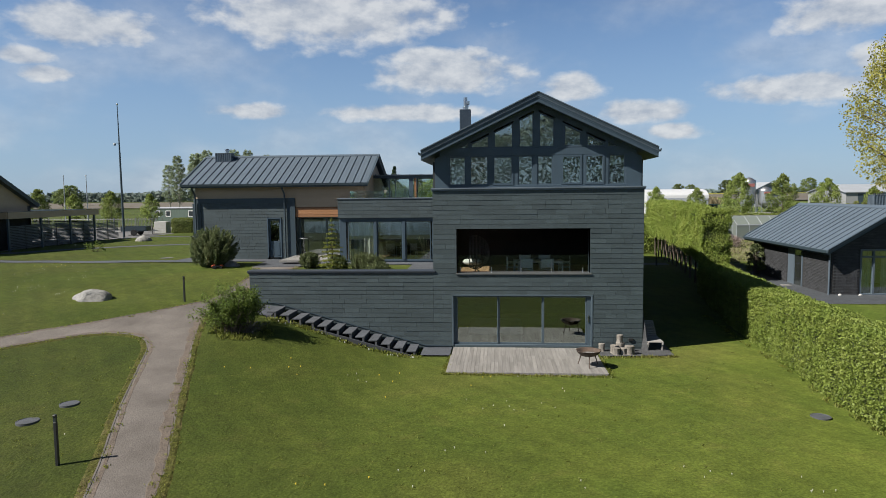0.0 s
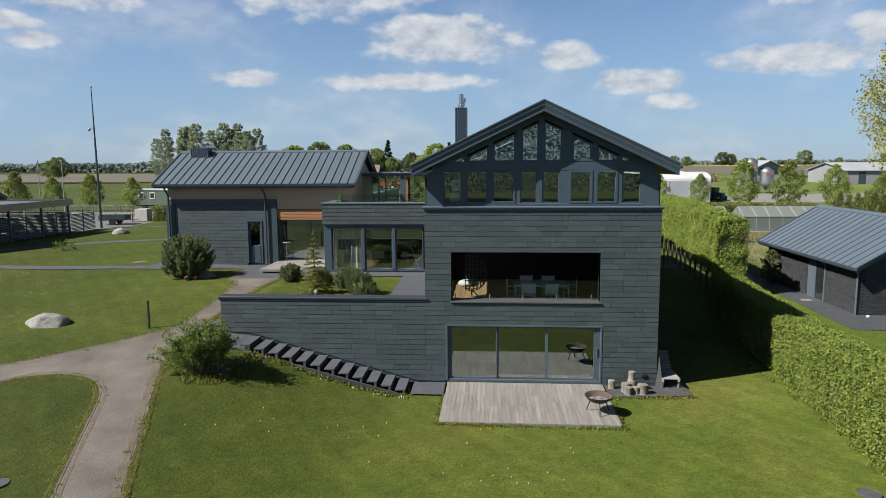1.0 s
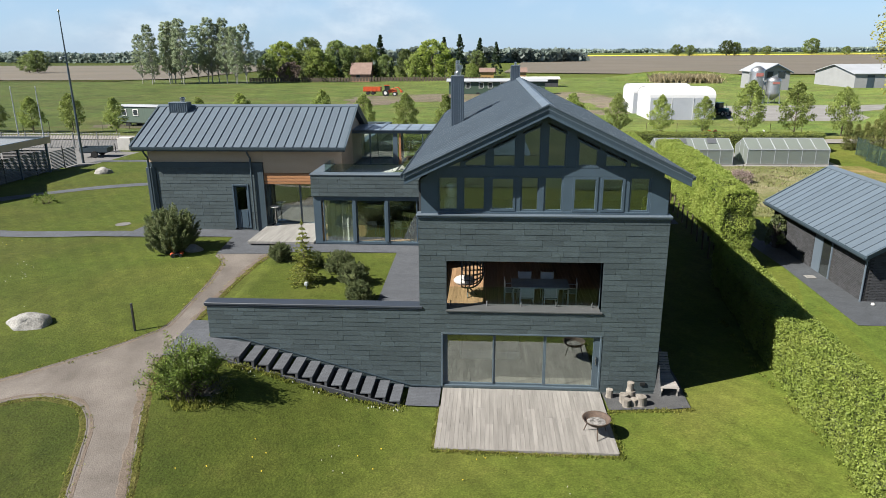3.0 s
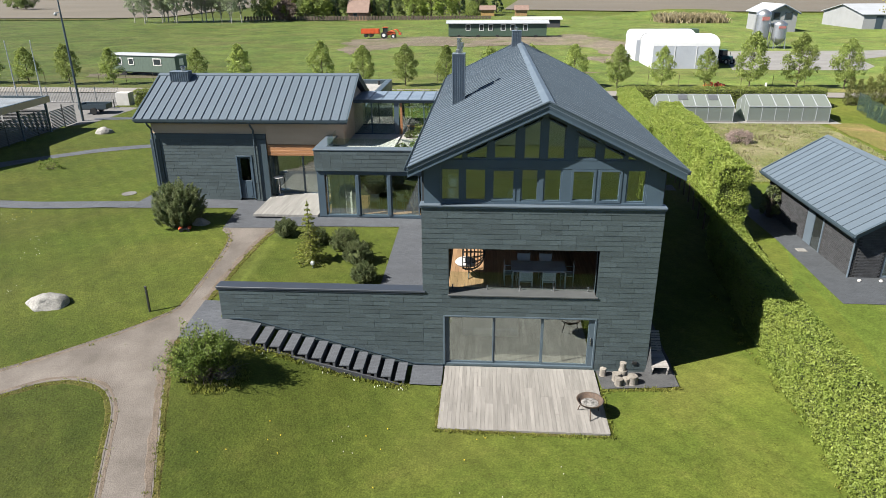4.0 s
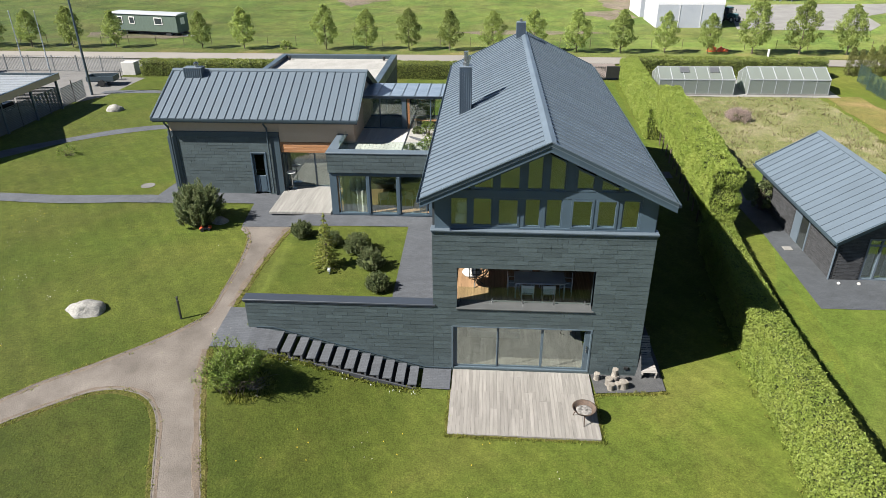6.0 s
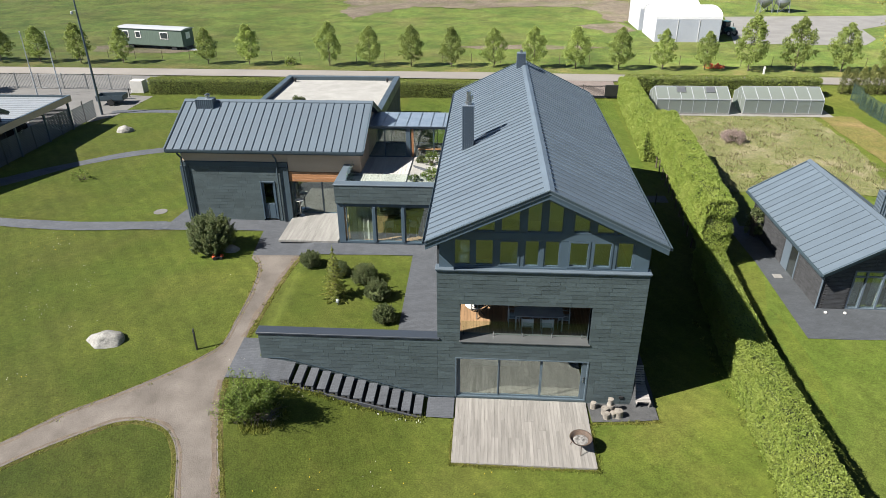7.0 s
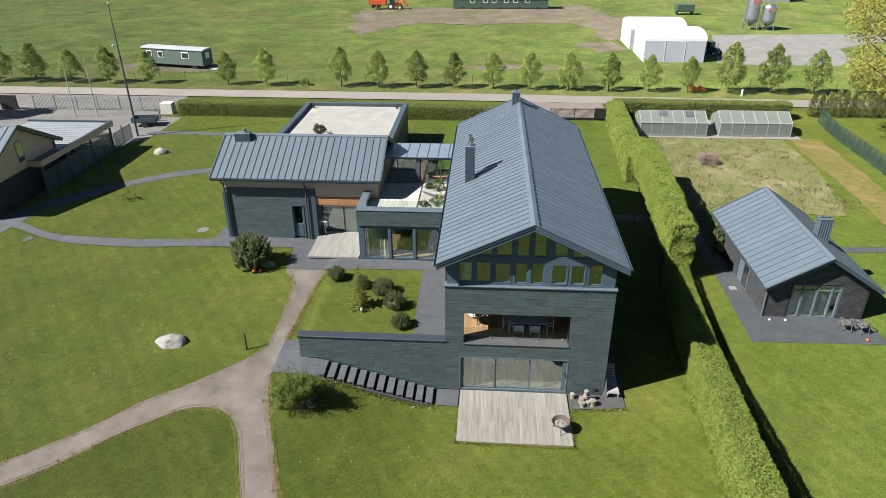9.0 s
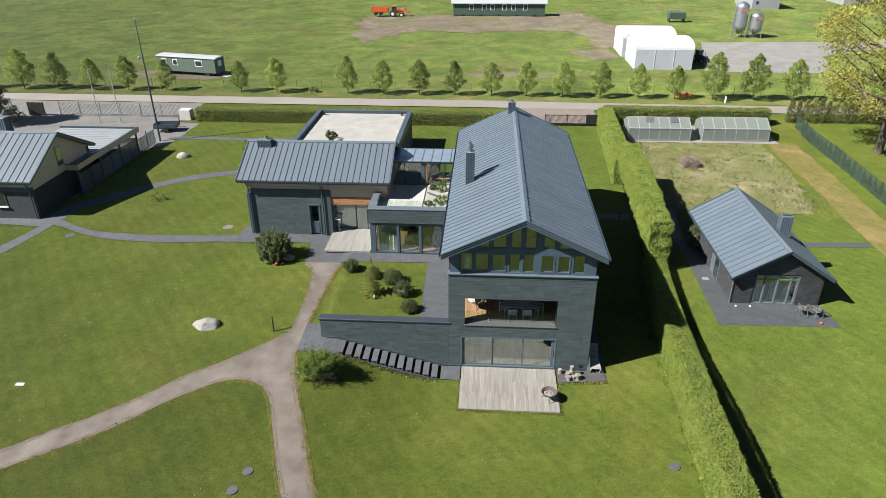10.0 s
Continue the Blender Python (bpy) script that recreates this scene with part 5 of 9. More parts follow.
Build().box(LX1 - 0.05, LX1 + 0.01, 18.0, 18.75, 5.2, 6.8).make("window_frame", FRAME, cot)
Build().box(LX1 + 0.005, LX1 + 0.02, 18.08, 18.67, 5.28, 6.72).make("pane", GLASS, cot)
Build().box(-36.6, -35.7, 13.95, 14.05, 3.3, 4.5).make("window_frame", FRAME, cot)
Build().box(-36.5, -35.8, 13.93, 13.95, 3.4, 4.4).make("pane", GLASS, cot)
Build().box(-36.65, -35.65, 13.85, 13.96, 3.22, 3.3).make("sill", WHITE, cot)
seamed_chimney(-39.0, -37.4, 18.5, 19.3, 6.9, 9.05, ribs=8, parent=cot)
Build().tube((LX1 - 0.1, 13.6, 5.4), (LX1 - 0.1, 13.9, 4.9), 0.05).tube((LX1 - 0.1, 13.9, 4.9), (LX1 - 0.1, 13.9, 2.3), 0.05).make("downpipe", TRIM, cot)
carport = thing("carport", "flat-roofed carport with brown fascia and slatted screens", "carport", at=(-36, 25, 2.2))
SLATGREY = mat("blue_grey_slat", (0.075, 0.095, 0.11), rough=0.5, speck=0.06)
PALEROOF = mat("pale_sheet_roof", (0.27, 0.29, 0.31), (0.23, 0.25, 0.27), rough=0.4, scale=0.5, bump=0.05, speck=0.06)
Build().box(-40.3, -32.5, 18.9, 29.6, 4.66, 4.88).make("roof", FRAME, carport)
cache = {}
for i in range(14):
    me = cache.setdefault(0, Build().box(-40.2, -32.55, 0.01, 0.5, 0, 0.03).box(-40.2, -32.55, -0.012, 0.022, 0.0, 0.055).mesh("roof_sheet", PALEROOF))
    ob = new("roof_sheet", me)
    ob.location = (0, 22.2 + 0.523 * i, 4.88)
    under(ob, carport)
Build().box(-35.2, -32.6, 19.1, 22.2, 4.88, 4.92).make("roof_sheet", METAL, carport)
Build().box(-32.5, -32.38, 18.85, 29.7, 4.58, 5.06).make("fascia", CLADDING, carport)
Build().box(-35.2, -32.5, 18.8, 18.9, 4.58, 5.06).make("fascia", CLADDING, carport)
Build().box(-40.4, -32.5, 29.6, 29.7, 4.58, 5.06).make("fascia", TRIM, carport)
Build().box(-32.56, -32.36, 18.80, 29.72, 5.062, 5.085).box(-35.2, -32.56, 18.78, 18.93, 5.062, 5.085).make("fascia_cap", TRIM, carport)
for y in (19.1, 22.6, 26.1, 29.4):
    Build().box(-32.72, -32.58, y - 0.07, y + 0.07, 2.1, 4.66).make("post", FRAME, carport)
for y in (24, 29.2):
    Build().box(-39.8, -39.66, y - 0.07, y + 0.07, 2.1, 4.66).make("post", FRAME, carport)
me = Build().box(-0.02, 0.02, 0.08, 3.4, 0, 0.07).mesh("slat", SLATGREY)
for y in (19.1, 22.6, 26.1, 29.6):
    for k in range(15 if y < 29 else 13):
        ob = new("slat", me)
        ob.location = (-32.65, y, 2.35 + 0.115 * k)
        under(ob, carport)
    Build().box(-32.68, -32.62, y + 1.7, y + 1.77, 2.2, 4.1).make("screen_post", BLACKMETAL, carport)
me = Build().box(0.08, 3.7, -0.02, 0.02, 0, 0.07).mesh("slat", SLATGREY)
for x in (-40.2, -36.4):
    for k in range(15):
        ob = new("slat", me)
        ob.location = (x, 29.3, 2.35 + 0.115 * k)
        under(ob, carport)
drape("pavement_yard", [(-60, 31.5), (-32.4, 31.5), (-31.2, 33.2), (-30.9, 40.3), (-33.6, 40.6), (-33.8, 49.0), (-60, 49.6)], YARD, "grey paved forecourt by the gate", "pavement", lift=0.02, cell=1.5)
drape("pavement_carport", [(-46, 18.3), (-33, 18.3), (-33, 31.5), (-46, 31.5)], YARD, "grey paving under the carport", "pavement", lift=0.02, cell=1.5)

# ---- vegetation helpers ----
HORNBEAM = leaf_mat("hornbeam_leaf", (0.268, 0.36, 0.070), (0.36, 0.43, 0.10), scale=1.1, spread=0.26)
BEECH = leaf_mat("boundary_leaf", (0.235, 0.30, 0.075), (0.32, 0.365, 0.095), scale=0.8, spread=0.45)
LINDEN = leaf_mat("linden_leaf", (0.225, 0.295, 0.075), (0.315, 0.375, 0.105), scale=0.7)
BIRCHLEAF = leaf_mat("birch_leaf", (0.30, 0.37, 0.22), (0.38, 0.44, 0.28), scale=0.3)
SPRINGLEAF = leaf_mat("spring_leaf", (0.34, 0.335, 0.075), (0.42, 0.395, 0.095), scale=0.5)
PINELEAF = leaf_mat("pine_needles", (0.092, 0.128, 0.050), (0.18, 0.205, 0.092), scale=2.5)
SPRUCELEAF = leaf_mat("spruce_needles", (0.039, 0.072, 0.036), (0.058, 0.091, 0.042), scale=1.0)
GOLDFIR = leaf_mat("golden_fir_needles", (0.273, 0.293, 0.058), (0.182, 0.221, 0.052), scale=1.5)
SHRUBLEAF = leaf_mat("shrub_leaf", (0.095, 0.15, 0.030), (0.18, 0.235, 0.052), scale=2.2, spread=0.5)
# Pale and bluish: the distant haze is mixed into this leaf colour.
HAZYLEAF = leaf_mat("hazy_wood_leaf", (0.25, 0.315, 0.285), (0.29, 0.355, 0.31), scale=0.02)
OLIVELEAF = leaf_mat("mixed_leaf", (0.145, 0.20, 0.07), (0.215, 0.265, 0.09), scale=0.25, clump=0.4)
PURPLELEAF = leaf_mat("purple_leaf", (0.22, 0.17, 0.15), (0.28, 0.22, 0.185), scale=0.4)
HEATHER = leaf_mat("faded_purple_leaf", (0.44, 0.34, 0.32), (0.52, 0.42, 0.37), scale=1.0)


def leaves(points, size, rng, flat=0.0, ratio=0.62):
    """Diamond-shaped leaves at the points, turned at random. Returns vertices and faces."""
    n = len(points)
    u = rng.normal(size=(n, 3))
    u[:, 2] *= 1 - flat
    u /= np.linalg.norm(u, axis=1, keepdims=True) + 1e-9
    w = rng.normal(size=(n, 3))
    w -= (w * u).sum(1, keepdims=True) * u
    w /= np.linalg.norm(w, axis=1, keepdims=True) + 1e-9
    s = size * rng.uniform(0.65, 1.35, (n, 1))
    bend = np.cross(u, w) * s * 0.18
    v = np.stack([points - u * s, points - w * s * ratio + bend, points + u * s, points + w * s * ratio + bend], 1).reshape(-1, 3)
    return v, np.arange(4 * n).reshape(n, 4)


def crown_mesh(name, points, size, material, rng, flat=0.0, ratio=0.62):
    return fast_mesh(name, *leaves(points, size, rng, flat, ratio), material)


def branches(b, base, top, r, tips, rng, start=0.3, wob=0.06):
    """A trunk from base to top, with a limb to each tip."""
    base, top = Vector(base), Vector(top)
    n = 6
    pts = [base + (top - base) * i / n + Vector((rng.normal() * wob, rng.normal() * wob, 0)) * (0 if i in (0,) else 1) * (top - base).length / 6 for i in range(n + 1)]
    for i in range(n):
        b.tube(pts[i], pts[i + 1], r * (1 - 0.85 * i / n), r * (1 - 0.85 * (i + 1) / n), 7, caps=False)
    for t in tips:
        t = Vector(t)
        k = min(0.95, max(start, (t.z - base.z) / (top.z - base.z) - 0.18))
        p = base + (top - base) * k
        mid = (p + t) / 2 + Vector((0, 0, -0.06 * (t - p).length))
        rr = r * (1 - 0.8 * k) * 0.45
        b.tube(p, mid, rr, rr * 0.7, 5, caps=False).tube(mid, t, rr * 0.7, rr * 0.25, 5, caps=False)


def tree(name, label, category, tall, bare, radius, shape, count, leaf, leafmat, barkmat, seed, clumps=40, spread=0.32, trunk=None, at=(0, 0, 0), group="", flat=0.0):
    """A tree: shape(t) gives the crown's half width, as a part of radius, from its foot (0) to its tip (1)."""
    rng = np.random.default_rng(seed)
    root = thing(name, label, category, group)
    tips = []
    for i in range(clumps):
        t = (i + 0.5) / clumps
        t = t ** 0.85
        a1 = i * 2.399963 + rng.uniform(-0.5, 0.5)
        rr = radius * shape(t) * rng.uniform(0.45, 1.0)
        tips.append((rr * math.cos(a1), rr * math.sin(a1), bare + (tall - bare) * min(0.985, t + rng.uniform(-0.03, 0.03))))
    b = Build()
    branches(b, (0, 0, -0.15), (rng.normal() * 0.02 * tall, rng.normal() * 0.02 * tall, bare + (tall - bare) * 0.9), trunk or tall * 0.017, tips[::2], rng, bare / tall * 0.8)
    b.make("trunk", barkmat, root, smooth=True)
    tips = np.array(tips)
    pick = rng.integers(0, clumps, count)
    size = spread * radius * (0.55 + 0.45 * np.array([shape(min(1, max(0, (z - bare) / (tall - bare)))) for z in tips[:, 2]]))[pick][:, None]
    off = rng.normal(size=(count, 3))
    off = off / (np.linalg.norm(off, axis=1, keepdims=True) + 1e-9) * rng.uniform(0.35, 1.05, (count, 1))
    off[:, 2] *= 0.8
    pts = tips[pick] + off * size
    ob = new("crown", crown_mesh("crown", pts, leaf, leafmat, rng, flat))
    under(ob, root)
    root.location = at
    return root


def planted(root, x, y, turn=0.0, size=1.0, wide=1.0, sink=0.0):
    ob = copy_thing(root, pose(x, y, ground_z(x, y) - sink, 0, 0, turn))
    ob.scale = (size * wide, size * wide, size)
    return ob


def set_down(root, x, y, turn=0.0, size=1.0):
    root.matrix_basis = pose(x, y, ground_z(x, y), 0, 0, turn)
    root.scale = (size, size, size)
    return root


egg = lambda t: math.sin(math.pi * (0.08 + 0.92 * t) ** 0.75) ** 0.75
cone = lambda t: max(0.05, (1 - t) ** 0.8)
round_top = lambda t: math.sqrt(max(0.02, 1 - (2 * t - 0.9) ** 2 / 1.25))

# ---- roadside row of young lindens ----
kinds = [tree("young_linden", "young linden tree with a pointed light green crown", "tree", 4.6, 0.8, 1.55, egg, 4600, 0.085, LINDEN, BARK, 11 + k, 46, 0.33, 0.07, group="roadside tree row") for k in range(3)]
rt = random.Random(4)
used = [False] * 3
for i, x in enumerate([-61.5, -56.6, -51.6, -46.6, -41.3, -31.0, -26.0, -16.5, -11.8, -7.0, -2.4, 2.4, 6.9, 11.6, 16.4, 21.1, 25.7, 30.4, 35.3, 40.2, 45.2, 50.2, -66.5, -71.5]):
    y = 55.3 - (x + 61) * 0.016
    size = {30.4: 1.25, 35.3: 1.22, 40.2: 1.1, -16.5: 1.05, -61.5: 1.15, -56.6: 1.05, -51.6: 0.9}.get(x, rt.uniform(0.86, 0.99))
    k = i % 3
    if not used[k]:
        used[k] = True
        set_down(kinds[k], x, y, rt.uniform(0, 360), size)
    else:
        planted(kinds[k], x, y, rt.uniform(0, 360), size, rt.uniform(0.85, 1.0))

# ---- clipped hedges ----
def hedge(name, label, line, half, density, leaf, seed, material=HORNBEAM, bare=0.0, wobble=0.10, fill=None, crown=0.14):
    """A hedge along the line of (x, y, top); its rounded faces are set with leaves, over a dark inner body whose colour
    stands in for shade.
    """
    rng = np.random.default_rng(seed)
    pts = []
    core = Build()
    last = len(line) - 2
    for k, ((xa, ya, ta), (xb, yb, tb)) in enumerate(zip(line, line[1:])):
        d = math.dist((xa, ya), (xb, yb))
        tx, ty = (xb - xa) / d, (yb - ya) / d
        nx, ny = -ty, tx
        ga, gb = ground_z(xa, ya) - 0.1 + bare, ground_z(xb, yb) - 0.1 + bare
        e0, e1 = (0.16 if k == 0 else 0.0), (0.16 if k == last else 0.0)
        ring = []
        for x, y, g, top in ((xa + tx * e0, ya + ty * e0, ga, ta), (xb - tx * e1, yb - ty * e1, gb, tb)):
            w1 = half - 0.17
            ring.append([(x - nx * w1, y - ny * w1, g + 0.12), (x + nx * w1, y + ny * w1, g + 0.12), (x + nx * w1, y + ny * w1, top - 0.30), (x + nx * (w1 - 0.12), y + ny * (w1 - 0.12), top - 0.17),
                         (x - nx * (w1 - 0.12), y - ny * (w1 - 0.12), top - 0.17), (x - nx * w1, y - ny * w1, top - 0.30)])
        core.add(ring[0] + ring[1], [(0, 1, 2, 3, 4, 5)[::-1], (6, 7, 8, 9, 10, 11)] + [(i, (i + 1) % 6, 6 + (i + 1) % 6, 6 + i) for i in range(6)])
        h = max(ta - ga, tb - gb)
        n = int(d * (2 * h + 2 * half + (0.6 * half if bare else 0)) * density)
        s = rng.uniform(0, 1, n)
        q = rng.uniform(0, 2 * h + 2 * half + (0.6 * half if bare else 0), n)
        low, top = ga + (gb - ga) * s, ta + (tb - ta) * s
        v = np.where(q < h, q / h, np.where(q < 2 * h, (q - h) / h, 1.0))
        under_side = q >= 2 * h + 2 * half
        off = np.where(q < h, -half, np.where(q < 2 * h, half, np.where(under_side, rng.uniform(-half, half, n), q - 2 * h - half)))
        z = np.where(under_side, low, low + (top - low) * v)
        x, y = xa + tx * d * s + nx * off, ya + ty * d * s + ny * off
        lump = np.array([noise.noise((px * 1.5, py * 1.5, pz * 1.5)) + 0.7 * noise.noise((px * 0.5, py * 0.5, 3)) + 0.5 * noise.noise((px * 3.6, py * 3.6, pz * 3.6)) for px, py, pz in zip(x, y, z)]) * wobble
        flank = np.abs(off) > half - 0.001
        shoulder = np.clip((z - top + 0.3) / 0.3, 0, 1) ** 2 * crown
        inward = np.where(flank, lump - shoulder, 0) * np.sign(off)
        x += nx * inward; y += ny * inward
        on_top = ~flank & ~under_side
        z = z + np.where(on_top, lump - crown * np.clip((np.abs(off) - half + 0.3) / 0.3, 0, 1) ** 2, np.where(under_side, 2.2 * lump, 0))
        pts.append(np.stack([x, y, z], 1) + rng.normal(size=(n, 3)) * 0.04)
    for (xa, ya, ta), (xb, yb, tb) in ((line[0], line[1]), (line[-1], line[-2])):
        d = math.dist((xa, ya), (xb, yb))
        tx, ty = (xb - xa) / d, (yb - ya) / d
        za = ground_z(xa, ya) - 0.1 + bare
        n = int(2 * half * (ta - za) * density)
        o, z = rng.uniform(-half, half, n), rng.uniform(za, ta, n)
        dip = 0.9 * crown * (np.clip((np.abs(o) - half + 0.3) / 0.3, 0, 1) ** 2 + np.clip((z - ta + 0.3) / 0.3, 0, 1) ** 2)
        lump = np.array([noise.noise((p * 1.5, ya, q * 1.5)) for p, q in zip(o, z)]) * wobble * 1.5
        pts.append(np.stack([xa - ty * o + tx * (dip - lump), ya + tx * o + ty * (dip - lump), z], 1) + rng.normal(size=(n, 3)) * 0.05)
    root = thing(name, label, "hedge", at=(line[0][0], line[0][1], 0))
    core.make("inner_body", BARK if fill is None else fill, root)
    under(new("foliage", crown_mesh("foliage", np.concatenate(pts), leaf, material, rng)), root)
    return root


# Dark fill behind the leaves; the shade inside the foliage is in its colour.
HEDGECORE = mat("shaded_foliage_core", (0.085, 0.105, 0.03), (0.05, 0.065, 0.02), rough=0.95, scale=3, fine=12, speck=0.4)
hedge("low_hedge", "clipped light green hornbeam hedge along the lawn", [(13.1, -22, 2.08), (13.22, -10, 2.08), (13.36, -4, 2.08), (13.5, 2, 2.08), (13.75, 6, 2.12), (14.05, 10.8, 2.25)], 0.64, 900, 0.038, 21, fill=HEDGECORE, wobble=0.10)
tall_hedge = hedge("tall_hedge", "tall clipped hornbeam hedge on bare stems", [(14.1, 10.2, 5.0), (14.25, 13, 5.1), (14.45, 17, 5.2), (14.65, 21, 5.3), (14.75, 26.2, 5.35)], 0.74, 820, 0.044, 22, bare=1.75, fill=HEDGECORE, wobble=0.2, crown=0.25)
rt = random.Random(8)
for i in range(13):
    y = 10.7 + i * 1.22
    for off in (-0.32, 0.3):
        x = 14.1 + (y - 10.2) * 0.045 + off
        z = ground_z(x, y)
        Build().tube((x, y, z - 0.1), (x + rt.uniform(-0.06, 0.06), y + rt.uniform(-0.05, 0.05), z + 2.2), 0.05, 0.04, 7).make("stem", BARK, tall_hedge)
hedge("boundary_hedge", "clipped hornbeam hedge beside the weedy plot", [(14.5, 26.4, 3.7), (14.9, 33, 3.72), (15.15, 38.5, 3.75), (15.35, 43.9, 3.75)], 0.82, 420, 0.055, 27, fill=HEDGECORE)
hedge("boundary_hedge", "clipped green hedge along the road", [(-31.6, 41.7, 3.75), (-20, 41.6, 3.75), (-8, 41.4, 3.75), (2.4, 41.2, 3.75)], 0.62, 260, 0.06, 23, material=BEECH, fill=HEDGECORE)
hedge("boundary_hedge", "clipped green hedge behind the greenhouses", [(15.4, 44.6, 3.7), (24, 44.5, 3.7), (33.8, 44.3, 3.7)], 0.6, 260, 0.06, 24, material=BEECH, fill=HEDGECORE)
thuja = tree("thuja", "small dark green columnar thuja by the fence", "shrub", 2.3, 0.02, 0.46, lambda t: (1 - t) ** 0.45, 2600, 0.042, leaf_mat("thuja_spray", (0.175, 0.205, 0.06), (0.25, 0.26, 0.085), 2), BARK, 40, 60, 0.5, 0.04, group="thuja row")
for i in range(13):
    (set_down if i == 0 else planted)(thuja, 36.5 + 0.82 * i, 45.0, rt.uniform(0, 360), rt.uniform(1.0, 1.25))
for i in range(20):
    planted(thuja, 37.2 - 0.02 * i, 43.0 - i * 1.05, rt.uniform(0, 360), rt.uniform(0.4, 0.62))

# ---- shrubs near the house ----
def bush(name, label, x, y, rx, h, count, leaf, material, seed, z=None, category="shrub", clumps=60, lift=0.0, group="", spiky=0.0, loose=0.30):
    """A rounded, uneven shrub of many small clumps."""
    rng = np.random.default_rng(seed)
    root = thing(name, label, category, group)
    tips = []
    for i in range(clumps):
        a1, t = rng.uniform(0, 2 * math.pi), rng.uniform(0, 1) ** 0.8
        r = rx * math.sqrt(max(0.03, 1 - (t * 1.02 - 0.28) ** 2 / 0.58)) * rng.uniform(0.62, 0.98)
        tips.append((r * math.cos(a1), r * math.sin(a1), lift + h * (0.08 + 0.86 * t)))
    b = Build()
    for t in tips[::2]:
        b.tube((t[0] * 0.08, t[1] * 0.08, -0.1), (t[0] * 0.5, t[1] * 0.5, t[2] * 0.55), 0.022 * h, 0.012 * h, 5, caps=False).tube((t[0] * 0.5, t[1] * 0.5, t[2] * 0.55), t, 0.012 * h, 0.004 * h, 5, caps=False)
    b.make("branch_frame", BARK, root)
    tips = np.array(tips)
    pick = rng.integers(0, clumps, count)
    off = rng.normal(size=(count, 3))
    off = off / (np.linalg.norm(off, axis=1, keepdims=True) + 1e-9) * rng.uniform(0.2, 1.0, (count, 1)) * rx * loose
    pts = tips[pick] + off
    if spiky:
        pts[:, 2] += rng.exponential(spiky, count) * (rng.uniform(0, 1, count) < 0.15)
    pts[:, 2] = np.maximum(pts[:, 2], 0.02)
    under(new("foliage", crown_mesh("foliage", pts, leaf, material, rng)), root)
    root.matrix_basis = pose(x, y, ground_z(x, y) if z is None else z, 0, 0, 0)
    return root


def pine_bush(name, label, x, y, rx, h, shoots, needles, long, seed, group="", category="shrub"):
    """A mounded pine: a dome of upright shoots, each a bottle-brush of fine needles round a stem."""
    rng = np.random.default_rng(seed)
    root = thing(name, label, category, group)
    wood, pts = Build(), []
    for i in range(shoots):
        t = (i + 0.5) / shoots
        a1 = i * 2.399963 + rng.normal() * 0.25
        r = rx * math.sqrt(t) * rng.uniform(0.88, 1.08)
        fall = r / rx
        for level in ((0.0, 0.45) if fall > 0.72 else (0.0,)):
            z0 = h * (0.20 + 0.58 * math.sqrt(max(0.0, 1.06 - fall ** 2))) * (1 - level) * rng.uniform(0.86, 1.08)
            foot = np.array((r * math.cos(a1), r * math.sin(a1), z0))
            lean = 0.2 + 0.55 * fall
            reach = long * rng.uniform(0.75, 1.35)
            tip = foot + reach * np.array((math.cos(a1) * lean, math.sin(a1) * lean, 1.0)) / math.hypot(lean, 1)
            wood.tube((foot[0] * 0.35, foot[1] * 0.35, max(0.0, z0 * 0.35)), tuple(foot), 0.014, 0.009, 4, caps=False)
            s1 = rng.uniform(-0.45, 1.0, needles)[:, None]
            ring = rng.normal(size=(needles, 3)) * (0.085 * long ** 0.5 * rng.uniform(0.7, 1.2)) * (1.05 - 0.75 * np.clip(s1, 0, 1))
            pts.append(foot * (1 - s1) + tip * s1 + ring)
    wood.make("branch_frame", BARK, root)
    pts = np.concatenate(pts)
    pts[:, 2] = np.maximum(pts[:, 2], 0.02)
    # Solid dark core added for the shade between shoots; no wood or needles.
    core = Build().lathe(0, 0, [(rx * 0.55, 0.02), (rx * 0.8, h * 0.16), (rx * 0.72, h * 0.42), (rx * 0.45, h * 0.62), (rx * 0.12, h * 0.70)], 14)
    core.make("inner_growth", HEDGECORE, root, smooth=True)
    under(new("foliage", crown_mesh("foliage", pts, 0.03 + 0.012 * (long > 0.3), PINELEAF, rng, 0.0, 0.3)), root)
    root.matrix_basis = pose(x, y, ground_z(x, y), 0, 0, 0)
    return root


pine_bush("mountain_pine", "rounded dark green mountain pine on the lawn", -12.75, 8.5, 1.12, 2.1, 150, 150, 0.42, 51)
for i, (x, y, r, h) in enumerate([(-7.0, 6.9, 0.46, 0.82), (-5.35, 6.1, 0.44, 0.68), (-3.95, 5.5, 0.57, 0.95), (-3.1, 3.95, 0.54, 0.98), (-2.5, 2.1, 0.45, 0.75)]):
    pine_bush("dwarf_pine", "compact rounded dwarf pine in the raised lawn", x, y, r, h, 90, 90, 0.17, 60 + i, "dwarf pines in the raised lawn")


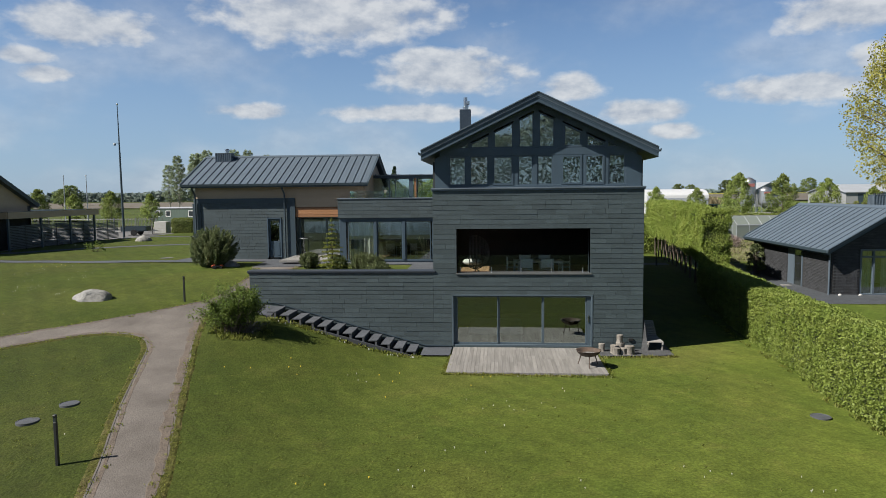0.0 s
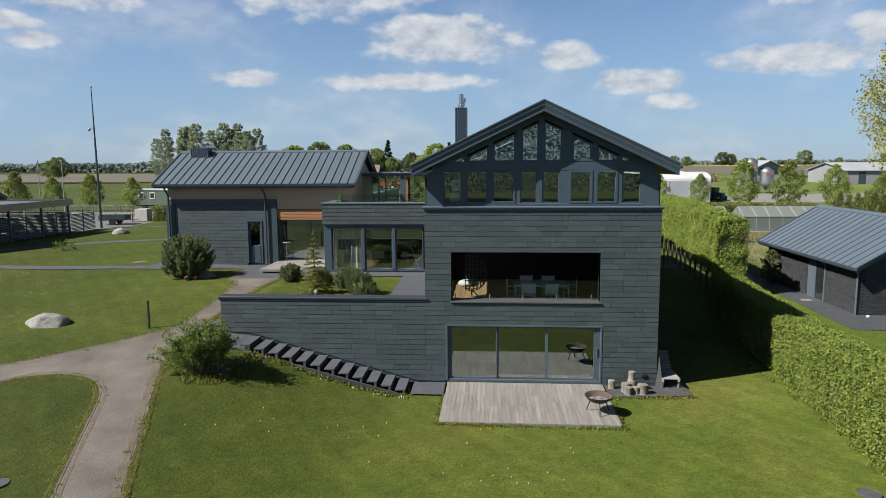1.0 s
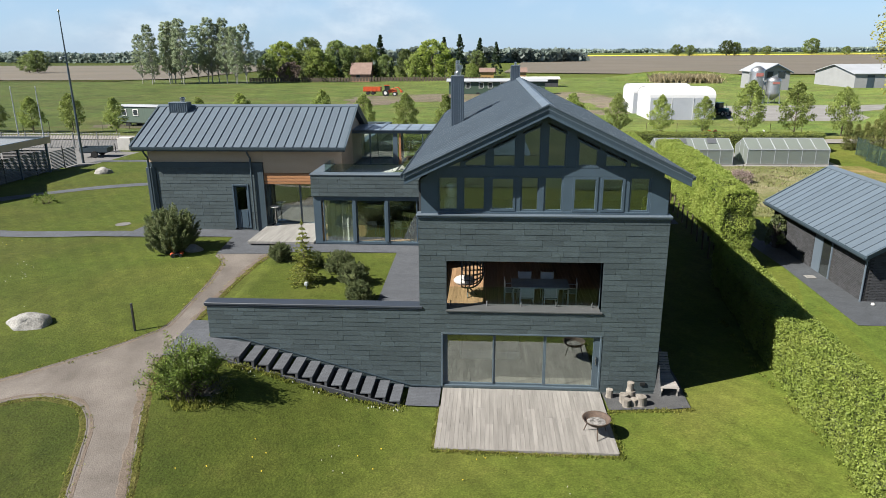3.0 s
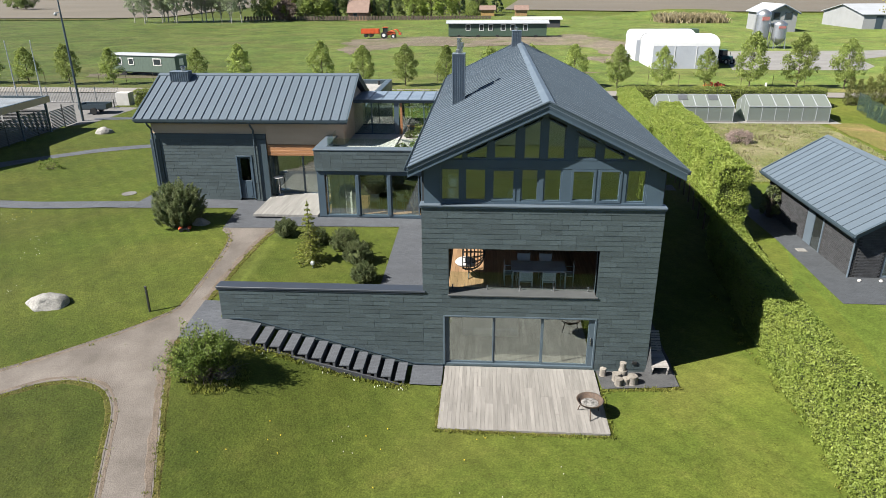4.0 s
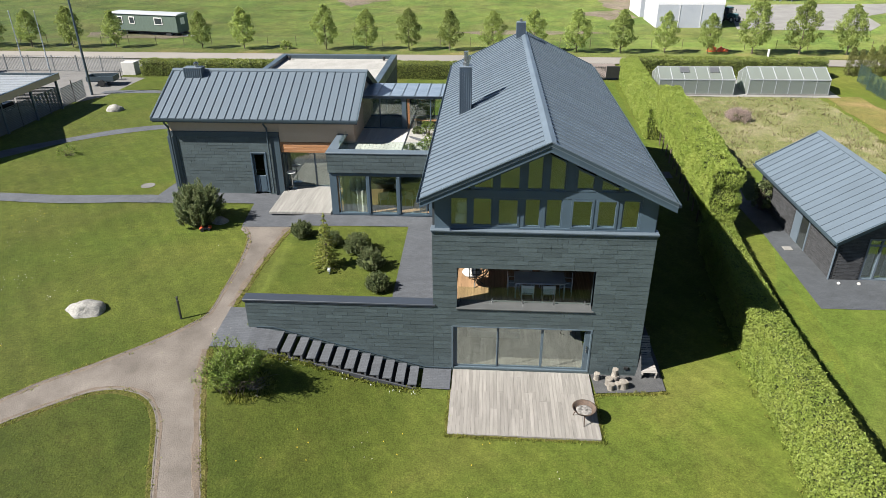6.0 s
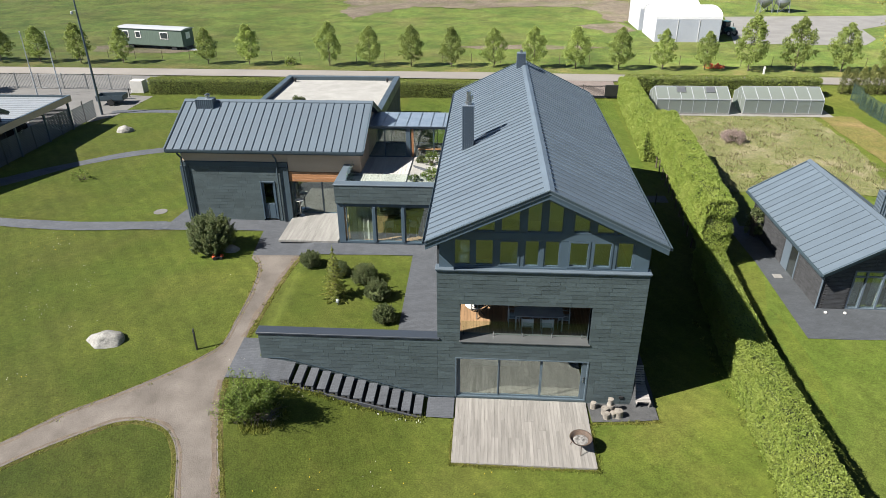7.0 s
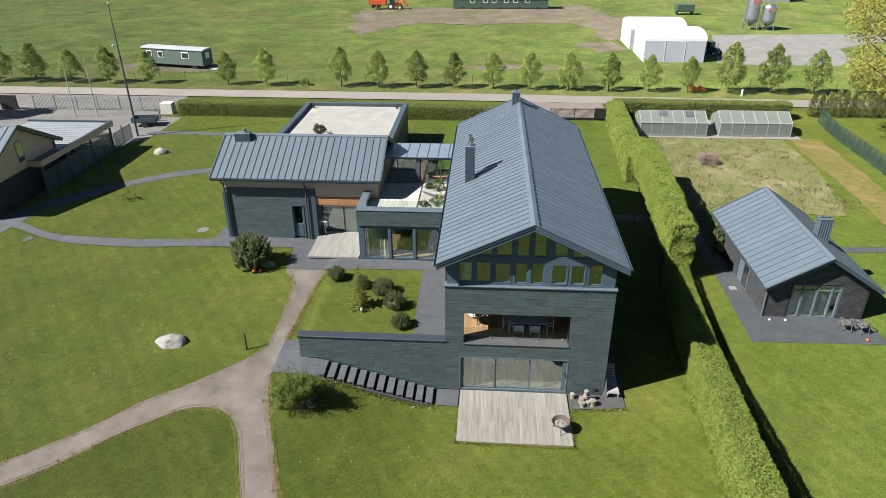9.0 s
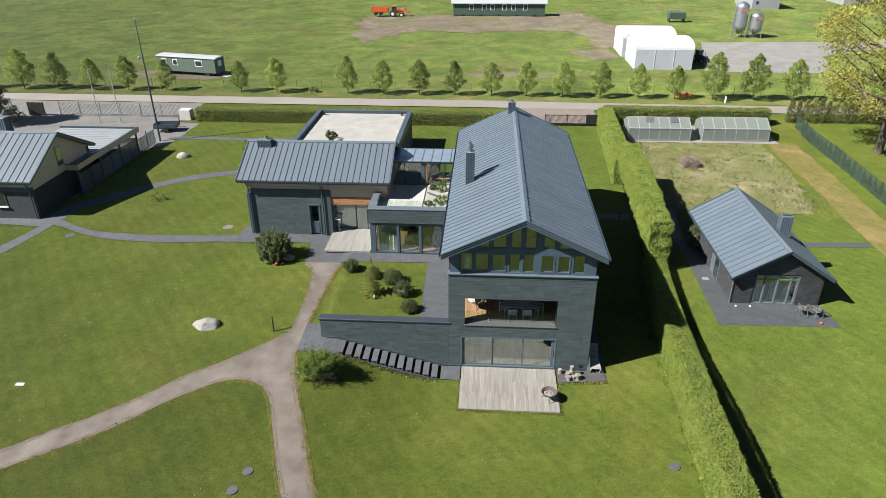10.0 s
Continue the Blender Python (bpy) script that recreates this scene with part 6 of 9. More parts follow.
def layered_fir(tall, wide, levels, seed):
    """Whorls of drooping branches set with needles, widest near the ground."""
    rng = np.random.default_rng(seed)
    root = thing("golden_fir", "small yellow-green fir with layered branches", "tree")
    wood, pts = Build(), []
    wood.tube((0, 0, -0.1), (0, 0, tall * 0.97), 0.045, 0.008, 7, caps=False)
    for k in range(levels):
        t = k / (levels - 1)
        z0, reach = 0.12 + (tall - 0.2) * t, wide * (1 - t) ** 0.9 + 0.05
        n = 9 - int(4 * t)
        for m in range(n):
            a1 = 2 * math.pi * (m + 0.5 * (k % 2)) / n + rng.normal() * 0.15
            d = reach * rng.uniform(0.75, 1.1)
            tip = np.array((d * math.cos(a1), d * math.sin(a1), z0 - 0.10 * d + rng.normal() * 0.02))
            wood.tube((0, 0, z0), tuple(tip), 0.012, 0.004, 4, caps=False)
            q = max(14, int(95 * d / wide))
            s1 = rng.uniform(0.12, 1.03, q)[:, None]
            line = np.array((0, 0, z0)) * (1 - s1) + tip * s1
            side = np.array((-math.sin(a1), math.cos(a1), 0)) * (rng.normal(size=(q, 1)) * 0.13 * d * (1.1 - s1))
            pts.append(line + side + rng.normal(size=(q, 3)) * 0.016)
    pts.append(np.array((0, 0, tall)) + rng.normal(size=(30, 3)) * (0.012, 0.012, 0.06))
    wood.make("trunk", BARK, root, smooth=True)
    under(new("crown", crown_mesh("crown", np.concatenate(pts), 0.034, GOLDFIR, rng, 0.4)), root)
    return root


set_down(layered_fir(2.6, 0.72, 13, 71), -5.05, 3.9)
def wild_shrub(x, y, seed):
    """A loose shrub: arching stems of uneven length, leafed along their outer parts, thin towards the shaded side."""
    rng = np.random.default_rng(seed)
    root = thing("wild_shrub", "loose leafy shrub on the lawn slope", "shrub")
    wood, pts = Build(), []
    for i in range(230):
        a1 = rng.uniform(0, 2 * math.pi)
        tall = rng.uniform(0.45, 1.0) ** 0.8 * (1.8 if rng.uniform() < 0.3 else 1.2)
        reach = rng.uniform(0.1, 1.0) * (1.32 - 0.35 * tall) * (1.1 if math.cos(a1) < 0.2 else 0.9)
        base = np.array((rng.normal() * 0.22, rng.normal() * 0.22, 0.0))
        p = [base + np.array((math.cos(a1) * reach * k ** 1.3, math.sin(a1) * reach * k ** 1.3, tall * (1.25 * k - 0.35 * k * k))) for k in (0, 0.35, 0.7, 1.0)]
        for u, v in zip(p, p[1:]):
            wood.tube(tuple(u), tuple(v), 0.011, 0.006, 4, caps=False)
        if math.cos(a1 + 0.8) > 0.45 and tall < 1.1:
            continue                         # bare twigs on the shaded side
        n = rng.integers(100, 190)
        s1 = rng.uniform(0.25, 1.04, n) ** 0.8
        seg = np.clip((s1 / 0.34).astype(int), 0, 2)
        ends = np.array(p)
        loc = np.array((0, 0.35, 0.7, 1.0))
        f = ((s1 - loc[seg]) / (loc[seg + 1] - loc[seg]))[:, None]
        pts.append(ends[seg] * (1 - f) + ends[seg + 1] * f + rng.normal(size=(n, 3)) * 0.075)
    wood.make("branch_frame", BARK, root)
    pts = np.concatenate(pts)
    pts[:, 2] = np.maximum(pts[:, 2], 0.02)
    under(new("foliage", crown_mesh("foliage", pts, 0.037, SHRUBLEAF, rng, 0.0, 0.5)), root)
    root.matrix_basis = pose(x, y, ground_z(x, y), 0, 0, 0)


wild_shrub(-6.85, -3.0, 72)
bush("dark_creeper", "dark evergreen shrub against the brick wall", 17.75, 14.2, 0.55, 1.9, 1500, 0.07, PINELEAF, 73)
for i, (x, y, r, h) in enumerate([(-1.35, 14.0, 0.5, 0.8), (-1.2, 11.7, 0.5, 0.65), (-2.1, 11.3, 0.32, 0.35), (-1.95, 14.3, 0.3, 0.35)]):
    bush("potted_shrub", "small green shrub in the roof-terrace planting", x, y, r, h, 1100, 0.032, SHRUBLEAF if i < 2 else PINELEAF, 80 + i, z=5.36, clumps=40, group="roof terrace plants")
bush("roof_shrub", "small clipped shrub in a pot on the gravel roof", -12.2, 25.6, 0.55, 0.85, 1500, 0.05, PINELEAF, 84, z=5.42, clumps=40)
bush("verge_bush", "small bush on the grass verge", -21.2, 54.9, 0.7, 0.9, 900, 0.07, LINDEN, 85, clumps=30)
bush("lavender_clump", "grey-purple dry shrub in the wild garden", 21.9, 31.4, 1.0, 0.95, 3000, 0.045, HEATHER, 86, clumps=70)
bush("young_bush", "sparse young bush on the lawn", -25.6, 18.2, 0.7, 0.7, 260, 0.05, SHRUBLEAF, 87, clumps=24)
bush("young_bush", "sparse young bush on the lawn", -22.3, 31.2, 0.6, 1.1, 160, 0.05, SHRUBLEAF, 88, clumps=18)

# ---- big tree beyond the fence, and the pine by the gate ----
big = tree("large_oak", "tall spreading tree in fresh yellow-green leaf", "tree", 20.0, 4.6, 9.0, round_top, 30000, 0.115, SPRINGLEAF, BARK, 91, 150, 0.165, 0.42)
set_down(big, 42.4, 36.5)
pine = tree("scots_pine", "dark blue-green pine beside the gate", "tree", 7.5, 0.3, 3.1, lambda t: 0.35 + 0.65 * (1 - t) ** 0.7, 15000, 0.10, PINELEAF, BARK, 93, 130, 0.2, 0.2)
set_down(pine, -54.6, 38.6)

# ---- birches, village trees and far woods ----
birch = [tree("birch", "tall slender birch with airy grey-green crown", "tree", 19, 3.6, 3.1, lambda t: 0.3 + 0.7 * math.sin(math.pi * (0.12 + 0.84 * t) ** 0.8), 11000, 0.13, BIRCHLEAF, BIRCHBARK, 101 + k, 110, 0.24, 0.17, group="birch grove") for k in range(2)]
rt = random.Random(12)
for i, x in enumerate([-108, -105, -102.4, -100, -97.6, -95, -92.6, -90.4, -88, -84.6, -82.4, -80, -78, -75.6, -73.6, -99, -86.2]):
    y = 190 + rt.uniform(-4, 6)
    s = rt.uniform(0.86, 1.06) * (0.8 if x < -104 else 1)
    (set_down(birch[i], x, y, 0, s) if i < 2 else planted(birch[i % 2], x, y, rt.uniform(0, 360), s))
decid = [tree("village_tree", "broad deciduous tree by the far farmstead", "tree", 11, 1.2, 4.6, round_top, 5200, 0.24, m, BARK, 111 + k, 60, 0.26, 0.2, group="farmstead trees") for k, m in enumerate((HORNBEAM, OLIVELEAF, LINDEN))]
spruce = tree("spruce", "dark pointed spruce by the far farmstead", "tree", 12, 0.4, 2.6, cone, 3200, 0.22, SPRUCELEAF, BARK, 121, 60, 0.24, 0.15, group="farmstead spruces")
plum = tree("purple_tree", "low tree with dull purple leaves", "tree", 6, 0.5, 4.2, round_top, 2200, 0.28, PURPLELEAF, BARK, 122, 40, 0.26, 0.12)
set_down(plum, -61.5, 197)
first = set()
for k, x, y, s in [(0, -66, 205, 1.15), (1, -59, 212, 1.25), (2, -53.5, 199, 0.95), (1, -48, 205, 1.15), (1, -44, 213, 1.0), (2, -39, 214, 1.05), (1, -70, 200, 0.8), (0, -16.5, 206, 1.15), (1, -26, 212, 0.9), (2, -3, 200, 0.45),
                  (1, -32, 205, 0.75), (2, -22, 204, 0.75), (0, -49, 199, 0.55), (1, -56, 198, 0.7), (0, -10, 215, 0.6), (1, -2, 222, 0.8), (2, -64, 198, 0.6)]:
    if k not in first:
        first.add(k)
        set_down(decid[k], x, y, 0, s)
    else:
        planted(decid[k], x, y, rt.uniform(0, 360), s, rt.uniform(0.85, 1.2))
for i, (x, y, s) in enumerate([(-36.5, 225, 1.25), (-8, 222, 1.2), (-14, 230, 1.15), (-1, 226, 1.1), (-21, 212, 0.8), (-46.5, 200, 0.75), (-29.5, 203, 0.55), (-34.5, 203, 0.55), (5, 240, 1.0)]):
    (set_down if i == 0 else planted)(spruce, x, y, rt.uniform(0, 360), s)
for i, (x, y, s) in enumerate([(-214, 296, 0.95), (-221, 300, 0.8), (310, 900, 1.7), (322, 905, 1.5), (430, 930, 1.9), (260, 890, 1.2), (246, 900, 1.3), (520, 900, 1.5), (350, 920, 1.0), (380, 950, 1.1), (480, 940, 1.0)]):
    planted(decid[1], x, y, rt.uniform(0, 360), s, 1.3)


def far_wood(name, label, runs, leaf, density, seed):
    """A distant edge of woodland: bays of rising and falling crowns, as one body."""
    rng = np.random.default_rng(seed)
    pts = []
    for xa, ya, xb, yb, h, deep in runs:
        d = math.dist((xa, ya), (xb, yb))
        n = int(d * h * density)
        s = rng.uniform(0, 1, n)
        top = h * (0.72 + 0.35 * np.array([noise.noise((k * d / (h * 1.1), seed, 0.3)) + 0.5 * noise.noise((k * d / (h * 0.35), seed, 5.3)) for k in s]))
        z = top * (1 - rng.uniform(0, 1, n) ** 1.8)
        off = rng.uniform(0, deep, n)
        pts.append(np.stack([xa + (xb - xa) * s + rng.normal(size=n) * 2, ya + (yb - ya) * s + off, z + 1.5], 1))
    return tagged(new(name, crown_mesh(name, np.concatenate(pts), leaf, HAZYLEAF, rng, 0.0, 0.9)), label, "woodland", kind="stuff")


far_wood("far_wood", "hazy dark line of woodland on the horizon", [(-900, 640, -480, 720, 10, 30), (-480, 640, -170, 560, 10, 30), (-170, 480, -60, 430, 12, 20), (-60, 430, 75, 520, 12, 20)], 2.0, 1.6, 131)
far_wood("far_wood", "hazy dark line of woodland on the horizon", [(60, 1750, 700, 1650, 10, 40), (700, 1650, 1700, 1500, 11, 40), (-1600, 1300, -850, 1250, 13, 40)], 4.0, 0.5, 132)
far_wood("woods_behind", "line of tall trees on the far side of the lawn", [(-110, -135, 130, -135, 25, 14), (-150, -50, -110, -135, 20, 12), (130, -135, 150, -40, 20, 12)], 0.26, 17, 133)

# ---- fields, road, farmyard ----
# Unseen ground and pond behind the camera, added to shape the gable reflections.
drape("meadow", ragged([(-150, -37), (150, -35), (150, -132), (-150, -132)], 1.5, 4, 14), ground_mat("unseen_dark_meadow", ((0.045, 0.068, 0.028), (0.062, 0.082, 0.038)), (0.085, 0.085, 0.05), scale=0.2, dryness=0.6, mottle=0.25), "unseen dark meadow added for the gable reflections", "meadow", lift=0.05, cell=8)
drape("pond", ragged([(-60, -58), (-20, -53), (30, -55), (75, -60), (70, -96), (20, -104), (-40, -100), (-66, -84)], 1.5, 4, 15), mat("pond_water", (0.03, 0.04, 0.035), rough=0.12, bump=0.15, scale=0.5, fine=3, speck=0.05, spec=0.6), "unseen pond added for the gable reflections", "pond", lift=0.09, cell=10)
for poly, cell in (([(-70, 52.3), (70, 50.4), (70, 90), (-70, 90)], 3), ([(-400, 52.3), (-70, 52.3), (-70, 90), (-410, 90)], 12),
                   ([(70, 50.4), (400, 50.4), (410, 90), (70, 90)], 12), ([(-410, 90), (410, 90), (420, 205), (-420, 225)], 12)):
    drape("meadow", poly, MEADOW, "rough green meadow beyond the road", "meadow", lift=0.06, cell=cell)
drape("road", [(-600, 50.2), (-61, 49.3), (2, 48.5), (48, 47.4), (600, 46), (600, 49.7), (48, 50.6), (2, 51.7), (-61, 52.6), (-600, 53.6)], ASPHALT, "pale asphalt country road", "road", lift=0.10, cell=6)
drape("verge", ragged([(-80, 53.0), (-20, 52.1), (48, 51.0), (60, 50.9), (60, 53.4), (0, 54.6), (-80, 55.6)], 0.4, 2, 5), VERGE, "dry yellowish roadside verge", "verge", lift=0.09, cell=4)
drape("ploughed_field", [(-1400, 232), (-125, 214), (-112, 222), (-112, 420), (-170, 470), (-1400, 560)], FIELD, "bare brown ploughed field", "field", lift=0.35, cell=40)
drape("ploughed_field", [(8, 262), (60, 240), (140, 228), (900, 215), (1800, 260), (1800, 1010), (60, 900)], FIELD, "bare brown ploughed field", "field", lift=0.35, cell=40)
drape("rape_field", [(60, 905), (1800, 1015), (1800, 1150), (60, 1040)], RAPE, "flowering yellow rape field", "field", lift=0.6, cell=80)
drape("stubble_field", [(-1400, 225), (-125, 204), (-125, 212), (-1400, 231)], VERGE, "dry grassy strip along the field", "field", lift=0.25, cell=40)
drape("bare_earth", ragged([(-27.4, 123.5), (-15.4, 129), (-1.7, 125), (11.4, 125.5), (20.4, 132), (26.4, 122), (27.5, 105), (23.2, 84), (21, 90), (19, 103), (10.5, 107), (-1.2, 102), (-11.6, 106), (-18.0, 99), (-20.7, 92), (-24.8, 103)], 2.6, 2.2, 6), SOIL, "trodden bare brown earth", "earth", lift=0.09, cell=4)
drape("bare_earth", ragged([(-3, 66.5), (3, 68), (13, 68.2), (17, 66.8), (10, 65.4), (1, 65)], 0.7, 1.5, 7), SOIL, "worn brown patch in the meadow", "earth", lift=0.09, cell=3)
drape("bare_earth", ragged([(15, 84), (22, 88), (23, 80), (19, 78)], 0.9, 2, 8), SOIL, "worn brown patch in the meadow", "earth", lift=0.09, cell=3)
drape("bare_earth", ragged([(-50, 63.4), (-39, 62.4), (-36, 66), (-46, 70.5), (-52, 68.5)], 0.8, 1.6, 9), SOIL, "worn brown ground round the wagon", "earth", lift=0.09, cell=3)
drape("farmyard", [(34, 70), (50.5, 69.5), (54, 74), (56, 82), (64, 88), (90, 90), (150, 118), (150, 125), (86, 101), (64, 95.5), (40, 94), (36, 78)], CONCRETE, "grey concrete farmyard", "yard", lift=0.09, cell=5)
drape("wild_garden", ragged([(17.2, 38.6), (16.9, 21.0), (29.5, 20.6), (31.2, 30), (31.2, 38.6)], 0.4, 0.8, 10), ground_mat("weedy_garden", ((0.092, 0.106, 0.036), (0.125, 0.125, 0.055)), (0.205, 0.180, 0.115), scale=1.1, dryness=1.0, bump=0.8), "overgrown weedy garden plot with dry stems", "garden plot", lift=0.04, cell=1.2)
drape("worn_grass", ragged([(31.8, 39), (31.6, 20), (31.5, 13), (34.6, 13), (34.9, 39)], 0.3, 1, 11), ground_mat("worn_grass", ((0.118, 0.104, 0.034), (0.096, 0.096, 0.028)), (0.168, 0.124, 0.058), scale=0.8, dryness=0.9), "worn yellowish grass track", "grass", lift=0.03, cell=1.5)
drape("pavement_greenhouse", [(16.8, 38.7), (33.2, 38.7), (33.2, 43.6), (16.8, 43.6)], CONCRETE, "grey paving round the greenhouses", "pavement", lift=0.04, cell=1.5)
drape("pavement_drive", [(5.0, 43.5), (14.6, 43.2), (14.8, 48.2), (5.0, 48.8)], mat("red_paving", (0.20, 0.165, 0.15), (0.165, 0.138, 0.125), rough=0.9, fine=8), "reddish paved driveway at the road", "pavement", lift=0.08, cell=1.5)

# polytunnel halls
TARP = mat("white_tarpaulin", (0.58, 0.59, 0.60), (0.53, 0.54, 0.56), rough=0.5, scale=0.5, fine=6, bump=0.15, speck=0.04)
TARPGREY = mat("grey_tarpaulin", (0.44, 0.47, 0.52), (0.38, 0.41, 0.46), rough=0.6, scale=0.4, fine=6, bump=0.15, speck=0.05)


def hall(x0, x1, y0, y1, h, low=0.72):
    """A tarpaulin hall with its ridge along x: grey walls, a white roof that curves over."""
    z = 1.9
    root = thing("storage_tent", "white tarpaulin storage hall with rounded roof edges", "hall", "storage halls", at=((x0 + x1) / 2, (y0 + y1) / 2, z))
    d, m = y1 - y0, 16
    arc = [(y0 + d * (0.5 - 0.5 * math.cos(math.pi * k / m)), z + h * low + h * (1 - low) * math.sin(math.pi * k / m) ** 0.75) for k in range(m + 1)]
    for xx in (x0, x1):
        Build().prism([(y0, z), *arc, (y1, z)], xx - 0.05, xx + 0.05, "x").make("end_sheet", TARP, root)
    for y in (y0, y1):
        Build().box(x0, x1, y - 0.04, y + 0.04, z - 0.2, z + h * low).make("side_sheet", TARPGREY, root)
    roof = Build()
    for (ya, za), (yb, zb) in zip(arc, arc[1:]):
        roof.add([(x0 - 0.1, ya, za + 0.02), (x1 + 0.1, ya, za + 0.02), (x1 + 0.1, yb, zb + 0.02), (x0 - 0.1, yb, zb + 0.02)], [(0, 1, 2, 3)])
    roof.make("roof_sheet", TARP, root, smooth=True)
    for k in range(1, 3):
        x = x0 + (x1 - x0) * k / 3
        Build().box(x - 0.05, x + 0.05, y0 - 0.08, y0 - 0.04, z, z + h * low).make("seam", TARP, root)
    return root


hall(23.9, 32.3, 71.2, 79.0, 4.5)
hall(23.6, 31.9, 80.6, 88.4, 4.5)

GALV = mat("galvanised_steel", (0.52, 0.54, 0.56), (0.43, 0.45, 0.47), rough=0.38, metal=0.85, scale=1.5, fine=20, bump=0.08, speck=0.1)
def silo(x, y, r, legs, body, label):
    z = 1.95
    root = thing("feed_silo", label, "silo", "feed silos", at=(x, y, z))
    b = Build().lathe(x, y, [(0.18, z + 0.9), (r, z + legs)] + [(r * (1.0 if k % 2 else 1.012), z + legs + body * k / 10) for k in range(1, 11)] + [(r * 0.3, z + legs + body + r * 0.45), (0.1, z + legs + body + r * 0.5)], 24)
    b.make("tank", GALV, root, smooth=True)
    for k in range(4):
        a1 = math.pi / 4 + k * math.pi / 2
        Build().tube((x + r * 1.25 * math.cos(a1), y + r * 1.25 * math.sin(a1), z - 0.05), (x + r * math.cos(a1), y + r * math.sin(a1), z + legs + 0.5), 0.07, n=6).make("leg", GALV, root)
        a2 = a1 + math.pi / 2
        Build().tube((x + r * 1.2 * math.cos(a1), y + r * 1.2 * math.sin(a1), z + 0.3), (x + r * 1.05 * math.cos(a2), y + r * 1.05 * math.sin(a2), z + legs), 0.04, n=5).make("brace", GALV, root)
    Build().box(x - r * 0.5, x + r * 0.5, y - r - 0.05, y - r * 0.9, z + legs + body * 0.72, z + legs + body * 0.86).make("sign_bar", mat("faded_red_paint", (0.42, 0.16, 0.14), rough=0.6), root)
    for k in range(2):
        Build().tube((x - r - 0.25 + 0.0, y - 0.2 + 0.4 * k, z), (x - r - 0.1, y - 0.2 + 0.4 * k, z + legs + body), 0.03, n=5).make("ladder_rail", GALV, root)
    Build().box(x - r * 1.3, x + r * 1.3, y - r * 1.3, y + r * 1.3, z - 0.1, z + 0.12).make("base", CONCRETE, root)
    return root


silo(48.3, 100, 1.16, 1.9, 4.1, "tall galvanised steel feed silo on legs")
silo(51.0, 99.5, 1.14, 1.8, 2.5, "shorter galvanised steel feed silo on legs")

SHEET = mat("grey_sheet_wall", (0.30, 0.31, 0.31), (0.26, 0.27, 0.27), rough=0.6, scale=0.3, fine=8, speck=0.06, bump=0.1)
LIGHTROOF = mat("pale_sheet_roofing", (0.38, 0.40, 0.425), (0.33, 0.35, 0.37), rough=0.5, scale=0.3, fine=6, bump=0.05, speck=0.06)


def barn(name, label, x0, x1, y0, y1, z, eave, ridge, along, wall_mat, roof_mat, windows=(), doors=()):
    root = thing(name, label, "barn", at=((x0 + x1) / 2, (y0 + y1) / 2, z))
    if along == "x":
        ym = (y0 + y1) / 2
        Build().prism([(y0, z - 0.3), (y1, z - 0.3), (y1, z + eave), (ym, z + ridge), (y0, z + eave)], x0, x1, "x").make("wall", wall_mat, root)
        for ya, yb in ((y0 - 0.4, ym), (y1 + 0.4, ym)):
            k = (ridge - eave) / (ym - y0)
            za = z + eave - 0.4 * k
            Build().prism([(ya, za), (yb, z + ridge), (yb, z + ridge + 0.14), (ya, za + 0.14)], x0 - 0.5, x1 + 0.5, "x").make("roof", roof_mat, root)
    else:
        xm = (x0 + x1) / 2
        Build().prism([(x0, z - 0.3), (x1, z - 0.3), (x1, z + eave), (xm, z + ridge), (x0, z + eave)], y0, y1, "y").make("wall", wall_mat, root)
        for xa, xb in ((x0 - 0.5, xm), (x1 + 0.5, xm)):
            k = (ridge - eave) / (xm - x0)
            za = z + eave - 0.5 * k
            Build().prism([(xa, za), (xb, z + ridge), (xb, z + ridge + 0.14), (xa, za + 0.14)], y0 - 0.6, y1 + 0.6, "y").make("roof", roof_mat, root)
            Build().prism([(xa, za - 0.25), (xb, z + ridge - 0.25), (xb, z + ridge), (xa, za)], y0 - 0.62, y0 - 0.5, "y").make("verge", TRIM, root)
    for xa, xb, za, zb in windows:
        f = Build().box(xa, xb, y0 - 0.06, y0 - 0.002, z + za, z + zb).make("window", WHITE if name == "mobile_barn" else FRAME, root)
        Build().box(xa + 0.12, xb - 0.12, y0 - 0.08, y0 - 0.06, z + za + 0.12, z + zb - 0.12).make("pane", GLASSDARK, f)
    for xa, xb, za, zb in doors:
        Build().box(xa, xb, y0 - 0.06, y0 - 0.002, z + za, z + zb).make("door", TRIM, root)
    return root


GLASSDARK = mat("dark_pane", (0.04, 0.05, 0.055), rough=0.08, bump=0.0, speck=0.02)
barn("farm_building", "two-storey grey farm building with a pale gable roof", 63.6, 69.9, 138, 150, 2.0, 4.4, 6.0, "y", SHEET, LIGHTROOF, [(64.8, 66.2, 2.9, 4.4), (67.2, 68.8, 2.9, 4.4), (64.4, 65.0, 1.5, 2.1)])
barn("farm_shed", "long low grey farm shed with a pale roof", 88.2, 128, 146, 166, 1.8, 3.7, 5.6, "x", SHEET, LIGHTROOF, [(96, 97, 1.2, 2.6), (98.6, 99.6, 1.2, 2.6), (100.6, 101.6, 1.2, 2.6)], [(91, 92.6, 0, 3.4), (106, 110, 0, 3.0)])
GREENBOARD = mat("green_boards", (0.055, 0.095, 0.065), (0.045, 0.08, 0.055), rough=0.6, scale=2, fine=15, stretch=(6, 1, 0.4), speck=0.12)
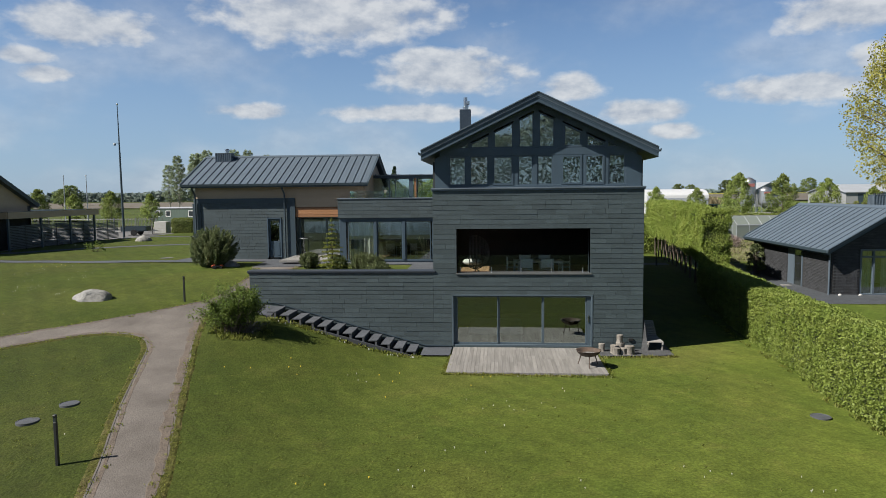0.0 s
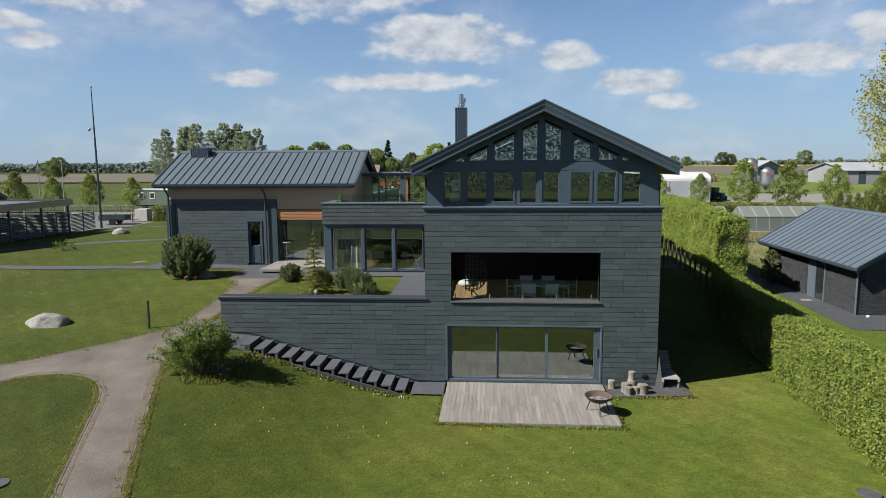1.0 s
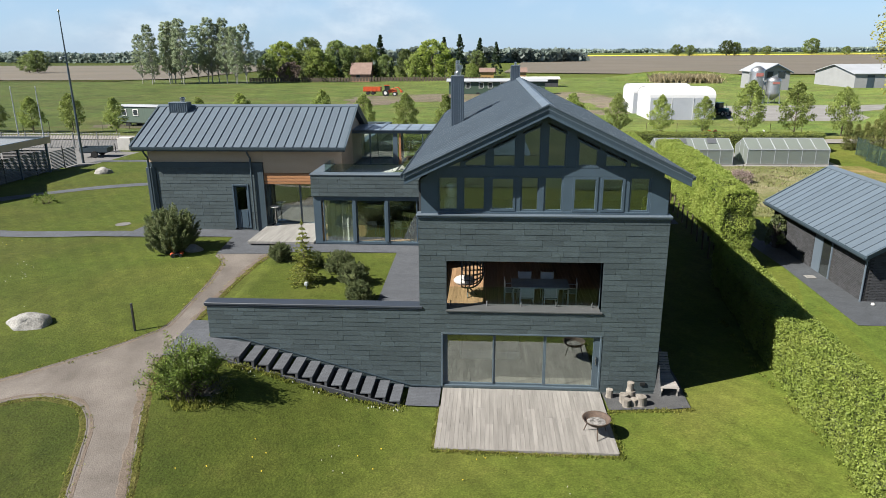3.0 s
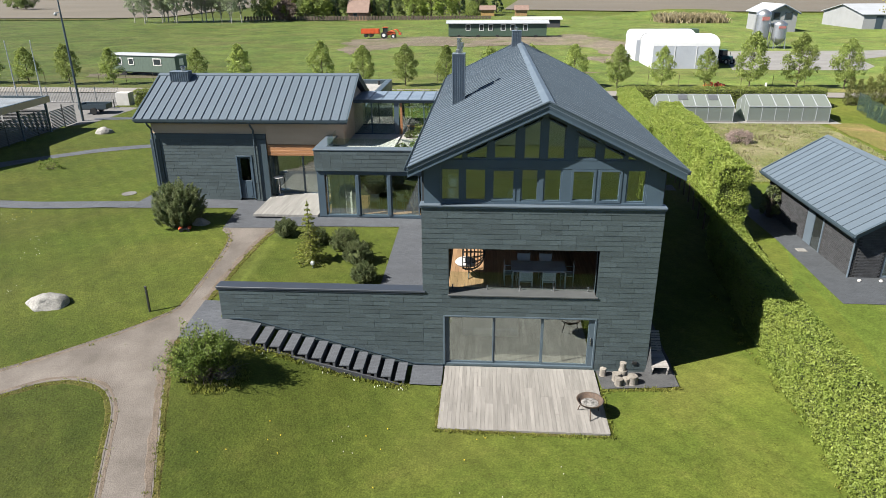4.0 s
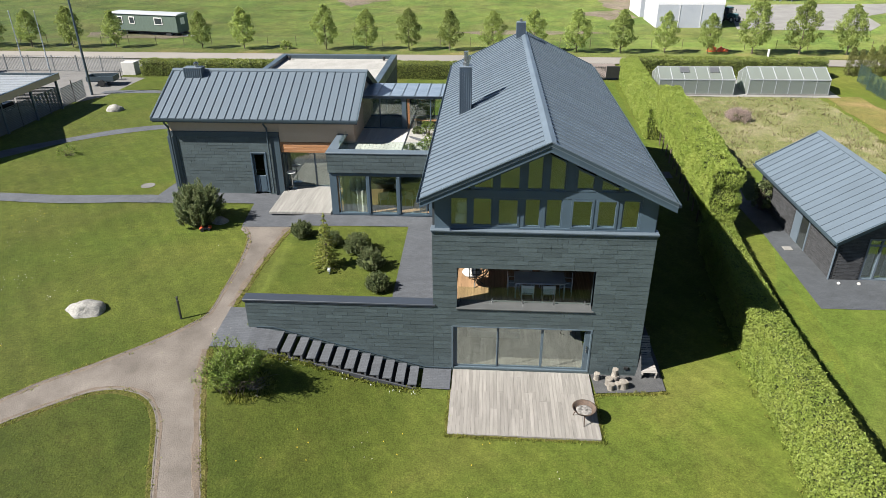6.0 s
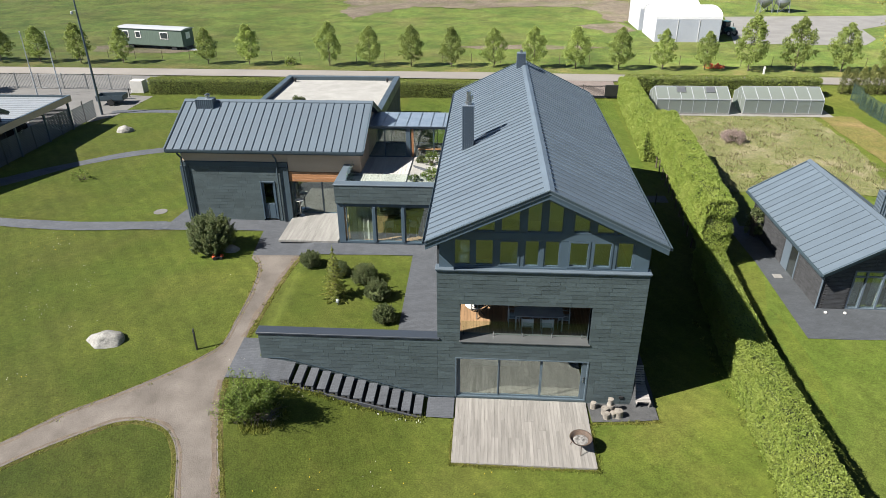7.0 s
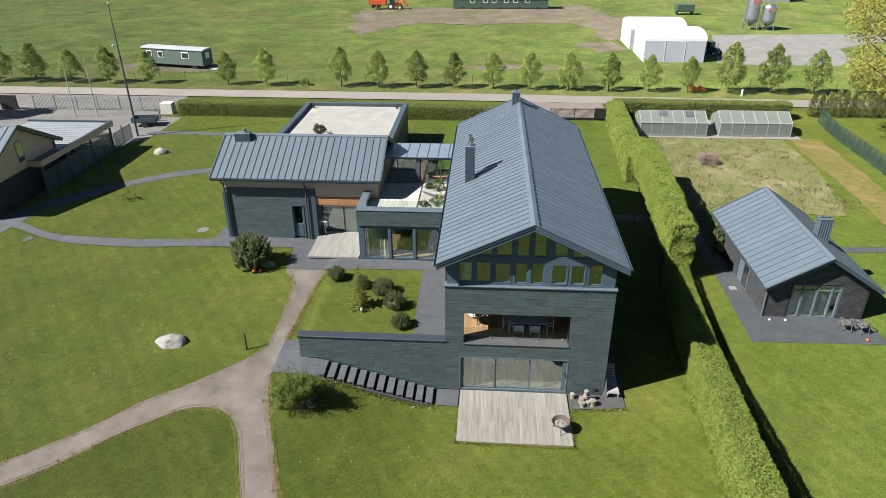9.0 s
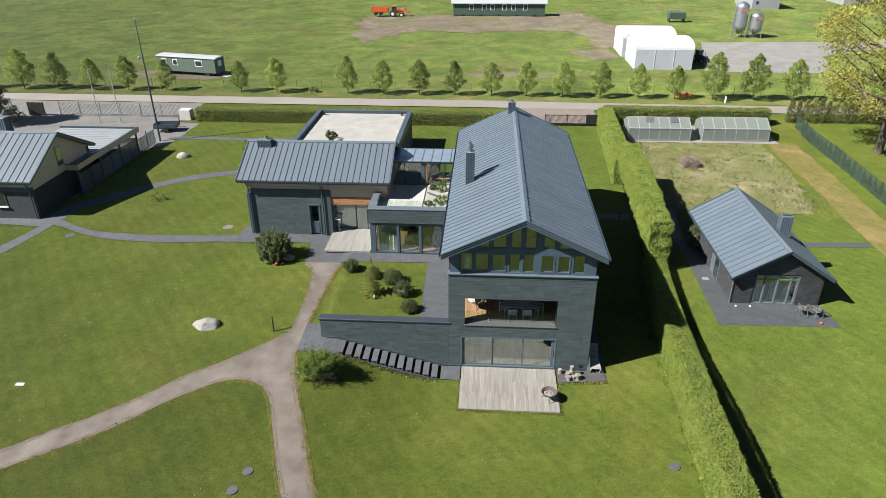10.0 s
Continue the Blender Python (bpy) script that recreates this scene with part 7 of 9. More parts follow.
hut = barn("mobile_barn", "long green mobile hen house with white windows", -6.2, 14.2, 124.5, 127.5, 2.75, 2.3, 2.7, "x", GREENBOARD, LIGHTROOF, [(-6.2 + d, -6.2 + d + 1.0, 0.85, 2.1) for d in (3.6, 6.4, 8.3, 10.9, 12.9, 15.5)])
for x in (-4, 0, 4, 8, 12):
    Build().tube((x, 124.4, 2.4), (x, 124.6, 2.4), 0.4, n=12).make("wheel", BLACKMETAL, hut)
SALMON = mat("farmstead_brick", (0.36, 0.20, 0.14), rough=0.8)
TILE = mat("brown_tiles", (0.22, 0.15, 0.12), (0.18, 0.12, 0.10), rough=0.8, scale=1, fine=6)
barn("farmhouse", "small brick farmhouse with a brown tiled roof", -42.2, -36.2, 199, 206, 2.0, 2.4, 5.6, "x", SALMON, TILE, [(-40.6, -39.4, 0.8, 2.0)])
barn("garden_shed", "small yellow timber shed by the farmstead", -0.5, 4, 214, 219, 2.0, 2.3, 3.4, "x", mat("yellow_timber", (0.42, 0.26, 0.09), rough=0.7), TILE)
barn("garden_shed", "small yellow timber shed by the farmstead", 11, 15, 216, 220, 2.0, 2.2, 3.4, "x", mat("tan_timber", (0.38, 0.24, 0.11), rough=0.7), TILE)
barn("white_shed", "white-trimmed low shed in the field", 8.5, 20, 155, 160, 2.0, 2.2, 2.6, "x", mat("dark_boards", (0.06, 0.06, 0.065), rough=0.7), WHITE, [(10, 11, 0.7, 1.9)])
pf = thing("picket_fence", "long weathered paling fence by the farmstead", "fence", at=(-40, 196, 2))
Build().box(-75, 3, 196, 196.1, 2.9, 3.0).box(-75, 3, 196, 196.1, 2.4, 2.5).make("rail", BARK, pf)
me = Build().box(0, 0.75, 0, 0.06, 0, 1.25).mesh("paling", BARK)
for i in range(78):
    ob = new("paling", me)
    ob.location = (-75 + i, 195.9, 2.0)
    under(ob, pf)

# ---- green wagon in the meadow ----
wagon = thing("site_wagon", "dark green site wagon with white window frames", "wagon", at=(-42, 65, 2.2))
rotw = pose(-42.9, 67.4, 1.56, 0, 0, -13)
def turned(b, name, material, label="", parent=None, rot=None):
    b.v = [tuple((rot or rotw) @ Vector(p)) for p in b.v]
    return b.make(name, material, parent or wagon, label)
turned(Build().box(-5, 5, -1.2, 1.2, 0.75, 2.85, 0.03), "body", mat("weathered_green_boards", (0.085, 0.125, 0.10), (0.065, 0.10, 0.08), rough=0.7, scale=2, fine=15, stretch=(6, 1, 0.4), speck=0.15))
turned(Build().prism([(-1.3, 2.85), (1.3, 2.85), (1.3, 2.9), (0.7, 3.04), (-0.7, 3.04), (-1.3, 2.9)], -5.15, 5.15, "x"), "roof", LIGHTROOF)
for x in (-4.2, -2.3, 1.6):
    w1 = 0.85 if x < 1 else 1.25
    f = turned(Build().box(x, x + w1, -1.25, -1.201, 1.65, 2.55), "window", WHITE)
    turned(Build().box(x + 0.1, x + w1 - 0.1, -1.27, -1.25, 1.75, 2.45), "pane", GLASSDARK, parent=f)
f = turned(Build().box(5.001, 5.05, -0.4, 0.4, 1.7, 2.5), "window", WHITE)
for x in (-3.4, 3.4):
    for y in (-1.0, 1.0):
        turned(Build().tube((x, y - 0.1, 0.4), (x, y + 0.1, 0.4), 0.42, n=14), "wheel", BLACKMETAL)
turned(Build().box(5, 6.2, -0.1, 0.1, 0.55, 0.68).box(-5, 5, -0.9, 0.9, 0.6, 0.75), "chassis", BLACKMETAL)
turned(Build().box(5.3, 6.6, -0.7, 0.2, 0.3, 0.36), "step", WHITE)

# ---- tractor with trailer ----
ORANGE = mat("orange_paint", (0.62, 0.10, 0.025), (0.52, 0.085, 0.025), rough=0.45, speck=0.08, bump=0.03)
BLUEGREEN = mat("blue_green_paint", (0.025, 0.11, 0.12), rough=0.45)


def tractor(x, y, turn, paint, label, loader=True, size=0.82):
    rot = pose(x, y, ground_z(x, y) + 0.05, 0, 0, turn) @ Matrix.Scale(size, 4)
    root = thing("tractor", label, "tractor", at=(x, y, 2.2))
    put = lambda b, n, m, par=root: turned(b, n, m, parent=par, rot=rot)
    put(Build().box(0.2, 2.2, -0.42, 0.42, 0.9, 1.75, 0.12), "bonnet", paint)
    put(Build().box(-1.0, 0.3, -0.6, 0.6, 0.7, 1.5, 0.08), "body", paint)
    c = put(Build().box(-1.05, 0.35, -0.75, 0.75, 2.7, 2.85, 0.05), "cab_roof", paint)
    for xx in (-0.98, 0.24):
        for yy in (-0.68, 0.62):
            put(Build().box(xx, xx + 0.07, yy, yy + 0.07, 1.5, 2.7), "cab_post", BLACKMETAL, c)
    put(Build().box(-0.9, 0.2, -0.6, 0.6, 1.5, 2.68), "cab_glass", GLASSDARK)
    for xx, r, wd2 in ((-0.7, 0.85, 0.45), (1.7, 0.6, 0.36)):
        for yy in (-0.85, 0.85):
            t = put(Build().tube((xx, yy - wd2 / 2, r), (xx, yy + wd2 / 2, r), r, n=22), "tyre", BLACKMETAL)
            put(Build().tube((xx, yy - wd2 / 2 - 0.02, r), (xx, yy + wd2 / 2 + 0.02, r), r * 0.5, n=14), "rim", WHITE, t)
    put(Build().tube((1.2, 0.5, 1.7), (1.2, 0.5, 2.6), 0.05), "exhaust", BLACKMETAL)
    if loader:
        for yy in (-0.55, 0.55):
            put(Build().tube((0.4, yy, 1.7), (2.6, yy, 2.3), 0.09).tube((2.6, yy, 2.3), (3.3, yy, 1.4), 0.09), "loader_arm", paint)
        put(Build().prism([(3.1, 1.0), (3.8, 0.95), (3.6, 1.5), (3.2, 1.5)], -0.9, 0.9, "y"), "bucket", paint)
    return root


tractor(-19.4, 126, 0, ORANGE, "orange farm tractor with a front loader")
tractor(35.0, 77.0, -60, BLUEGREEN, "dark blue-green tractor parked in the yard", False, 0.66)
tl = thing("farm_trailer", "orange-red two-axle farm trailer", "trailer", at=(-23.6, 128, 2.2))
rott = pose(-22.8, 126.3, 2.2, 0, 0, 0) @ Matrix.Scale(0.8, 4)
turned(Build().box(-2.6, 2.2, -1.1, 1.1, 0.9, 1.0).box(-2.6, 2.2, -1.15, -1.08, 1.0, 2.1).box(-2.6, 2.2, 1.08, 1.15, 1.0, 2.1).box(-2.6, -2.53, -1.08, 1.08, 1.0, 2.1).box(2.13, 2.2, -1.08, 1.08, 1.0, 2.1), "box", ORANGE, parent=tl, rot=rott)
for k in range(5):
    turned(Build().box(-2.5 + k * 1.13, -2.42 + k * 1.13, -1.2, -1.15, 1.0, 2.1), "stake", ORANGE, parent=tl, rot=rott)
for x in (-1.4, 0.0):
    for y in (-0.9, 0.9):
        turned(Build().tube((x, y - 0.15, 0.48), (x, y + 0.15, 0.48), 0.48, n=16), "wheel", BLACKMETAL, parent=tl, rot=rott)
turned(Build().box(2.2, 3.4, -0.06, 0.06, 0.75, 0.87), "drawbar", BLACKMETAL, parent=tl, rot=rott)
hop = thing("feed_container", "small green skip by the farm track", "container", at=(41, 118, 2))
Build().box(39.5, 43, 117, 119, 2.9, 4.3, 0.1).make("box", GREENBOARD, hop)
for x in (39.7, 42.7):
    Build().box(x, x + 0.15, 117.1, 118.9, 2.0, 2.9).make("leg", BLACKMETAL, hop)
heap = thing("orange_cover", "crumpled orange plastic sheet by the tree", "cover", at=(27.3, 55.4, 2.2))
bmh = Build()
rr = random.Random(5)
for k in range(16):
    cx, cy = 27.3 + rr.uniform(-1.0, 1.0), 55.4 + rr.uniform(-0.4, 0.4)
    bmh.tube((cx, cy, 2.15), (cx + rr.uniform(-0.2, 0.2), cy, 2.2 + rr.uniform(0.25, 0.55)), 0.26, 0.1, 6)
bmh.make("sheet", ORANGE, heap)

# ---- things on the deck and by the wall ----
bowl = thing("fire_bowl", "rusty steel fire bowl on three legs, with ash", "fire pit", at=(5.72, -2.75, -0.045))
cx, cy, zb = 5.72, -2.75, -0.045
Build().lathe(cx, cy, [(0.10, zb + 0.34), (0.26, zb + 0.38), (0.38, zb + 0.47), (0.435, zb + 0.56), (0.445, zb + 0.57), (0.415, zb + 0.565), (0.36, zb + 0.48), (0.24, zb + 0.41), (0.05, zb + 0.39)], 28).make("bowl", RUST, bowl, smooth=True)
ASH = mat("wood_ash", (0.30, 0.29, 0.28), (0.05, 0.048, 0.045), rough=0.95, scale=9, fine=50, speck=0.5)
Build().lathe(cx, cy, [(0.30, zb + 0.43), (0.28, zb + 0.445), (0.1, zb + 0.46)], 18).make("ash", ASH, bowl, "pale grey ash and charcoal")
for k in range(3):
    a1 = 0.5 + k * 2.094
    Build().tube((cx + 0.26 * math.cos(a1), cy + 0.26 * math.sin(a1), zb + 0.42), (cx + 0.40 * math.cos(a1), cy + 0.40 * math.sin(a1), zb), 0.022, 0.016, 7).make("leg", RUST, bowl)


def log(x, y, r, h, z, seed, lean=0.0):
    rr = random.Random(seed)
    ob = Build()
    n = 16
    prof = [(1.06, 0), (0.98, 0.12), (0.95, 0.5), (1.0, 0.95), (0.97, 1.0)]
    v, f = [], []
    wav = [1 + rr.uniform(-0.08, 0.08) for _ in range(n)]
    for s, t in prof:
        v += [(r * s * wav[i] * math.cos(2 * math.pi * i / n) + lean * t, r * s * wav[i] * math.sin(2 * math.pi * i / n), h * t) for i in range(n)]
    for k in range(len(prof) - 1):
        f += [(k * n + i, k * n + (i + 1) % n, (k + 1) * n + (i + 1) % n, (k + 1) * n + i) for i in range(n)]
    f += [tuple(range(n))[::-1], tuple(range(4 * n, 5 * n))]
    o = new("wooden_log", ob.add(v, f).mesh("wooden_log", LOGWOOD))
    o.location = (x, y, z)
    return tagged(o, "upright pale cut log on the dark chippings", "log", "cut logs by the wall")


gz = lambda x, y: ground_z(x, y) + 0.05
for i, (x, y, r, h) in enumerate([(6.55, -0.30, 0.12, 0.36), (6.98, -0.62, 0.15, 0.38), (7.22, -0.48, 0.16, 0.48), (7.02, -0.90, 0.14, 0.32), (7.52, -0.78, 0.18, 0.40), (7.28, -0.82, 0.13, 0.30)]):
    log(x, y, r, h * 0.8, gz(x, y), i)
log(7.2, -0.5, 0.12, 0.30, gz(7.25, -0.45) + 0.38, 9)
lounger = thing("sun_lounger", "weathered grey wooden sun lounger beside the wall", "lounger", at=(8.6, 0.6, 0))
zl = gz(8.6, 0.6)
GREYWOOD = mat("silvered_wood", (0.36, 0.34, 0.32), (0.27, 0.255, 0.24), rough=0.85, scale=2, fine=30, rand=0.12, stretch=(0.5, 5, 5), speck=0.2)
for x in (8.32, 8.86):
    Build().box(x, x + 0.05, -0.25, 1.75, zl + 0.24, zl + 0.32, 0.006).make("side_rail", GREYWOOD, lounger)
    for y in (-0.15, 1.3):
        Build().box(x, x + 0.05, y, y + 0.06, zl - 0.02, zl + 0.24).make("leg", GREYWOOD, lounger)
for k in range(13):
    y = -0.22 + k * 0.092
    Build().box(8.30, 8.93, y, y + 0.072, zl + 0.32, zl + 0.345, 0.004).make("slat", GREYWOOD, lounger)
for k in range(8):
    t = k / 7
    y, z = 1.0 + 0.58 * t, zl + 0.35 + 0.45 * t
    Build().add([(8.30, y, z), (8.93, y, z), (8.93, y + 0.055, z + 0.045), (8.30, y + 0.055, z + 0.045), (8.30, y + 0.015, z - 0.02), (8.93, y + 0.015, z - 0.02), (8.93, y + 0.07, z + 0.025), (8.30, y + 0.07, z + 0.025)],
                [(0, 1, 2, 3), (7, 6, 5, 4), (0, 4, 5, 1), (1, 5, 6, 2), (2, 6, 7, 3), (3, 7, 4, 0)]).make("back_slat", GREYWOOD, lounger)
box_l = Build().box(7.62, 7.80, -0.01, 0.0 - 0.06, 0.24, 0.36, 0.01).make("wall_socket", BLACKMETAL)
tagged(box_l, "small black outdoor socket on the slate wall", "socket")

# ---- covered balcony: dining set and hanging chair ----
FZ = 2.505
PALEMETAL = mat("pale_coated_metal", (0.40, 0.43, 0.45), (0.34, 0.37, 0.39), rough=0.5, speck=0.05)
table = thing("dining_table", "grey-topped outdoor dining table with pale metal legs", "table", at=(4.15, 1.9, FZ))
Build().box(3.20, 5.26, 1.45, 2.40, FZ + 0.71, FZ + 0.74, 0.008).make("tabletop", mat("grey_tabletop", (0.34, 0.37, 0.39), rough=0.45, speck=0.05), table)
Build().box(3.25, 5.21, 1.5, 2.35, FZ + 0.65, FZ + 0.71).make("apron", PALEMETAL, table)
for x in (3.22, 5.18):
    for y in (1.47, 2.32):
        Build().box(x, x + 0.06, y, y + 0.06, FZ, FZ + 0.65).make("leg", PALEMETAL, table)


def dining_chair(at=None):
    root = thing("dining_chair", "pale metal outdoor dining chair with sling seat", "chair", "chairs round the balcony table")
    Build().box(-0.24, 0.24, -0.23, 0.23, 0.42, 0.45, 0.01).make("seat", PALEMETAL, root)
    Build().box(-0.24, 0.24, -0.27, -0.24, 0.50, 0.86, 0.01).make("backrest", PALEMETAL, root)
    for x in (-0.25, 0.22):
        Build().box(x, x + 0.03, -0.27, -0.24, 0, 0.88).make("leg", PALEMETAL, root)
        Build().box(x, x + 0.03, 0.2, 0.23, 0, 0.62).make("leg", PALEMETAL, root)
        Build().box(x, x + 0.03, -0.24, 0.23, 0.62, 0.645).make("armrest", PALEMETAL, root)
    return root


chair = dining_chair()
chair.matrix_basis = pose(3.72, 1.30, FZ)
for x, y, rz in ((4.55, 1.30, 3), (3.72, 2.6, 180), (4.55, 2.6, 176), (3.2, 1.92, -88), (5.3, 1.92, 84)):
    copy_thing(chair, pose(x, y, FZ, 0, 0, rz))
egg_chair = thing("hanging_chair", "large dark wicker egg chair with a white cushion", "chair", at=(1.75, 2.5, FZ))
GREYWICKER = mat("dark_wicker_weave", (0.05, 0.05, 0.05), (0.03, 0.03, 0.03), rough=0.6, scale=14, fine=60, speck=0.4)
ex, ey, ez = 1.58, 2.5, FZ + 1.02
shell = Build()
for k in range(20):                          # ribs of the bowl, open towards the left
    a1 = 2 * math.pi * k / 20
    last = None
    for j in range(9):
        b1 = math.pi * 0.62 * j / 8
        r1 = math.sin(b1)
        p = (ex + 0.62 * math.cos(b1), ey + 0.62 * r1 * math.cos(a1), ez + 0.72 * r1 * math.sin(a1))
        if last:
            shell.tube(last, p, 0.016, n=5, caps=False)
        last = p
for j in range(1, 9):
    b1 = math.pi * 0.62 * j / 8
    ring = [(ex + 0.62 * math.cos(b1), ey + 0.62 * math.sin(b1) * math.cos(2 * math.pi * k / 20), ez + 0.72 * math.sin(b1) * math.sin(2 * math.pi * k / 20)) for k in range(20)]
    for p, q in zip(ring, ring[1:] + ring[:1]):
        shell.tube(p, q, 0.02, n=5, caps=False)
shell.make("wicker_shell", GREYWICKER, egg_chair)
Build().lathe(ex - 0.12, ey - 0.04, [(0.14, ez - 0.54), (0.34, ez - 0.50), (0.42, ez - 0.40), (0.34, ez - 0.31), (0.06, ez - 0.28)], 20).make("cushion", PALE, egg_chair, smooth=True)
Build().tube((ex, ey - 0.3, FZ + 0.02), (ex, ey, FZ + 0.34), 0.025).tube((ex, ey + 0.3, FZ + 0.02), (ex, ey, FZ + 0.34), 0.025).tube((ex + 0.35, ey, FZ + 0.02), (ex, ey, FZ + 0.34), 0.025).make("stand", BLACKMETAL, egg_chair)

# rooms behind the glass
lounge = thing("lounge_chair", "tall white curved lounge chair behind the gable glass", "chair", at=(1.06, 0.5, 5.3))
Build().lathe(1.06, 0.5, [(0.22, 5.30), (0.22, 5.33), (0.05, 5.40), (0.05, 6.15)], 16).make("pedestal", STEEL, lounge)
Build().lathe(1.06, 0.5, [(0.14, 6.15), (0.21, 6.26), (0.24, 6.46), (0.22, 6.70), (0.12, 6.74)], 18).make("seat_shell", WHITE, lounge, smooth=True)
Build().lathe(1.10, 0.52, [(0.14, 6.76), (0.20, 6.84), (0.23, 7.00), (0.20, 7.14), (0.10, 7.18)], 18).make("back_shell", WHITE, lounge, smooth=True)
pale_chair = thing("armchair", "pale chair behind the gable glass", "chair", at=(3.2, 1.2, 5.3))
Build().lathe(3.2, 1.2, [(0.30, 5.30), (0.36, 5.6), (0.30, 5.75), (0.28, 6.3), (0.18, 6.55), (0.15, 6.56)], 14).make("shell", PALE, pale_chair, smooth=True)
Build().box(1.35, 2.15, 2.6, 2.7, 5.3, 7.4).make("timber_panel", CEDAR, house, "orange-brown timber panel inside the gable")
bed = thing("low_bed", "low pale bed behind the garden doors", "bed", at=(3, 3, 0))
Build().box(1.3, 3.6, 2.2, 4.2, -0.02, 0.35, 0.05).make("mattress", PALE, bed)

for x, y, rz in ((-3.5, 10.7, 20), (-2.9, 11.4, 160), (-2.0, 10.8, -30)):
    inner = copy_thing(chair, pose(x, y, 2.46, 0, 0, rz))
    tagged(inner, "pale chair inside the glazed room", "chair", "chairs in the glazed room")
rtable = thing("round_table", "dark round table inside the glazed room", "table", at=(-2.75, 10.75, 2.46))
Build().lathe(-2.75, 10.75, [(0.5, 3.17), (0.52, 3.18), (0.52, 3.2)], 24).make("tabletop", BLACKMETAL, rtable)
Build().lathe(-2.75, 10.75, [(0.26, 2.46), (0.26, 2.48), (0.04, 2.52), (0.04, 3.17)], 14).make("pedestal", BLACKMETAL, rtable)

# ---- small terrace by the wing ----
def bar_table(x, y, h, r):
    root = thing("bar_table", "round white bar table on a steel stem", "table", at=(x, y, 2.5))
    Build().lathe(x, y, [(r * 0.96, 2.5 + h - 0.03), (r, 2.5 + h - 0.02), (r, 2.5 + h)], 24).make("tabletop", WHITE, root)
    Build().tube((x, y, 2.5), (x, y, 2.5 + h - 0.03), 0.035, n=10).make("stem", STEEL, root)
    Build().lathe(x, y, [(0.25, 2.5), (0.25, 2.515), (0.05, 2.54)], 18).make("foot", STEEL, root)


bar_table(-9.0, 12.7, 1.02, 0.26)

plantpot = thing("glass_vase", "tall glass vase with pale dried stems", "vase", at=(-1.4, 10.2, 2.46))
Build().lathe(-1.4, 10.2, [(0.12, 2.46), (0.13, 2.9), (0.11, 2.95)], 14).make("vase", CLEAR, plantpot)
stems = Build()
rr = random.Random(7)
for k in range(26):
    a1, l1 = rr.uniform(0, 6.28), rr.uniform(0.5, 1.2)
    stems.tube((-1.4, 10.2, 2.6), (-1.4 + 0.4 * l1 * math.cos(a1), 10.2 + 0.3 * l1 * math.sin(a1), 2.6 + l1), 0.01, 0.02, 4)
stems.make("dried_stems", mat("dried_grass", (0.50, 0.45, 0.33), rough=0.9), plantpot)

# ---- boulders, lamps, covers ----
def boulder(x, y, sx, sy, sz, seed, label):
    bm = bmesh.new()
    bmesh.ops.create_icosphere(bm, subdivisions=4, radius=1)
    rb = random.Random(int(seed * 10))
    cuts = [(Vector((rb.uniform(-1, 1), rb.uniform(-1, 1), rb.uniform(-0.1, 1))).normalized(), rb.uniform(0.78, 0.95)) for _ in range(7)]
    for v in bm.verts:
        p = v.co.copy()
        d = 1 + 0.22 * noise.noise(p * 1.1 + Vector((seed, 0, 0))) + 0.08 * noise.noise(p * 3 + Vector((0, seed, 0)))
        for n0, lim in cuts:
            over = p.dot(n0) - lim
            if over > 0:
                p -= n0 * over * 0.75
        v.co = Vector((p.x * sx, p.y * sy, max(-0.25, p.z) * sz)) * d
    me = bpy.data.meshes.new("boulder")
    bm.to_mesh(me); bm.free()
    me.materials.append(STONE)
    me.polygons.foreach_set("use_smooth", [True] * len(me.polygons))
    ob = new("boulder", me)
    ob.location = (x, y, ground_z(x, y))
    return tagged(ob, label, "boulder")


boulder(-14.75, 0.75, 0.82, 0.55, 0.46, 1.3, "pale grey granite boulder on the lawn")
boulder(-28.0, 29.0, 0.66, 0.5, 0.52, 4.1, "pale grey granite boulder on the lawn")
boulder(-11.75, 8.55, 0.42, 0.35, 0.35, 6.1, "grey boulder beside the mountain pine")
for i, (x, y, s) in enumerate([(-1.0, 12.9, 0.26), (-1.8, 12.1, 0.16), (-0.7, 13.4, 0.34), (-1.7, 10.9, 0.24), (-1.2, 10.6, 0.26), (-0.7, 11.2, 0.3)]):
    o = boulder(x, y, s, s * 0.8, s * 0.8, 8 + i, "pale stone in the roof-terrace planting")
    o.location.z = 5.34
for i, (x, y, s) in enumerate([(-11.5, 25.2, 0.35), (-12.7, 24.8, 0.25), (-8.6, 21.5, 0.3)]):
    o = boulder(x, y, s, s * 0.8, s * 0.8, 14 + i, "grey stone on the gravel roof")
    o.location.z = 5.43


def bollard(x, y, h=1.08, lean=0.0):
    z = ground_z(x, y)
    root = thing("bollard_light", "slim black bollard light in the lawn", "lamp", "garden bollard lights", at=(x, y, z))
    Build().box(x - 0.034, x + 0.034, y - 0.034, y + 0.034, z - 0.1, z + h - 0.16, 0.006).make("post", BLACKMETAL, root)
    Build().box(x - 0.03, x + 0.03, y - 0.027, y + 0.027, z + h - 0.16, z + h - 0.05).make("lens", GLASSDARK, root)
    Build().box(x - 0.036, x + 0.036, y - 0.036, y + 0.036, z + h - 0.05, z + h, 0.006).make("cap", BLACKMETAL, root)


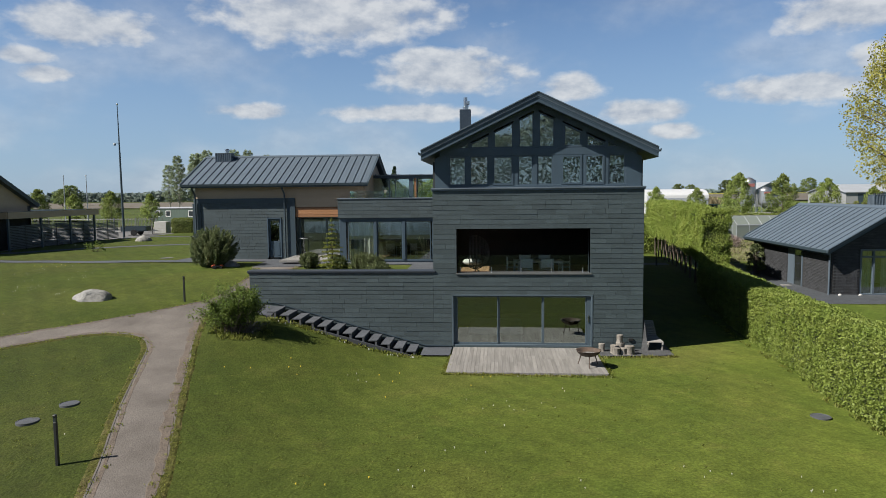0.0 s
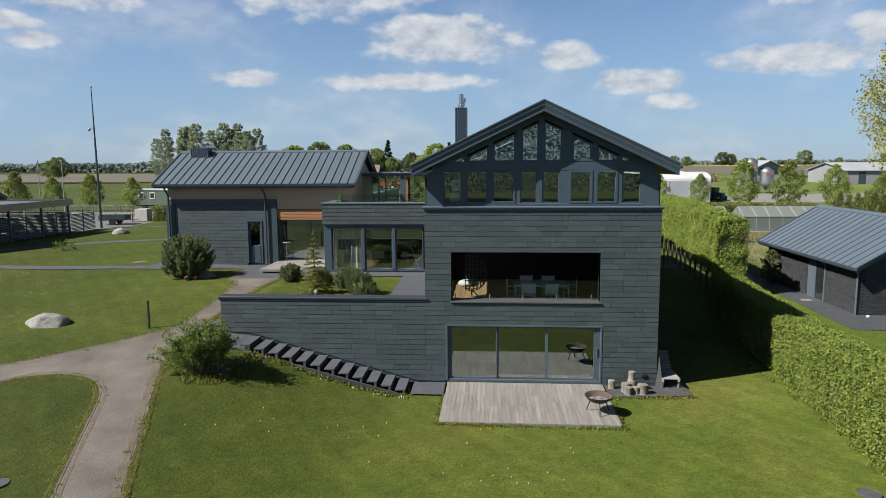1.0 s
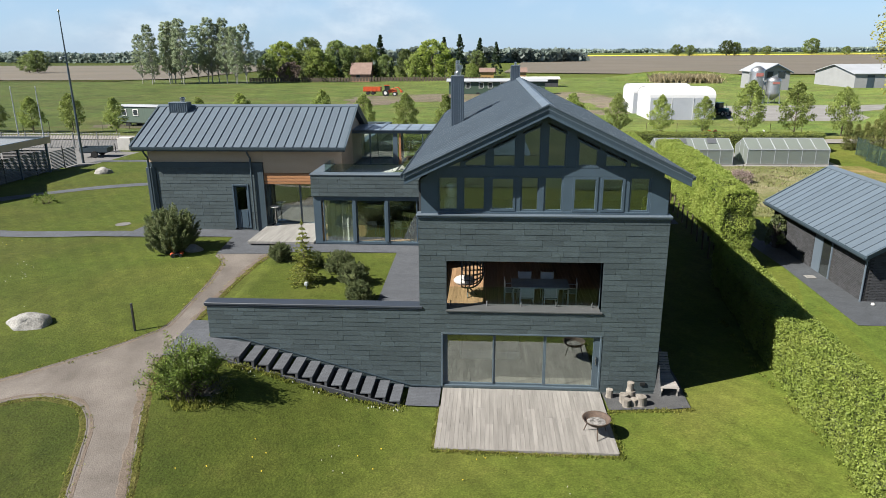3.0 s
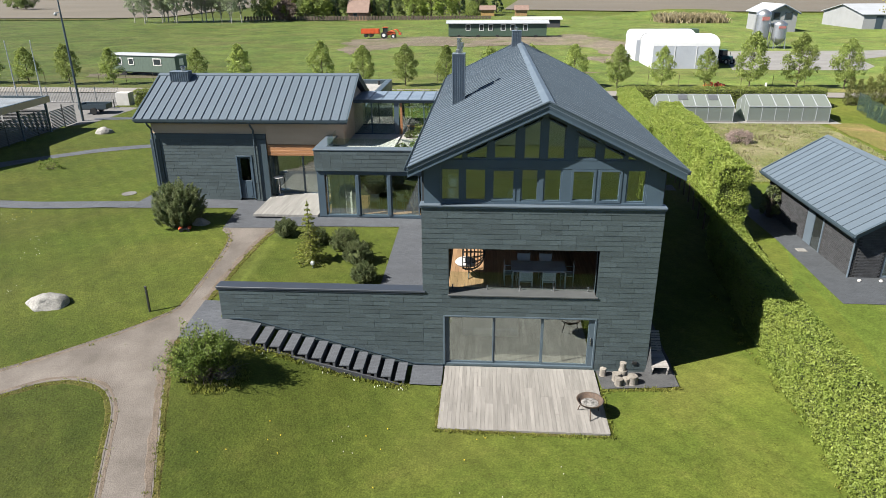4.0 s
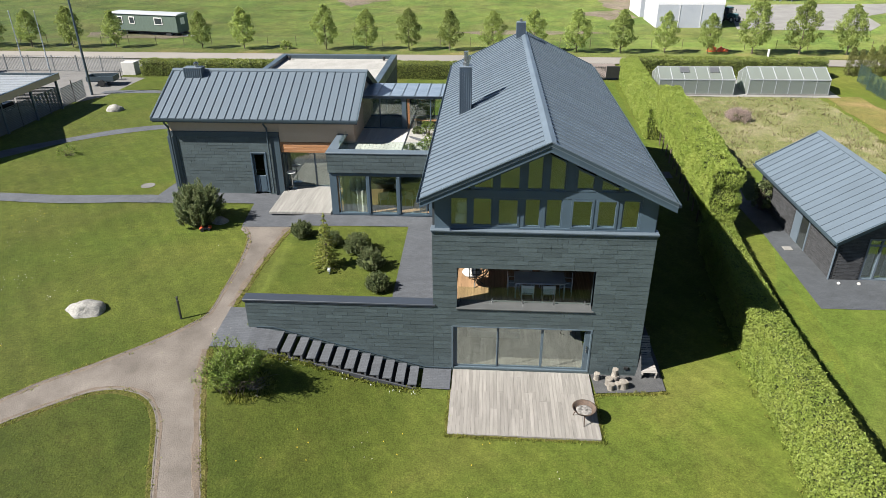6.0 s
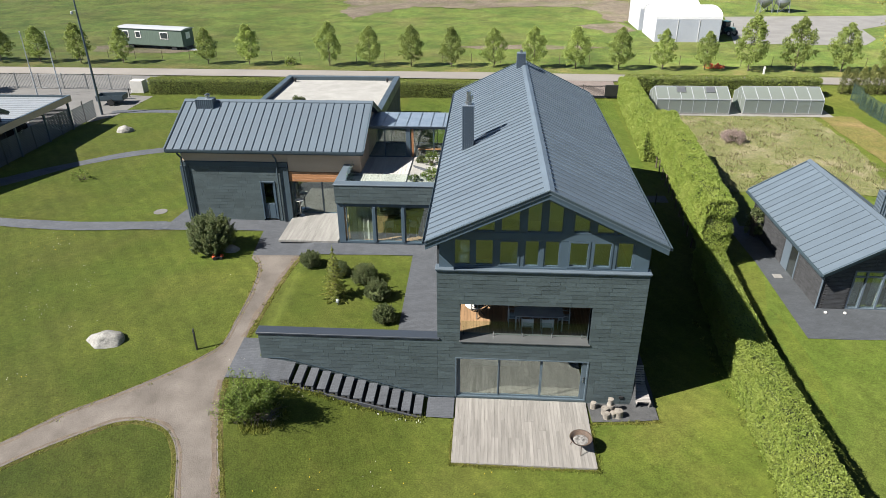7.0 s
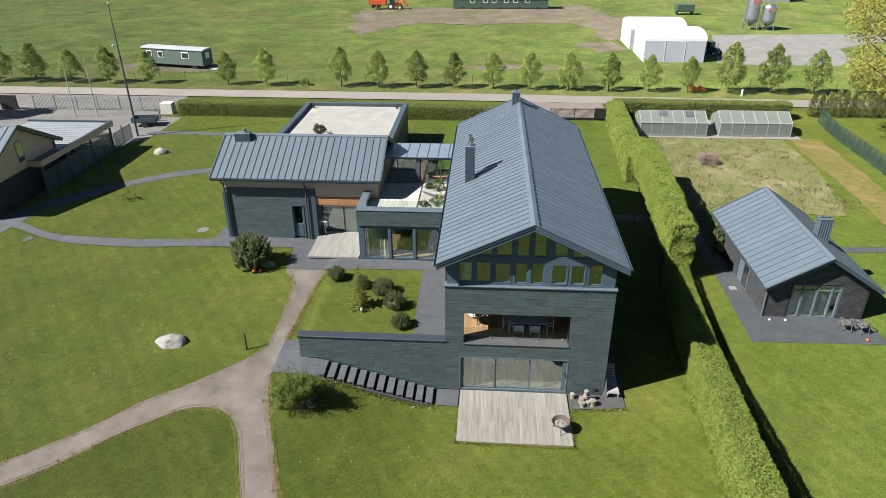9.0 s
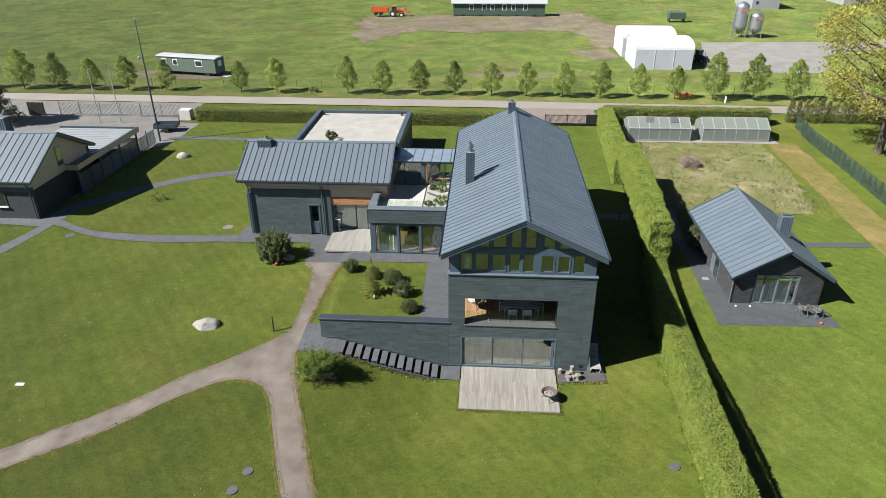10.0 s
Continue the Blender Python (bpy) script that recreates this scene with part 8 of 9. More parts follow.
bollard(-10.48, 0.42)
bollard(-7.2, -12.5, 1.15)
bollard(12.9, 18.3, 0.9)
bollard(-33.0, 43.0 - 3.2, 0.9)
spot = thing("garden_spotlight", "small pale garden spotlight under the fir", "lamp", at=(-4.85, 3.3, 2.4))
Build().tube((-4.85, 3.3, 2.3), (-4.85, 3.3, 2.5), 0.02).box(-4.92, -4.78, 3.22, 3.38, 2.5, 2.64, 0.02).make("housing", PALEMETAL, spot)
COVER = mat("cast_iron", (0.085, 0.09, 0.10), (0.06, 0.064, 0.072), rough=0.7, scale=4, fine=40, speck=0.25)
for i, (x, y, r) in enumerate([(-8.98, -9.42, 0.25), (-9.38, -10.5, 0.27), (11.54, -7.13, 0.27), (-17.85, 13.29, 0.40), (-29.31, 11.21, 0.34), (17.1, 13.6, 0.3)]):
    o = new("manhole_cover", Build().lathe(0, 0, [(r, -0.03), (r, 0.03), (r * 0.94, 0.035), (r * 0.92, 0.025), (0.02, 0.03)], 26).mesh("manhole_cover", COVER if i != 3 else YARD))
    o.location = (x, y, ground_z(x, y) + 0.0)
    tagged(o, "round cast-iron manhole cover in the lawn" if i != 3 else "round concrete manhole cover in the lawn", "manhole cover", "manhole covers")
slab = new("stone_slab", Build().box(-0.22, 0.22, -0.2, 0.2, 0, 0.04, 0.01).mesh("stone_slab", CONCRETE))
slab.location = (17.35, 9.25, ground_z(17.35, 9.25) + 0.03)
tagged(slab, "pale square slab on the guest house paving", "slab")
slab2 = new("stone_slab", Build().box(-0.25, 0.25, -0.12, 0.12, 0, 0.05, 0.01).mesh("stone_slab", PALE))
slab2.location = (-23.3, -4.5, ground_z(-23.3, -4.5))
tagged(slab2, "small white marker slab in the lawn", "slab")

mower = thing("robot_mower", "dark and orange robotic lawn mower by the bush", "mower", at=(-12.15, 7.62, 2.2))
zm = ground_z(-12.15, 7.62)
rotm = pose(-12.15, 7.62, zm, 0, 0, 15) @ Matrix.Scale(0.75, 4)
turned(Build().box(-0.36, 0.36, -0.25, 0.25, 0.08, 0.22, 0.07), "body", BLACKMETAL, parent=mower, rot=rotm)
turned(Build().box(-0.38, -0.12, -0.22, 0.22, 0.10, 0.275, 0.05).box(0.15, 0.385, -0.2, 0.2, 0.10, 0.26, 0.05), "cover", ORANGE, parent=mower, rot=rotm)
for x, r in ((-0.2, 0.13), (0.25, 0.08)):
    for y in (-0.27, 0.27):
        turned(Build().tube((x, y - 0.03, r), (x, y + 0.03, r), r, n=14), "wheel", BLACKMETAL, parent=mower, rot=rotm)

# ---- guest terrace chairs ----
def arm_chair(x, y, rz):
    z = 1.16
    rot = pose(x, y, z, 0, 0, rz)
    root = thing("garden_armchair", "dark woven garden armchair with rounded back", "chair", "guest terrace chairs", at=(x, y, z))
    put = lambda b, n, m=BLACKMETAL: turned(b, n, m, parent=root, rot=rot)
    WICKER = mat("grey_wicker", (0.15, 0.145, 0.14), rough=0.8, fine=60, speck=0.3)
    put(Build().box(-0.25, 0.25, -0.22, 0.26, 0.40, 0.44, 0.015), "seat", WICKER)
    arc = [(0.29 * math.cos(t), 0.05 + 0.27 * math.sin(t)) for t in [math.pi * k / 10 for k in range(11)]]
    for (xa, ya), (xb, yb) in zip(arc, arc[1:]):
        put(Build().tube((xa, ya, 0.72 + 0.1 * max(0, ya)), (xb, yb, 0.72 + 0.1 * max(0, yb)), 0.02, n=6), "back_rail", WICKER)
    for k in range(1, 10):
        xa, ya = arc[k]
        put(Build().tube((xa * 0.86, ya * 0.9, 0.43), (xa, ya, 0.72), 0.012, n=5), "back_rod", WICKER)
    for xa in (-0.26, 0.26):
        put(Build().tube((xa, 0.06, 0.72), (xa, -0.22, 0.64), 0.02, n=6).tube((xa, -0.22, 0.64), (xa, -0.25, 0), 0.018, n=6), "arm", WICKER)
        put(Build().tube((xa * 0.9, 0.24, 0.42), (xa, 0.30, 0), 0.018, n=6), "leg", WICKER)


arm_chair(22.15, 5.05, 170)
arm_chair(22.95, 4.85, 190)
torch = thing("garden_lantern", "small rusty lantern beside a stone slab", "lantern", at=(22.95, 3.95, 1.15))
Build().lathe(22.9, 4.0, [(0.08, 1.15), (0.1, 1.22), (0.06, 1.26)], 12).make("dish", ORANGE, torch)
for x in (18.3, 19.2):
    o = Build().lathe(x, 5.75, [(0.07, 1.15), (0.085, 1.2), (0.045, 1.25)], 12).make("white_pebble", PALE)
    tagged(o, "small white stone by the guest house wall", "stone")

# ---- greenhouses ----
POLYC = sheet_mat("twin_wall_sheet", (0.56, 0.61, 0.58))


def greenhouse(x0, x1, y0, y1, z, eave, ridge, vents=()):
    root = thing("greenhouse", "clear polycarbonate greenhouse with a pale aluminium frame", "greenhouse", "greenhouses by the hedge", at=((x0 + x1) / 2, (y0 + y1) / 2, z))
    ym = (y0 + y1) / 2
    n = 6
    f = lambda b, nm="frame_bar": b.make(nm, LIGHTROOF, root)
    Build().box(x0 - 0.05, x1 + 0.05, y0 - 0.05, y1 + 0.05, z - 0.15, z + 0.12).make("base", CONCRETE, root)
    for i in range(n + 1):
        x = x0 + (x1 - x0) * i / n
        f(Build().box(x - 0.025, x + 0.025, y0 - 0.02, y0 + 0.03, z, z + eave)); f(Build().box(x - 0.025, x + 0.025, y1 - 0.03, y1 + 0.02, z, z + eave))
        f(Build().prism([(y0 - 0.02, z + eave), (ym, z + ridge), (ym, z + ridge + 0.05), (y0 - 0.02, z + eave + 0.05)], x - 0.025, x + 0.025, "x"))
        f(Build().prism([(y1 + 0.02, z + eave), (ym, z + ridge), (ym, z + ridge + 0.05), (y1 + 0.02, z + eave + 0.05)], x - 0.025, x + 0.025, "x"))
    for y, zz in ((y0, eave), (y1, eave), (ym, ridge)):
        f(Build().box(x0, x1, y - 0.04, y + 0.04, z + zz - 0.03, z + zz + 0.06), "rail")
    for i in range(n):
        xa, xb = x0 + (x1 - x0) * i / n + 0.03, x0 + (x1 - x0) * (i + 1) / n - 0.03
        for k, pr in enumerate(([(y0, z + eave), (ym, z + ridge), (ym, z + ridge + 0.012), (y0, z + eave + 0.012)], [(y1, z + eave), (ym, z + ridge), (ym, z + ridge + 0.012), (y1, z + eave + 0.012)])):
            Build().prism(pr, xa, xb, "x").make("roof_pane", POLYC, root)
        for y in (y0, y1):
            Build().box(xa, xb, y - 0.006, y + 0.006, z + 0.12, z + eave).make("wall_pane", POLYC, root)
    for x in (x0, x1):
        Build().prism([(y0, z + 0.12), (y1, z + 0.12), (y1, z + eave), (ym, z + ridge), (y0, z + eave)], x - 0.006, x + 0.006, "x").make("end_pane", POLYC, root)
        for y in (ym - 0.5, ym + 0.5):
            f(Build().box(x - 0.025, x + 0.025, y - 0.025, y + 0.025, z, z + eave + 0.4), "end_post")
    for v in vents:
        x = x0 + (x1 - x0) * v
        k = (ridge - eave) / (ym - y0)
        ya = ym - 0.75
        Build().prism([(ya, z + ridge - 0.75 * k + 0.05), (ym - 0.1, z + ridge - 0.1 * k + 0.05), (ym - 0.1, z + ridge - 0.1 * k + 0.09), (ya, z + ridge - 0.75 * k + 0.09)], x - 0.4, x + 0.4, "x").make("roof_vent", GALV, root)
    return root


greenhouse(17.35, 23.95, 39.2, 42.3, 1.45, 1.35, 2.15, (0.35, 0.75))
greenhouse(25.3, 32.3, 39.4, 42.5, 1.45, 1.35, 2.15)

# ---- fences, gate, masts ----
def bar_fence(name, label, p, q, h, gap, material, bar=0.025, posts_every=2.5, z=None):
    """Upright bars between two rails, on posts, from p to q."""
    root = thing(name, label, "fence", at=(p[0], p[1], 2))
    d = math.dist(p, q)
    tx, ty = (q[0] - p[0]) / d, (q[1] - p[1]) / d
    ang = math.degrees(math.atan2(ty, tx))
    zz = (lambda x, y: ground_z(x, y)) if z is None else (lambda x, y: z)
    me = Build().box(-bar / 2, bar / 2, -bar / 2, bar / 2, 0, h).mesh("bar", material)
    n = int(d / gap)
    for i in range(n + 1):
        x, y = p[0] + tx * gap * i, p[1] + ty * gap * i
        ob = new("bar", me)
        ob.matrix_basis = pose(x, y, zz(x, y) + 0.06, 0, 0, ang)
        under(ob, root)
    for k in range(int(d / posts_every) + 1):
        x, y = p[0] + tx * posts_every * k, p[1] + ty * posts_every * k
        Build().box(x - 0.04, x + 0.04, y - 0.04, y + 0.04, zz(x, y) - 0.1, zz(x, y) + h + 0.12).make("post", material, root)
    za, zb2 = zz(*p), zz(*q)
    for t in (0.12, h - 0.05):
        Build().tube((p[0], p[1], za + t), (q[0], q[1], zb2 + t), 0.022, n=5).make("rail", material, root)
    return root


GREYFENCE = mat("grey_fence_paint", (0.20, 0.21, 0.215), rough=0.5, speck=0.05)
bar_fence("gate_fence", "long grey metal bar fence by the road", (-48.9, 42.9), (-34.0, 42.7), 1.5, 0.16, GREYFENCE)
bar_fence("driveway_gate", "dark metal bar gate at the driveway", (8.6, 43.2), (13.2, 43.2), 1.25, 0.1, BLACKMETAL, 0.035)
gate_r = thing("gate", "dark solid gate leaf at the driveway", "gate", at=(14, 43.2, 2))
gp = Build().box(13.2, 14.6, 43.1, 43.25, 2.0, 3.1, 0.02).make("gate_leaf", BLACKMETAL, gate_r)
gate_l = thing("gate", "dark blue-grey solid gate leaf by the road", "gate", at=(-51.4, 42.6, 2.2))
gb = Build().box(-52.6, -50.6, 42.5, 42.65, 2.1, 3.9, 0.02).make("gate_leaf", BLACKMETAL, gate_l)
mesh_f = thing("mesh_fence", "green wire mesh fence with steel posts", "fence", at=(35.5, 30, 1.4))
GREENWIRE = mat("green_wire", (0.05, 0.09, 0.075), rough=0.5)
for k in range(18):
    y = 43.5 - 2.0 * k
    x = 36.7 - 0.02 * (43.5 - y)
    z = ground_z(x, y)
    Build().box(x - 0.03, x + 0.03, y - 0.03, y + 0.03, z - 0.1, z + 1.65).make("post", GREENWIRE, mesh_f)
    x2, y2 = 36.7 - 0.02 * (45.5 - y), y - 2.0
    b = Build()
    for j in range(12):
        b.tube((x, y, z + 0.1 + 0.13 * j), (x2, y2, ground_z(x2, y2) + 0.1 + 0.13 * j), 0.012, n=4, caps=False)
    for j in range(24):
        t = j / 24
        b.tube((x + (x2 - x) * t, y + (y2 - y) * t, z + 0.05), (x + (x2 - x) * t, y + (y2 - y) * t, z + 1.58), 0.011, n=4, caps=False)
    b.make("wire_panel", GREENWIRE, mesh_f)
field = thing("field_fence", "thin wire field fence on slim posts", "fence", at=(0, 57.5, 2))
for k in range(38):
    x = -75 + 3.4 * k
    y = 57.8 - 0.014 * (x + 75)
    Build().tube((x, y, ground_z(x, y) - 0.1), (x, y, ground_z(x, y) + 1.15), 0.028, n=5).make("post", BARK, field)


box_w = Build().box(-33.7, -32.4, 41.5, 42.5, 2.1, 3.45, 0.03).make("meter_cabinet", PALE)
tagged(box_w, "white rendered cabinet wall by the gate", "cabinet")
mast = thing("lamp_mast", "tall slim dark mast with a small floodlight", "mast", at=(-32.57, 33.8, 2.1))
Build().tube((-32.57, 33.8, 2.0), (-32.6, 33.8, 10.2), 0.11, 0.08, 10).make("pole", TRIM, mast)
Build().tube((-32.6, 33.8, 10.2), (-32.62, 33.8, 14.6), 0.07, 0.035, 10).make("upper_pole", TRIM, mast)
Build().lathe(-32.62, 33.8, [(0.06, 14.6), (0.09, 14.68), (0.03, 14.76)], 10).make("finial", STEEL, mast)
Build().tube((-32.6, 33.8, 11.1), (-32.85, 33.6, 11.1), 0.025).lathe(-32.9, 33.55, [(0.05, 10.85), (0.11, 10.9), (0.12, 11.02), (0.05, 11.1)], 12).make("floodlight", PALEMETAL, mast)
for x, y in ((-42.5, 40.0), (-40.1, 40.1)):
    fp = thing("flagpole", "slim bare grey flagpole by the gate", "pole", "flagpoles", at=(x, y, 2.2))
    Build().tube((x, y, 2.1), (x, y, 8.3), 0.06, 0.035, 8).make("pole", PALEMETAL, fp)
    Build().lathe(x, y, [(0.04, 8.3), (0.07, 8.36), (0.02, 8.42)], 8).make("finial", PALEMETAL, fp)
for x, y, h in ((-120, 240, 13), (-126, 262, 9)):
    up = thing("power_pole", "grey wooden power pole in the field", "pole", "power poles", at=(x, y, 2.2))
    Build().tube((x, y, 2), (x, y, 2 + h), 0.2, 0.14, 8).make("pole", BARK, up)
    if h < 10:
        Build().tube((x + 3, y, 2), (x + 0.3, y, 2 + h - 0.5), 0.18, 0.14, 8).make("brace", BARK, up)
    else:
        Build().box(x - 1, x + 1, y - 0.1, y + 0.1, 2 + h - 1, 2 + h - 0.8).make("crossarm", BARK, up)
mk = thing("road_marker", "short white roadside post", "post", at=(31.5, 52.2, 2.2))
Build().box(31.4, 31.6, 52.15, 52.25, 2.2, 3.1, 0.02).make("post", WHITE, mk)

# small car trailer beside the mast, cars under the roof
tr = thing("car_trailer", "small dark open car trailer on the forecourt", "trailer", at=(-33.2, 37.2, 2.25))
rotr = pose(-33.4, 37.4, 2.28, 0, 0, 8)
turned(Build().box(-1.2, 1.2, -0.7, 0.7, 0.42, 0.5).box(-1.2, 1.2, -0.72, -0.68, 0.5, 0.9).box(-1.2, 1.2, 0.68, 0.72, 0.5, 0.9).box(-1.22, -1.18, -0.7, 0.7, 0.5, 0.9).box(1.18, 1.22, -0.7, 0.7, 0.5, 0.9), "box", TRIM, parent=tr, rot=rotr)
for y in (-0.82, 0.82):
    turned(Build().tube((0.1, y - 0.08, 0.3), (0.1, y + 0.08, 0.3), 0.3, n=16), "wheel", BLACKMETAL, parent=tr, rot=rotr)
turned(Build().box(1.2, 2.1, -0.04, 0.04, 0.4, 0.48), "drawbar", STEEL, parent=tr, rot=rotr)


def parked_car(x, y, turn, paint, label):
    rot = pose(x, y, ground_z(x, y) + 0.03, 0, 0, turn)
    root = thing("parked_car", label, "car", "cars under the carport", at=(x, y, 2.25))
    put = lambda b, n, m, par=root: turned(b, n, m, parent=par, rot=rot)
    prof = [(-2.1, 0.35), (-2.15, 0.8), (-1.9, 0.95), (2.0, 0.9), (2.2, 0.75), (2.2, 0.35)]
    put(Build().prism(prof, -0.85, 0.85, "y"), "body", paint)
    put(Build().prism([(-1.9, 0.95), (-1.5, 1.45), (0.4, 1.48), (1.1, 0.93)], -0.74, 0.74, "y"), "cabin", GLASSDARK)
    put(Build().prism([(-1.45, 1.44), (0.38, 1.47), (0.3, 1.52), (-1.4, 1.5)], -0.7, 0.7, "y"), "roof", paint)
    for xx in (-1.3, 1.35):
        for yy in (-0.8, 0.8):
            t = put(Build().tube((xx, yy - 0.1, 0.32), (xx, yy + 0.1, 0.32), 0.32, n=18), "tyre", BLACKMETAL)
            put(Build().tube((xx, yy - 0.11, 0.32), (xx, yy + 0.11, 0.32), 0.2, n=12), "rim", STEEL, t)


parked_car(-36.6, 26.0, 90, mat("dark_car_paint", (0.02, 0.022, 0.025), rough=0.2, spec=0.7, bump=0, speck=0.02), "dark car under the carport roof")

# ---- edges, weeds and small growth ----
def ribbon(name, label, category, line, width, lift, material, wave=0.0, seed=1, offset=0.0):
    """A draped strip along an open line; wave makes its width uneven."""
    v, f = [], []
    for i, p in enumerate(line):
        a0, b0 = line[max(0, i - 1)], line[min(len(line) - 1, i + 1)]
        d = math.dist(a0, b0) or 1
        nx, ny = -(b0[1] - a0[1]) / d, (b0[0] - a0[0]) / d
        k = noise.noise((p[0] * 1.7, p[1] * 1.7, seed * 3.3)) + 0.5 * noise.noise((p[0] * 5.1, p[1] * 5.1, seed))
        for s in (-0.5, -0.3, 0.3, 0.5):
            w1 = offset + s * width * (1 + wave * k * (1 if s > 0 else 0.4))
            x, y = p[0] + nx * w1, p[1] + ny * w1
            v.append((x, y, ground_z(x, y) + (lift if abs(s) < 0.4 else -0.002)))
    for i in range(len(line) - 1):
        f += [(4 * i + c, 4 * i + 4 + c, 4 * i + 5 + c, 4 * i + 1 + c) for c in range(3)]
    me = Build().add(v, f).mesh(name, material)
    return tagged(new(name, me), label, category, kind="structure")


def fine(line, step=0.2):
    out = []
    for p, q in zip(line, line[1:]):
        n = max(1, int(math.dist(p, q) / step))
        out += [(p[0] + (q[0] - p[0]) * k / n, p[1] + (q[1] - p[1]) * k / n) for k in range(n)]
    return out + [line[-1]]


DRYLIP = ground_mat("dry_turf_edge", ((0.105, 0.10, 0.024), (0.085, 0.092, 0.018)), (0.165, 0.135, 0.06), scale=1.6, dryness=0.9, bump=0.8)
KERB = mat("path_kerb", (0.135, 0.12, 0.106), (0.095, 0.084, 0.074), rough=0.9, scale=3, fine=30, speck=0.3)
TRACK = ground_mat("mower_track", ((0.050, 0.062, 0.012), (0.062, 0.068, 0.016)), (0.10, 0.085, 0.03), scale=1.2, dryness=0.7)
left_edge = fine(smooth([(-10.4, 8.1), (-9.68, 6.7), (-9.42, 4.77), (-9.43, 2.6), (-9.5, 0.9), (-10.0, 0.08), (-10.84, -0.76), (-12.0, -1.68), (-13.1, -2.47), (-14.4, -3.35), (-16.2, -5.0), (-18.43, -6.68), (-20.38, -7.98), (-24.7, -11.3)], 4, False))
loop_edge = fine(smooth([(-24.2, -12.5), (-20.87, -9.95), (-18.81, -8.65), (-16.69, -7.14), (-14.55, -5.21), (-12.6, -3.9), (-11.86, -3.6), (-11.1, -3.55), (-10.2, -3.8), (-9.6, -4.35), (-9.1, -5.25), (-8.35, -7.3), (-7.6, -9.3), (-6.95, -10.9), (-5.9, -13.5), (-3.6, -20)], 4, False))
right_edge = fine(smooth([(-2.3, -20), (-4.4, -13.4), (-5.45, -10.7), (-6.05, -9.2), (-6.75, -7.3), (-8.0, -4.0), (-8.5, -2.3), (-8.68, -1.3)], 4, False))
upper_edge = fine(smooth([(-8.6, 1.3), (-8.5, 2.6), (-8.25, 5.1), (-7.9, 8.0)], 4, False))
for i, line in enumerate((left_edge, loop_edge, right_edge, upper_edge)):
    ribbon("turf_edge", "dry trodden turf along the gravel path", "grass edge", line, 0.30, 0.018 + 0.001 * i, DRYLIP, 0.9, i + 1, -0.04 if i else 0.04)
LITTER = mat("brown_path_litter", (0.140, 0.110, 0.086), (0.098, 0.076, 0.058), rough=0.95, scale=2.2, fine=24, bump=0.8, speck=0.45, depth=0.02)
for i, (line, off) in enumerate(((left_edge, 0.24), (loop_edge, 0.26), (right_edge, 0.28), (upper_edge, 0.22))):
    ribbon("path_litter", "brown leaf litter washed to the edge of the gravel", "litter", line, 0.34 if i > 1 else 0.15, 0.024 + 0.001 * i, LITTER, 1.0, 31 + i, off * 0.55)
ribbon("path_kerb", "thin sunken kerb along the gravel path", "kerb", left_edge, 0.06, 0.03, KERB, 0.2, 5, 0.02)
ribbon("path_kerb", "thin sunken kerb along the gravel path", "kerb", loop_edge, 0.06, 0.03, KERB, 0.2, 6, 0.02)
for off in (-0.42, -0.78):
    ribbon("mower_track", "faint worn wheel track in the lawn beside the path", "track", left_edge[12:70], 0.07, 0.012, TRACK, 0.8, 7, -off)
soil_lips = [fine([(0.8, -3.80), (6.3, -3.80)]), fine([(6.32, -3.8), (6.32, -1.3)]), fine([(6.4, -1.25), (9.2, -0.95)]), fine([(0.74, -3.8), (0.74, -1.35)])]
for i, line in enumerate(soil_lips):
    ribbon("turf_edge", "dry trodden turf along the deck", "grass edge", line, 0.12, 0.014, DRYLIP, 0.9, 11 + i)


def tufts(name, label, spots, blades, tall, spread, material, seed, wide=0.012, category="grass"):
    """Clumps of bent blades at the spots (x, y, size), as one body of growth."""
    rng = np.random.default_rng(seed)
    spots = np.asarray(spots, float)
    n = len(spots) * blades
    idx = np.repeat(np.arange(len(spots)), blades)
    size = spots[idx, 2]
    x = spots[idx, 0] + rng.normal(size=n) * spread * size
    y = spots[idx, 1] + rng.normal(size=n) * spread * size
    z0 = np.array([ground_z(px, py) for px, py in spots[:, :2]])[idx] - 0.01
    a1 = rng.uniform(0, 2 * np.pi, n)
    h = tall * size * rng.uniform(0.5, 1.3, n)
    lean = h * rng.uniform(0.15, 0.75, n)
    ca, sa = np.cos(a1), np.sin(a1)
    w1 = wide * (0.6 + 0.6 * size)
    base = np.stack([x, y, z0], 1)
    side = np.stack([-sa * w1, ca * w1, np.zeros(n)], 1)
    tip = base + np.stack([ca * lean, sa * lean, h], 1)
    mid = base + np.stack([ca * lean * 0.35, sa * lean * 0.35, h * 0.62], 1)
    v = np.stack([base - side, base + side, mid + side * 0.8, tip, mid - side * 0.8], 1).reshape(-1, 3)
    me = fast_mesh(name, v, np.arange(5 * n).reshape(n, 5), material)
    return tagged(new(name, me), label, category, kind="stuff")


LAWNBLADE = leaf_mat("lawn_blade", (0.16, 0.205, 0.036), (0.25, 0.25, 0.06), scale=0.7)
WEED = leaf_mat("weed_leaf", (0.25, 0.30, 0.09), (0.36, 0.36, 0.14), scale=0.5)
STRAW = leaf_mat("dry_stalk", (0.44, 0.38, 0.24), (0.34, 0.29, 0.18), scale=0.6)
rs = random.Random(21)
along = []
for line, out in ((left_edge, 0.12), (loop_edge, 0.12), (right_edge, -0.1), (upper_edge, 0.1)):
    for p in line:
        for _ in range(2):
            along.append((p[0] + rs.gauss(0, 0.1), p[1] + rs.gauss(0, 0.1), rs.uniform(0.3, 0.9)))
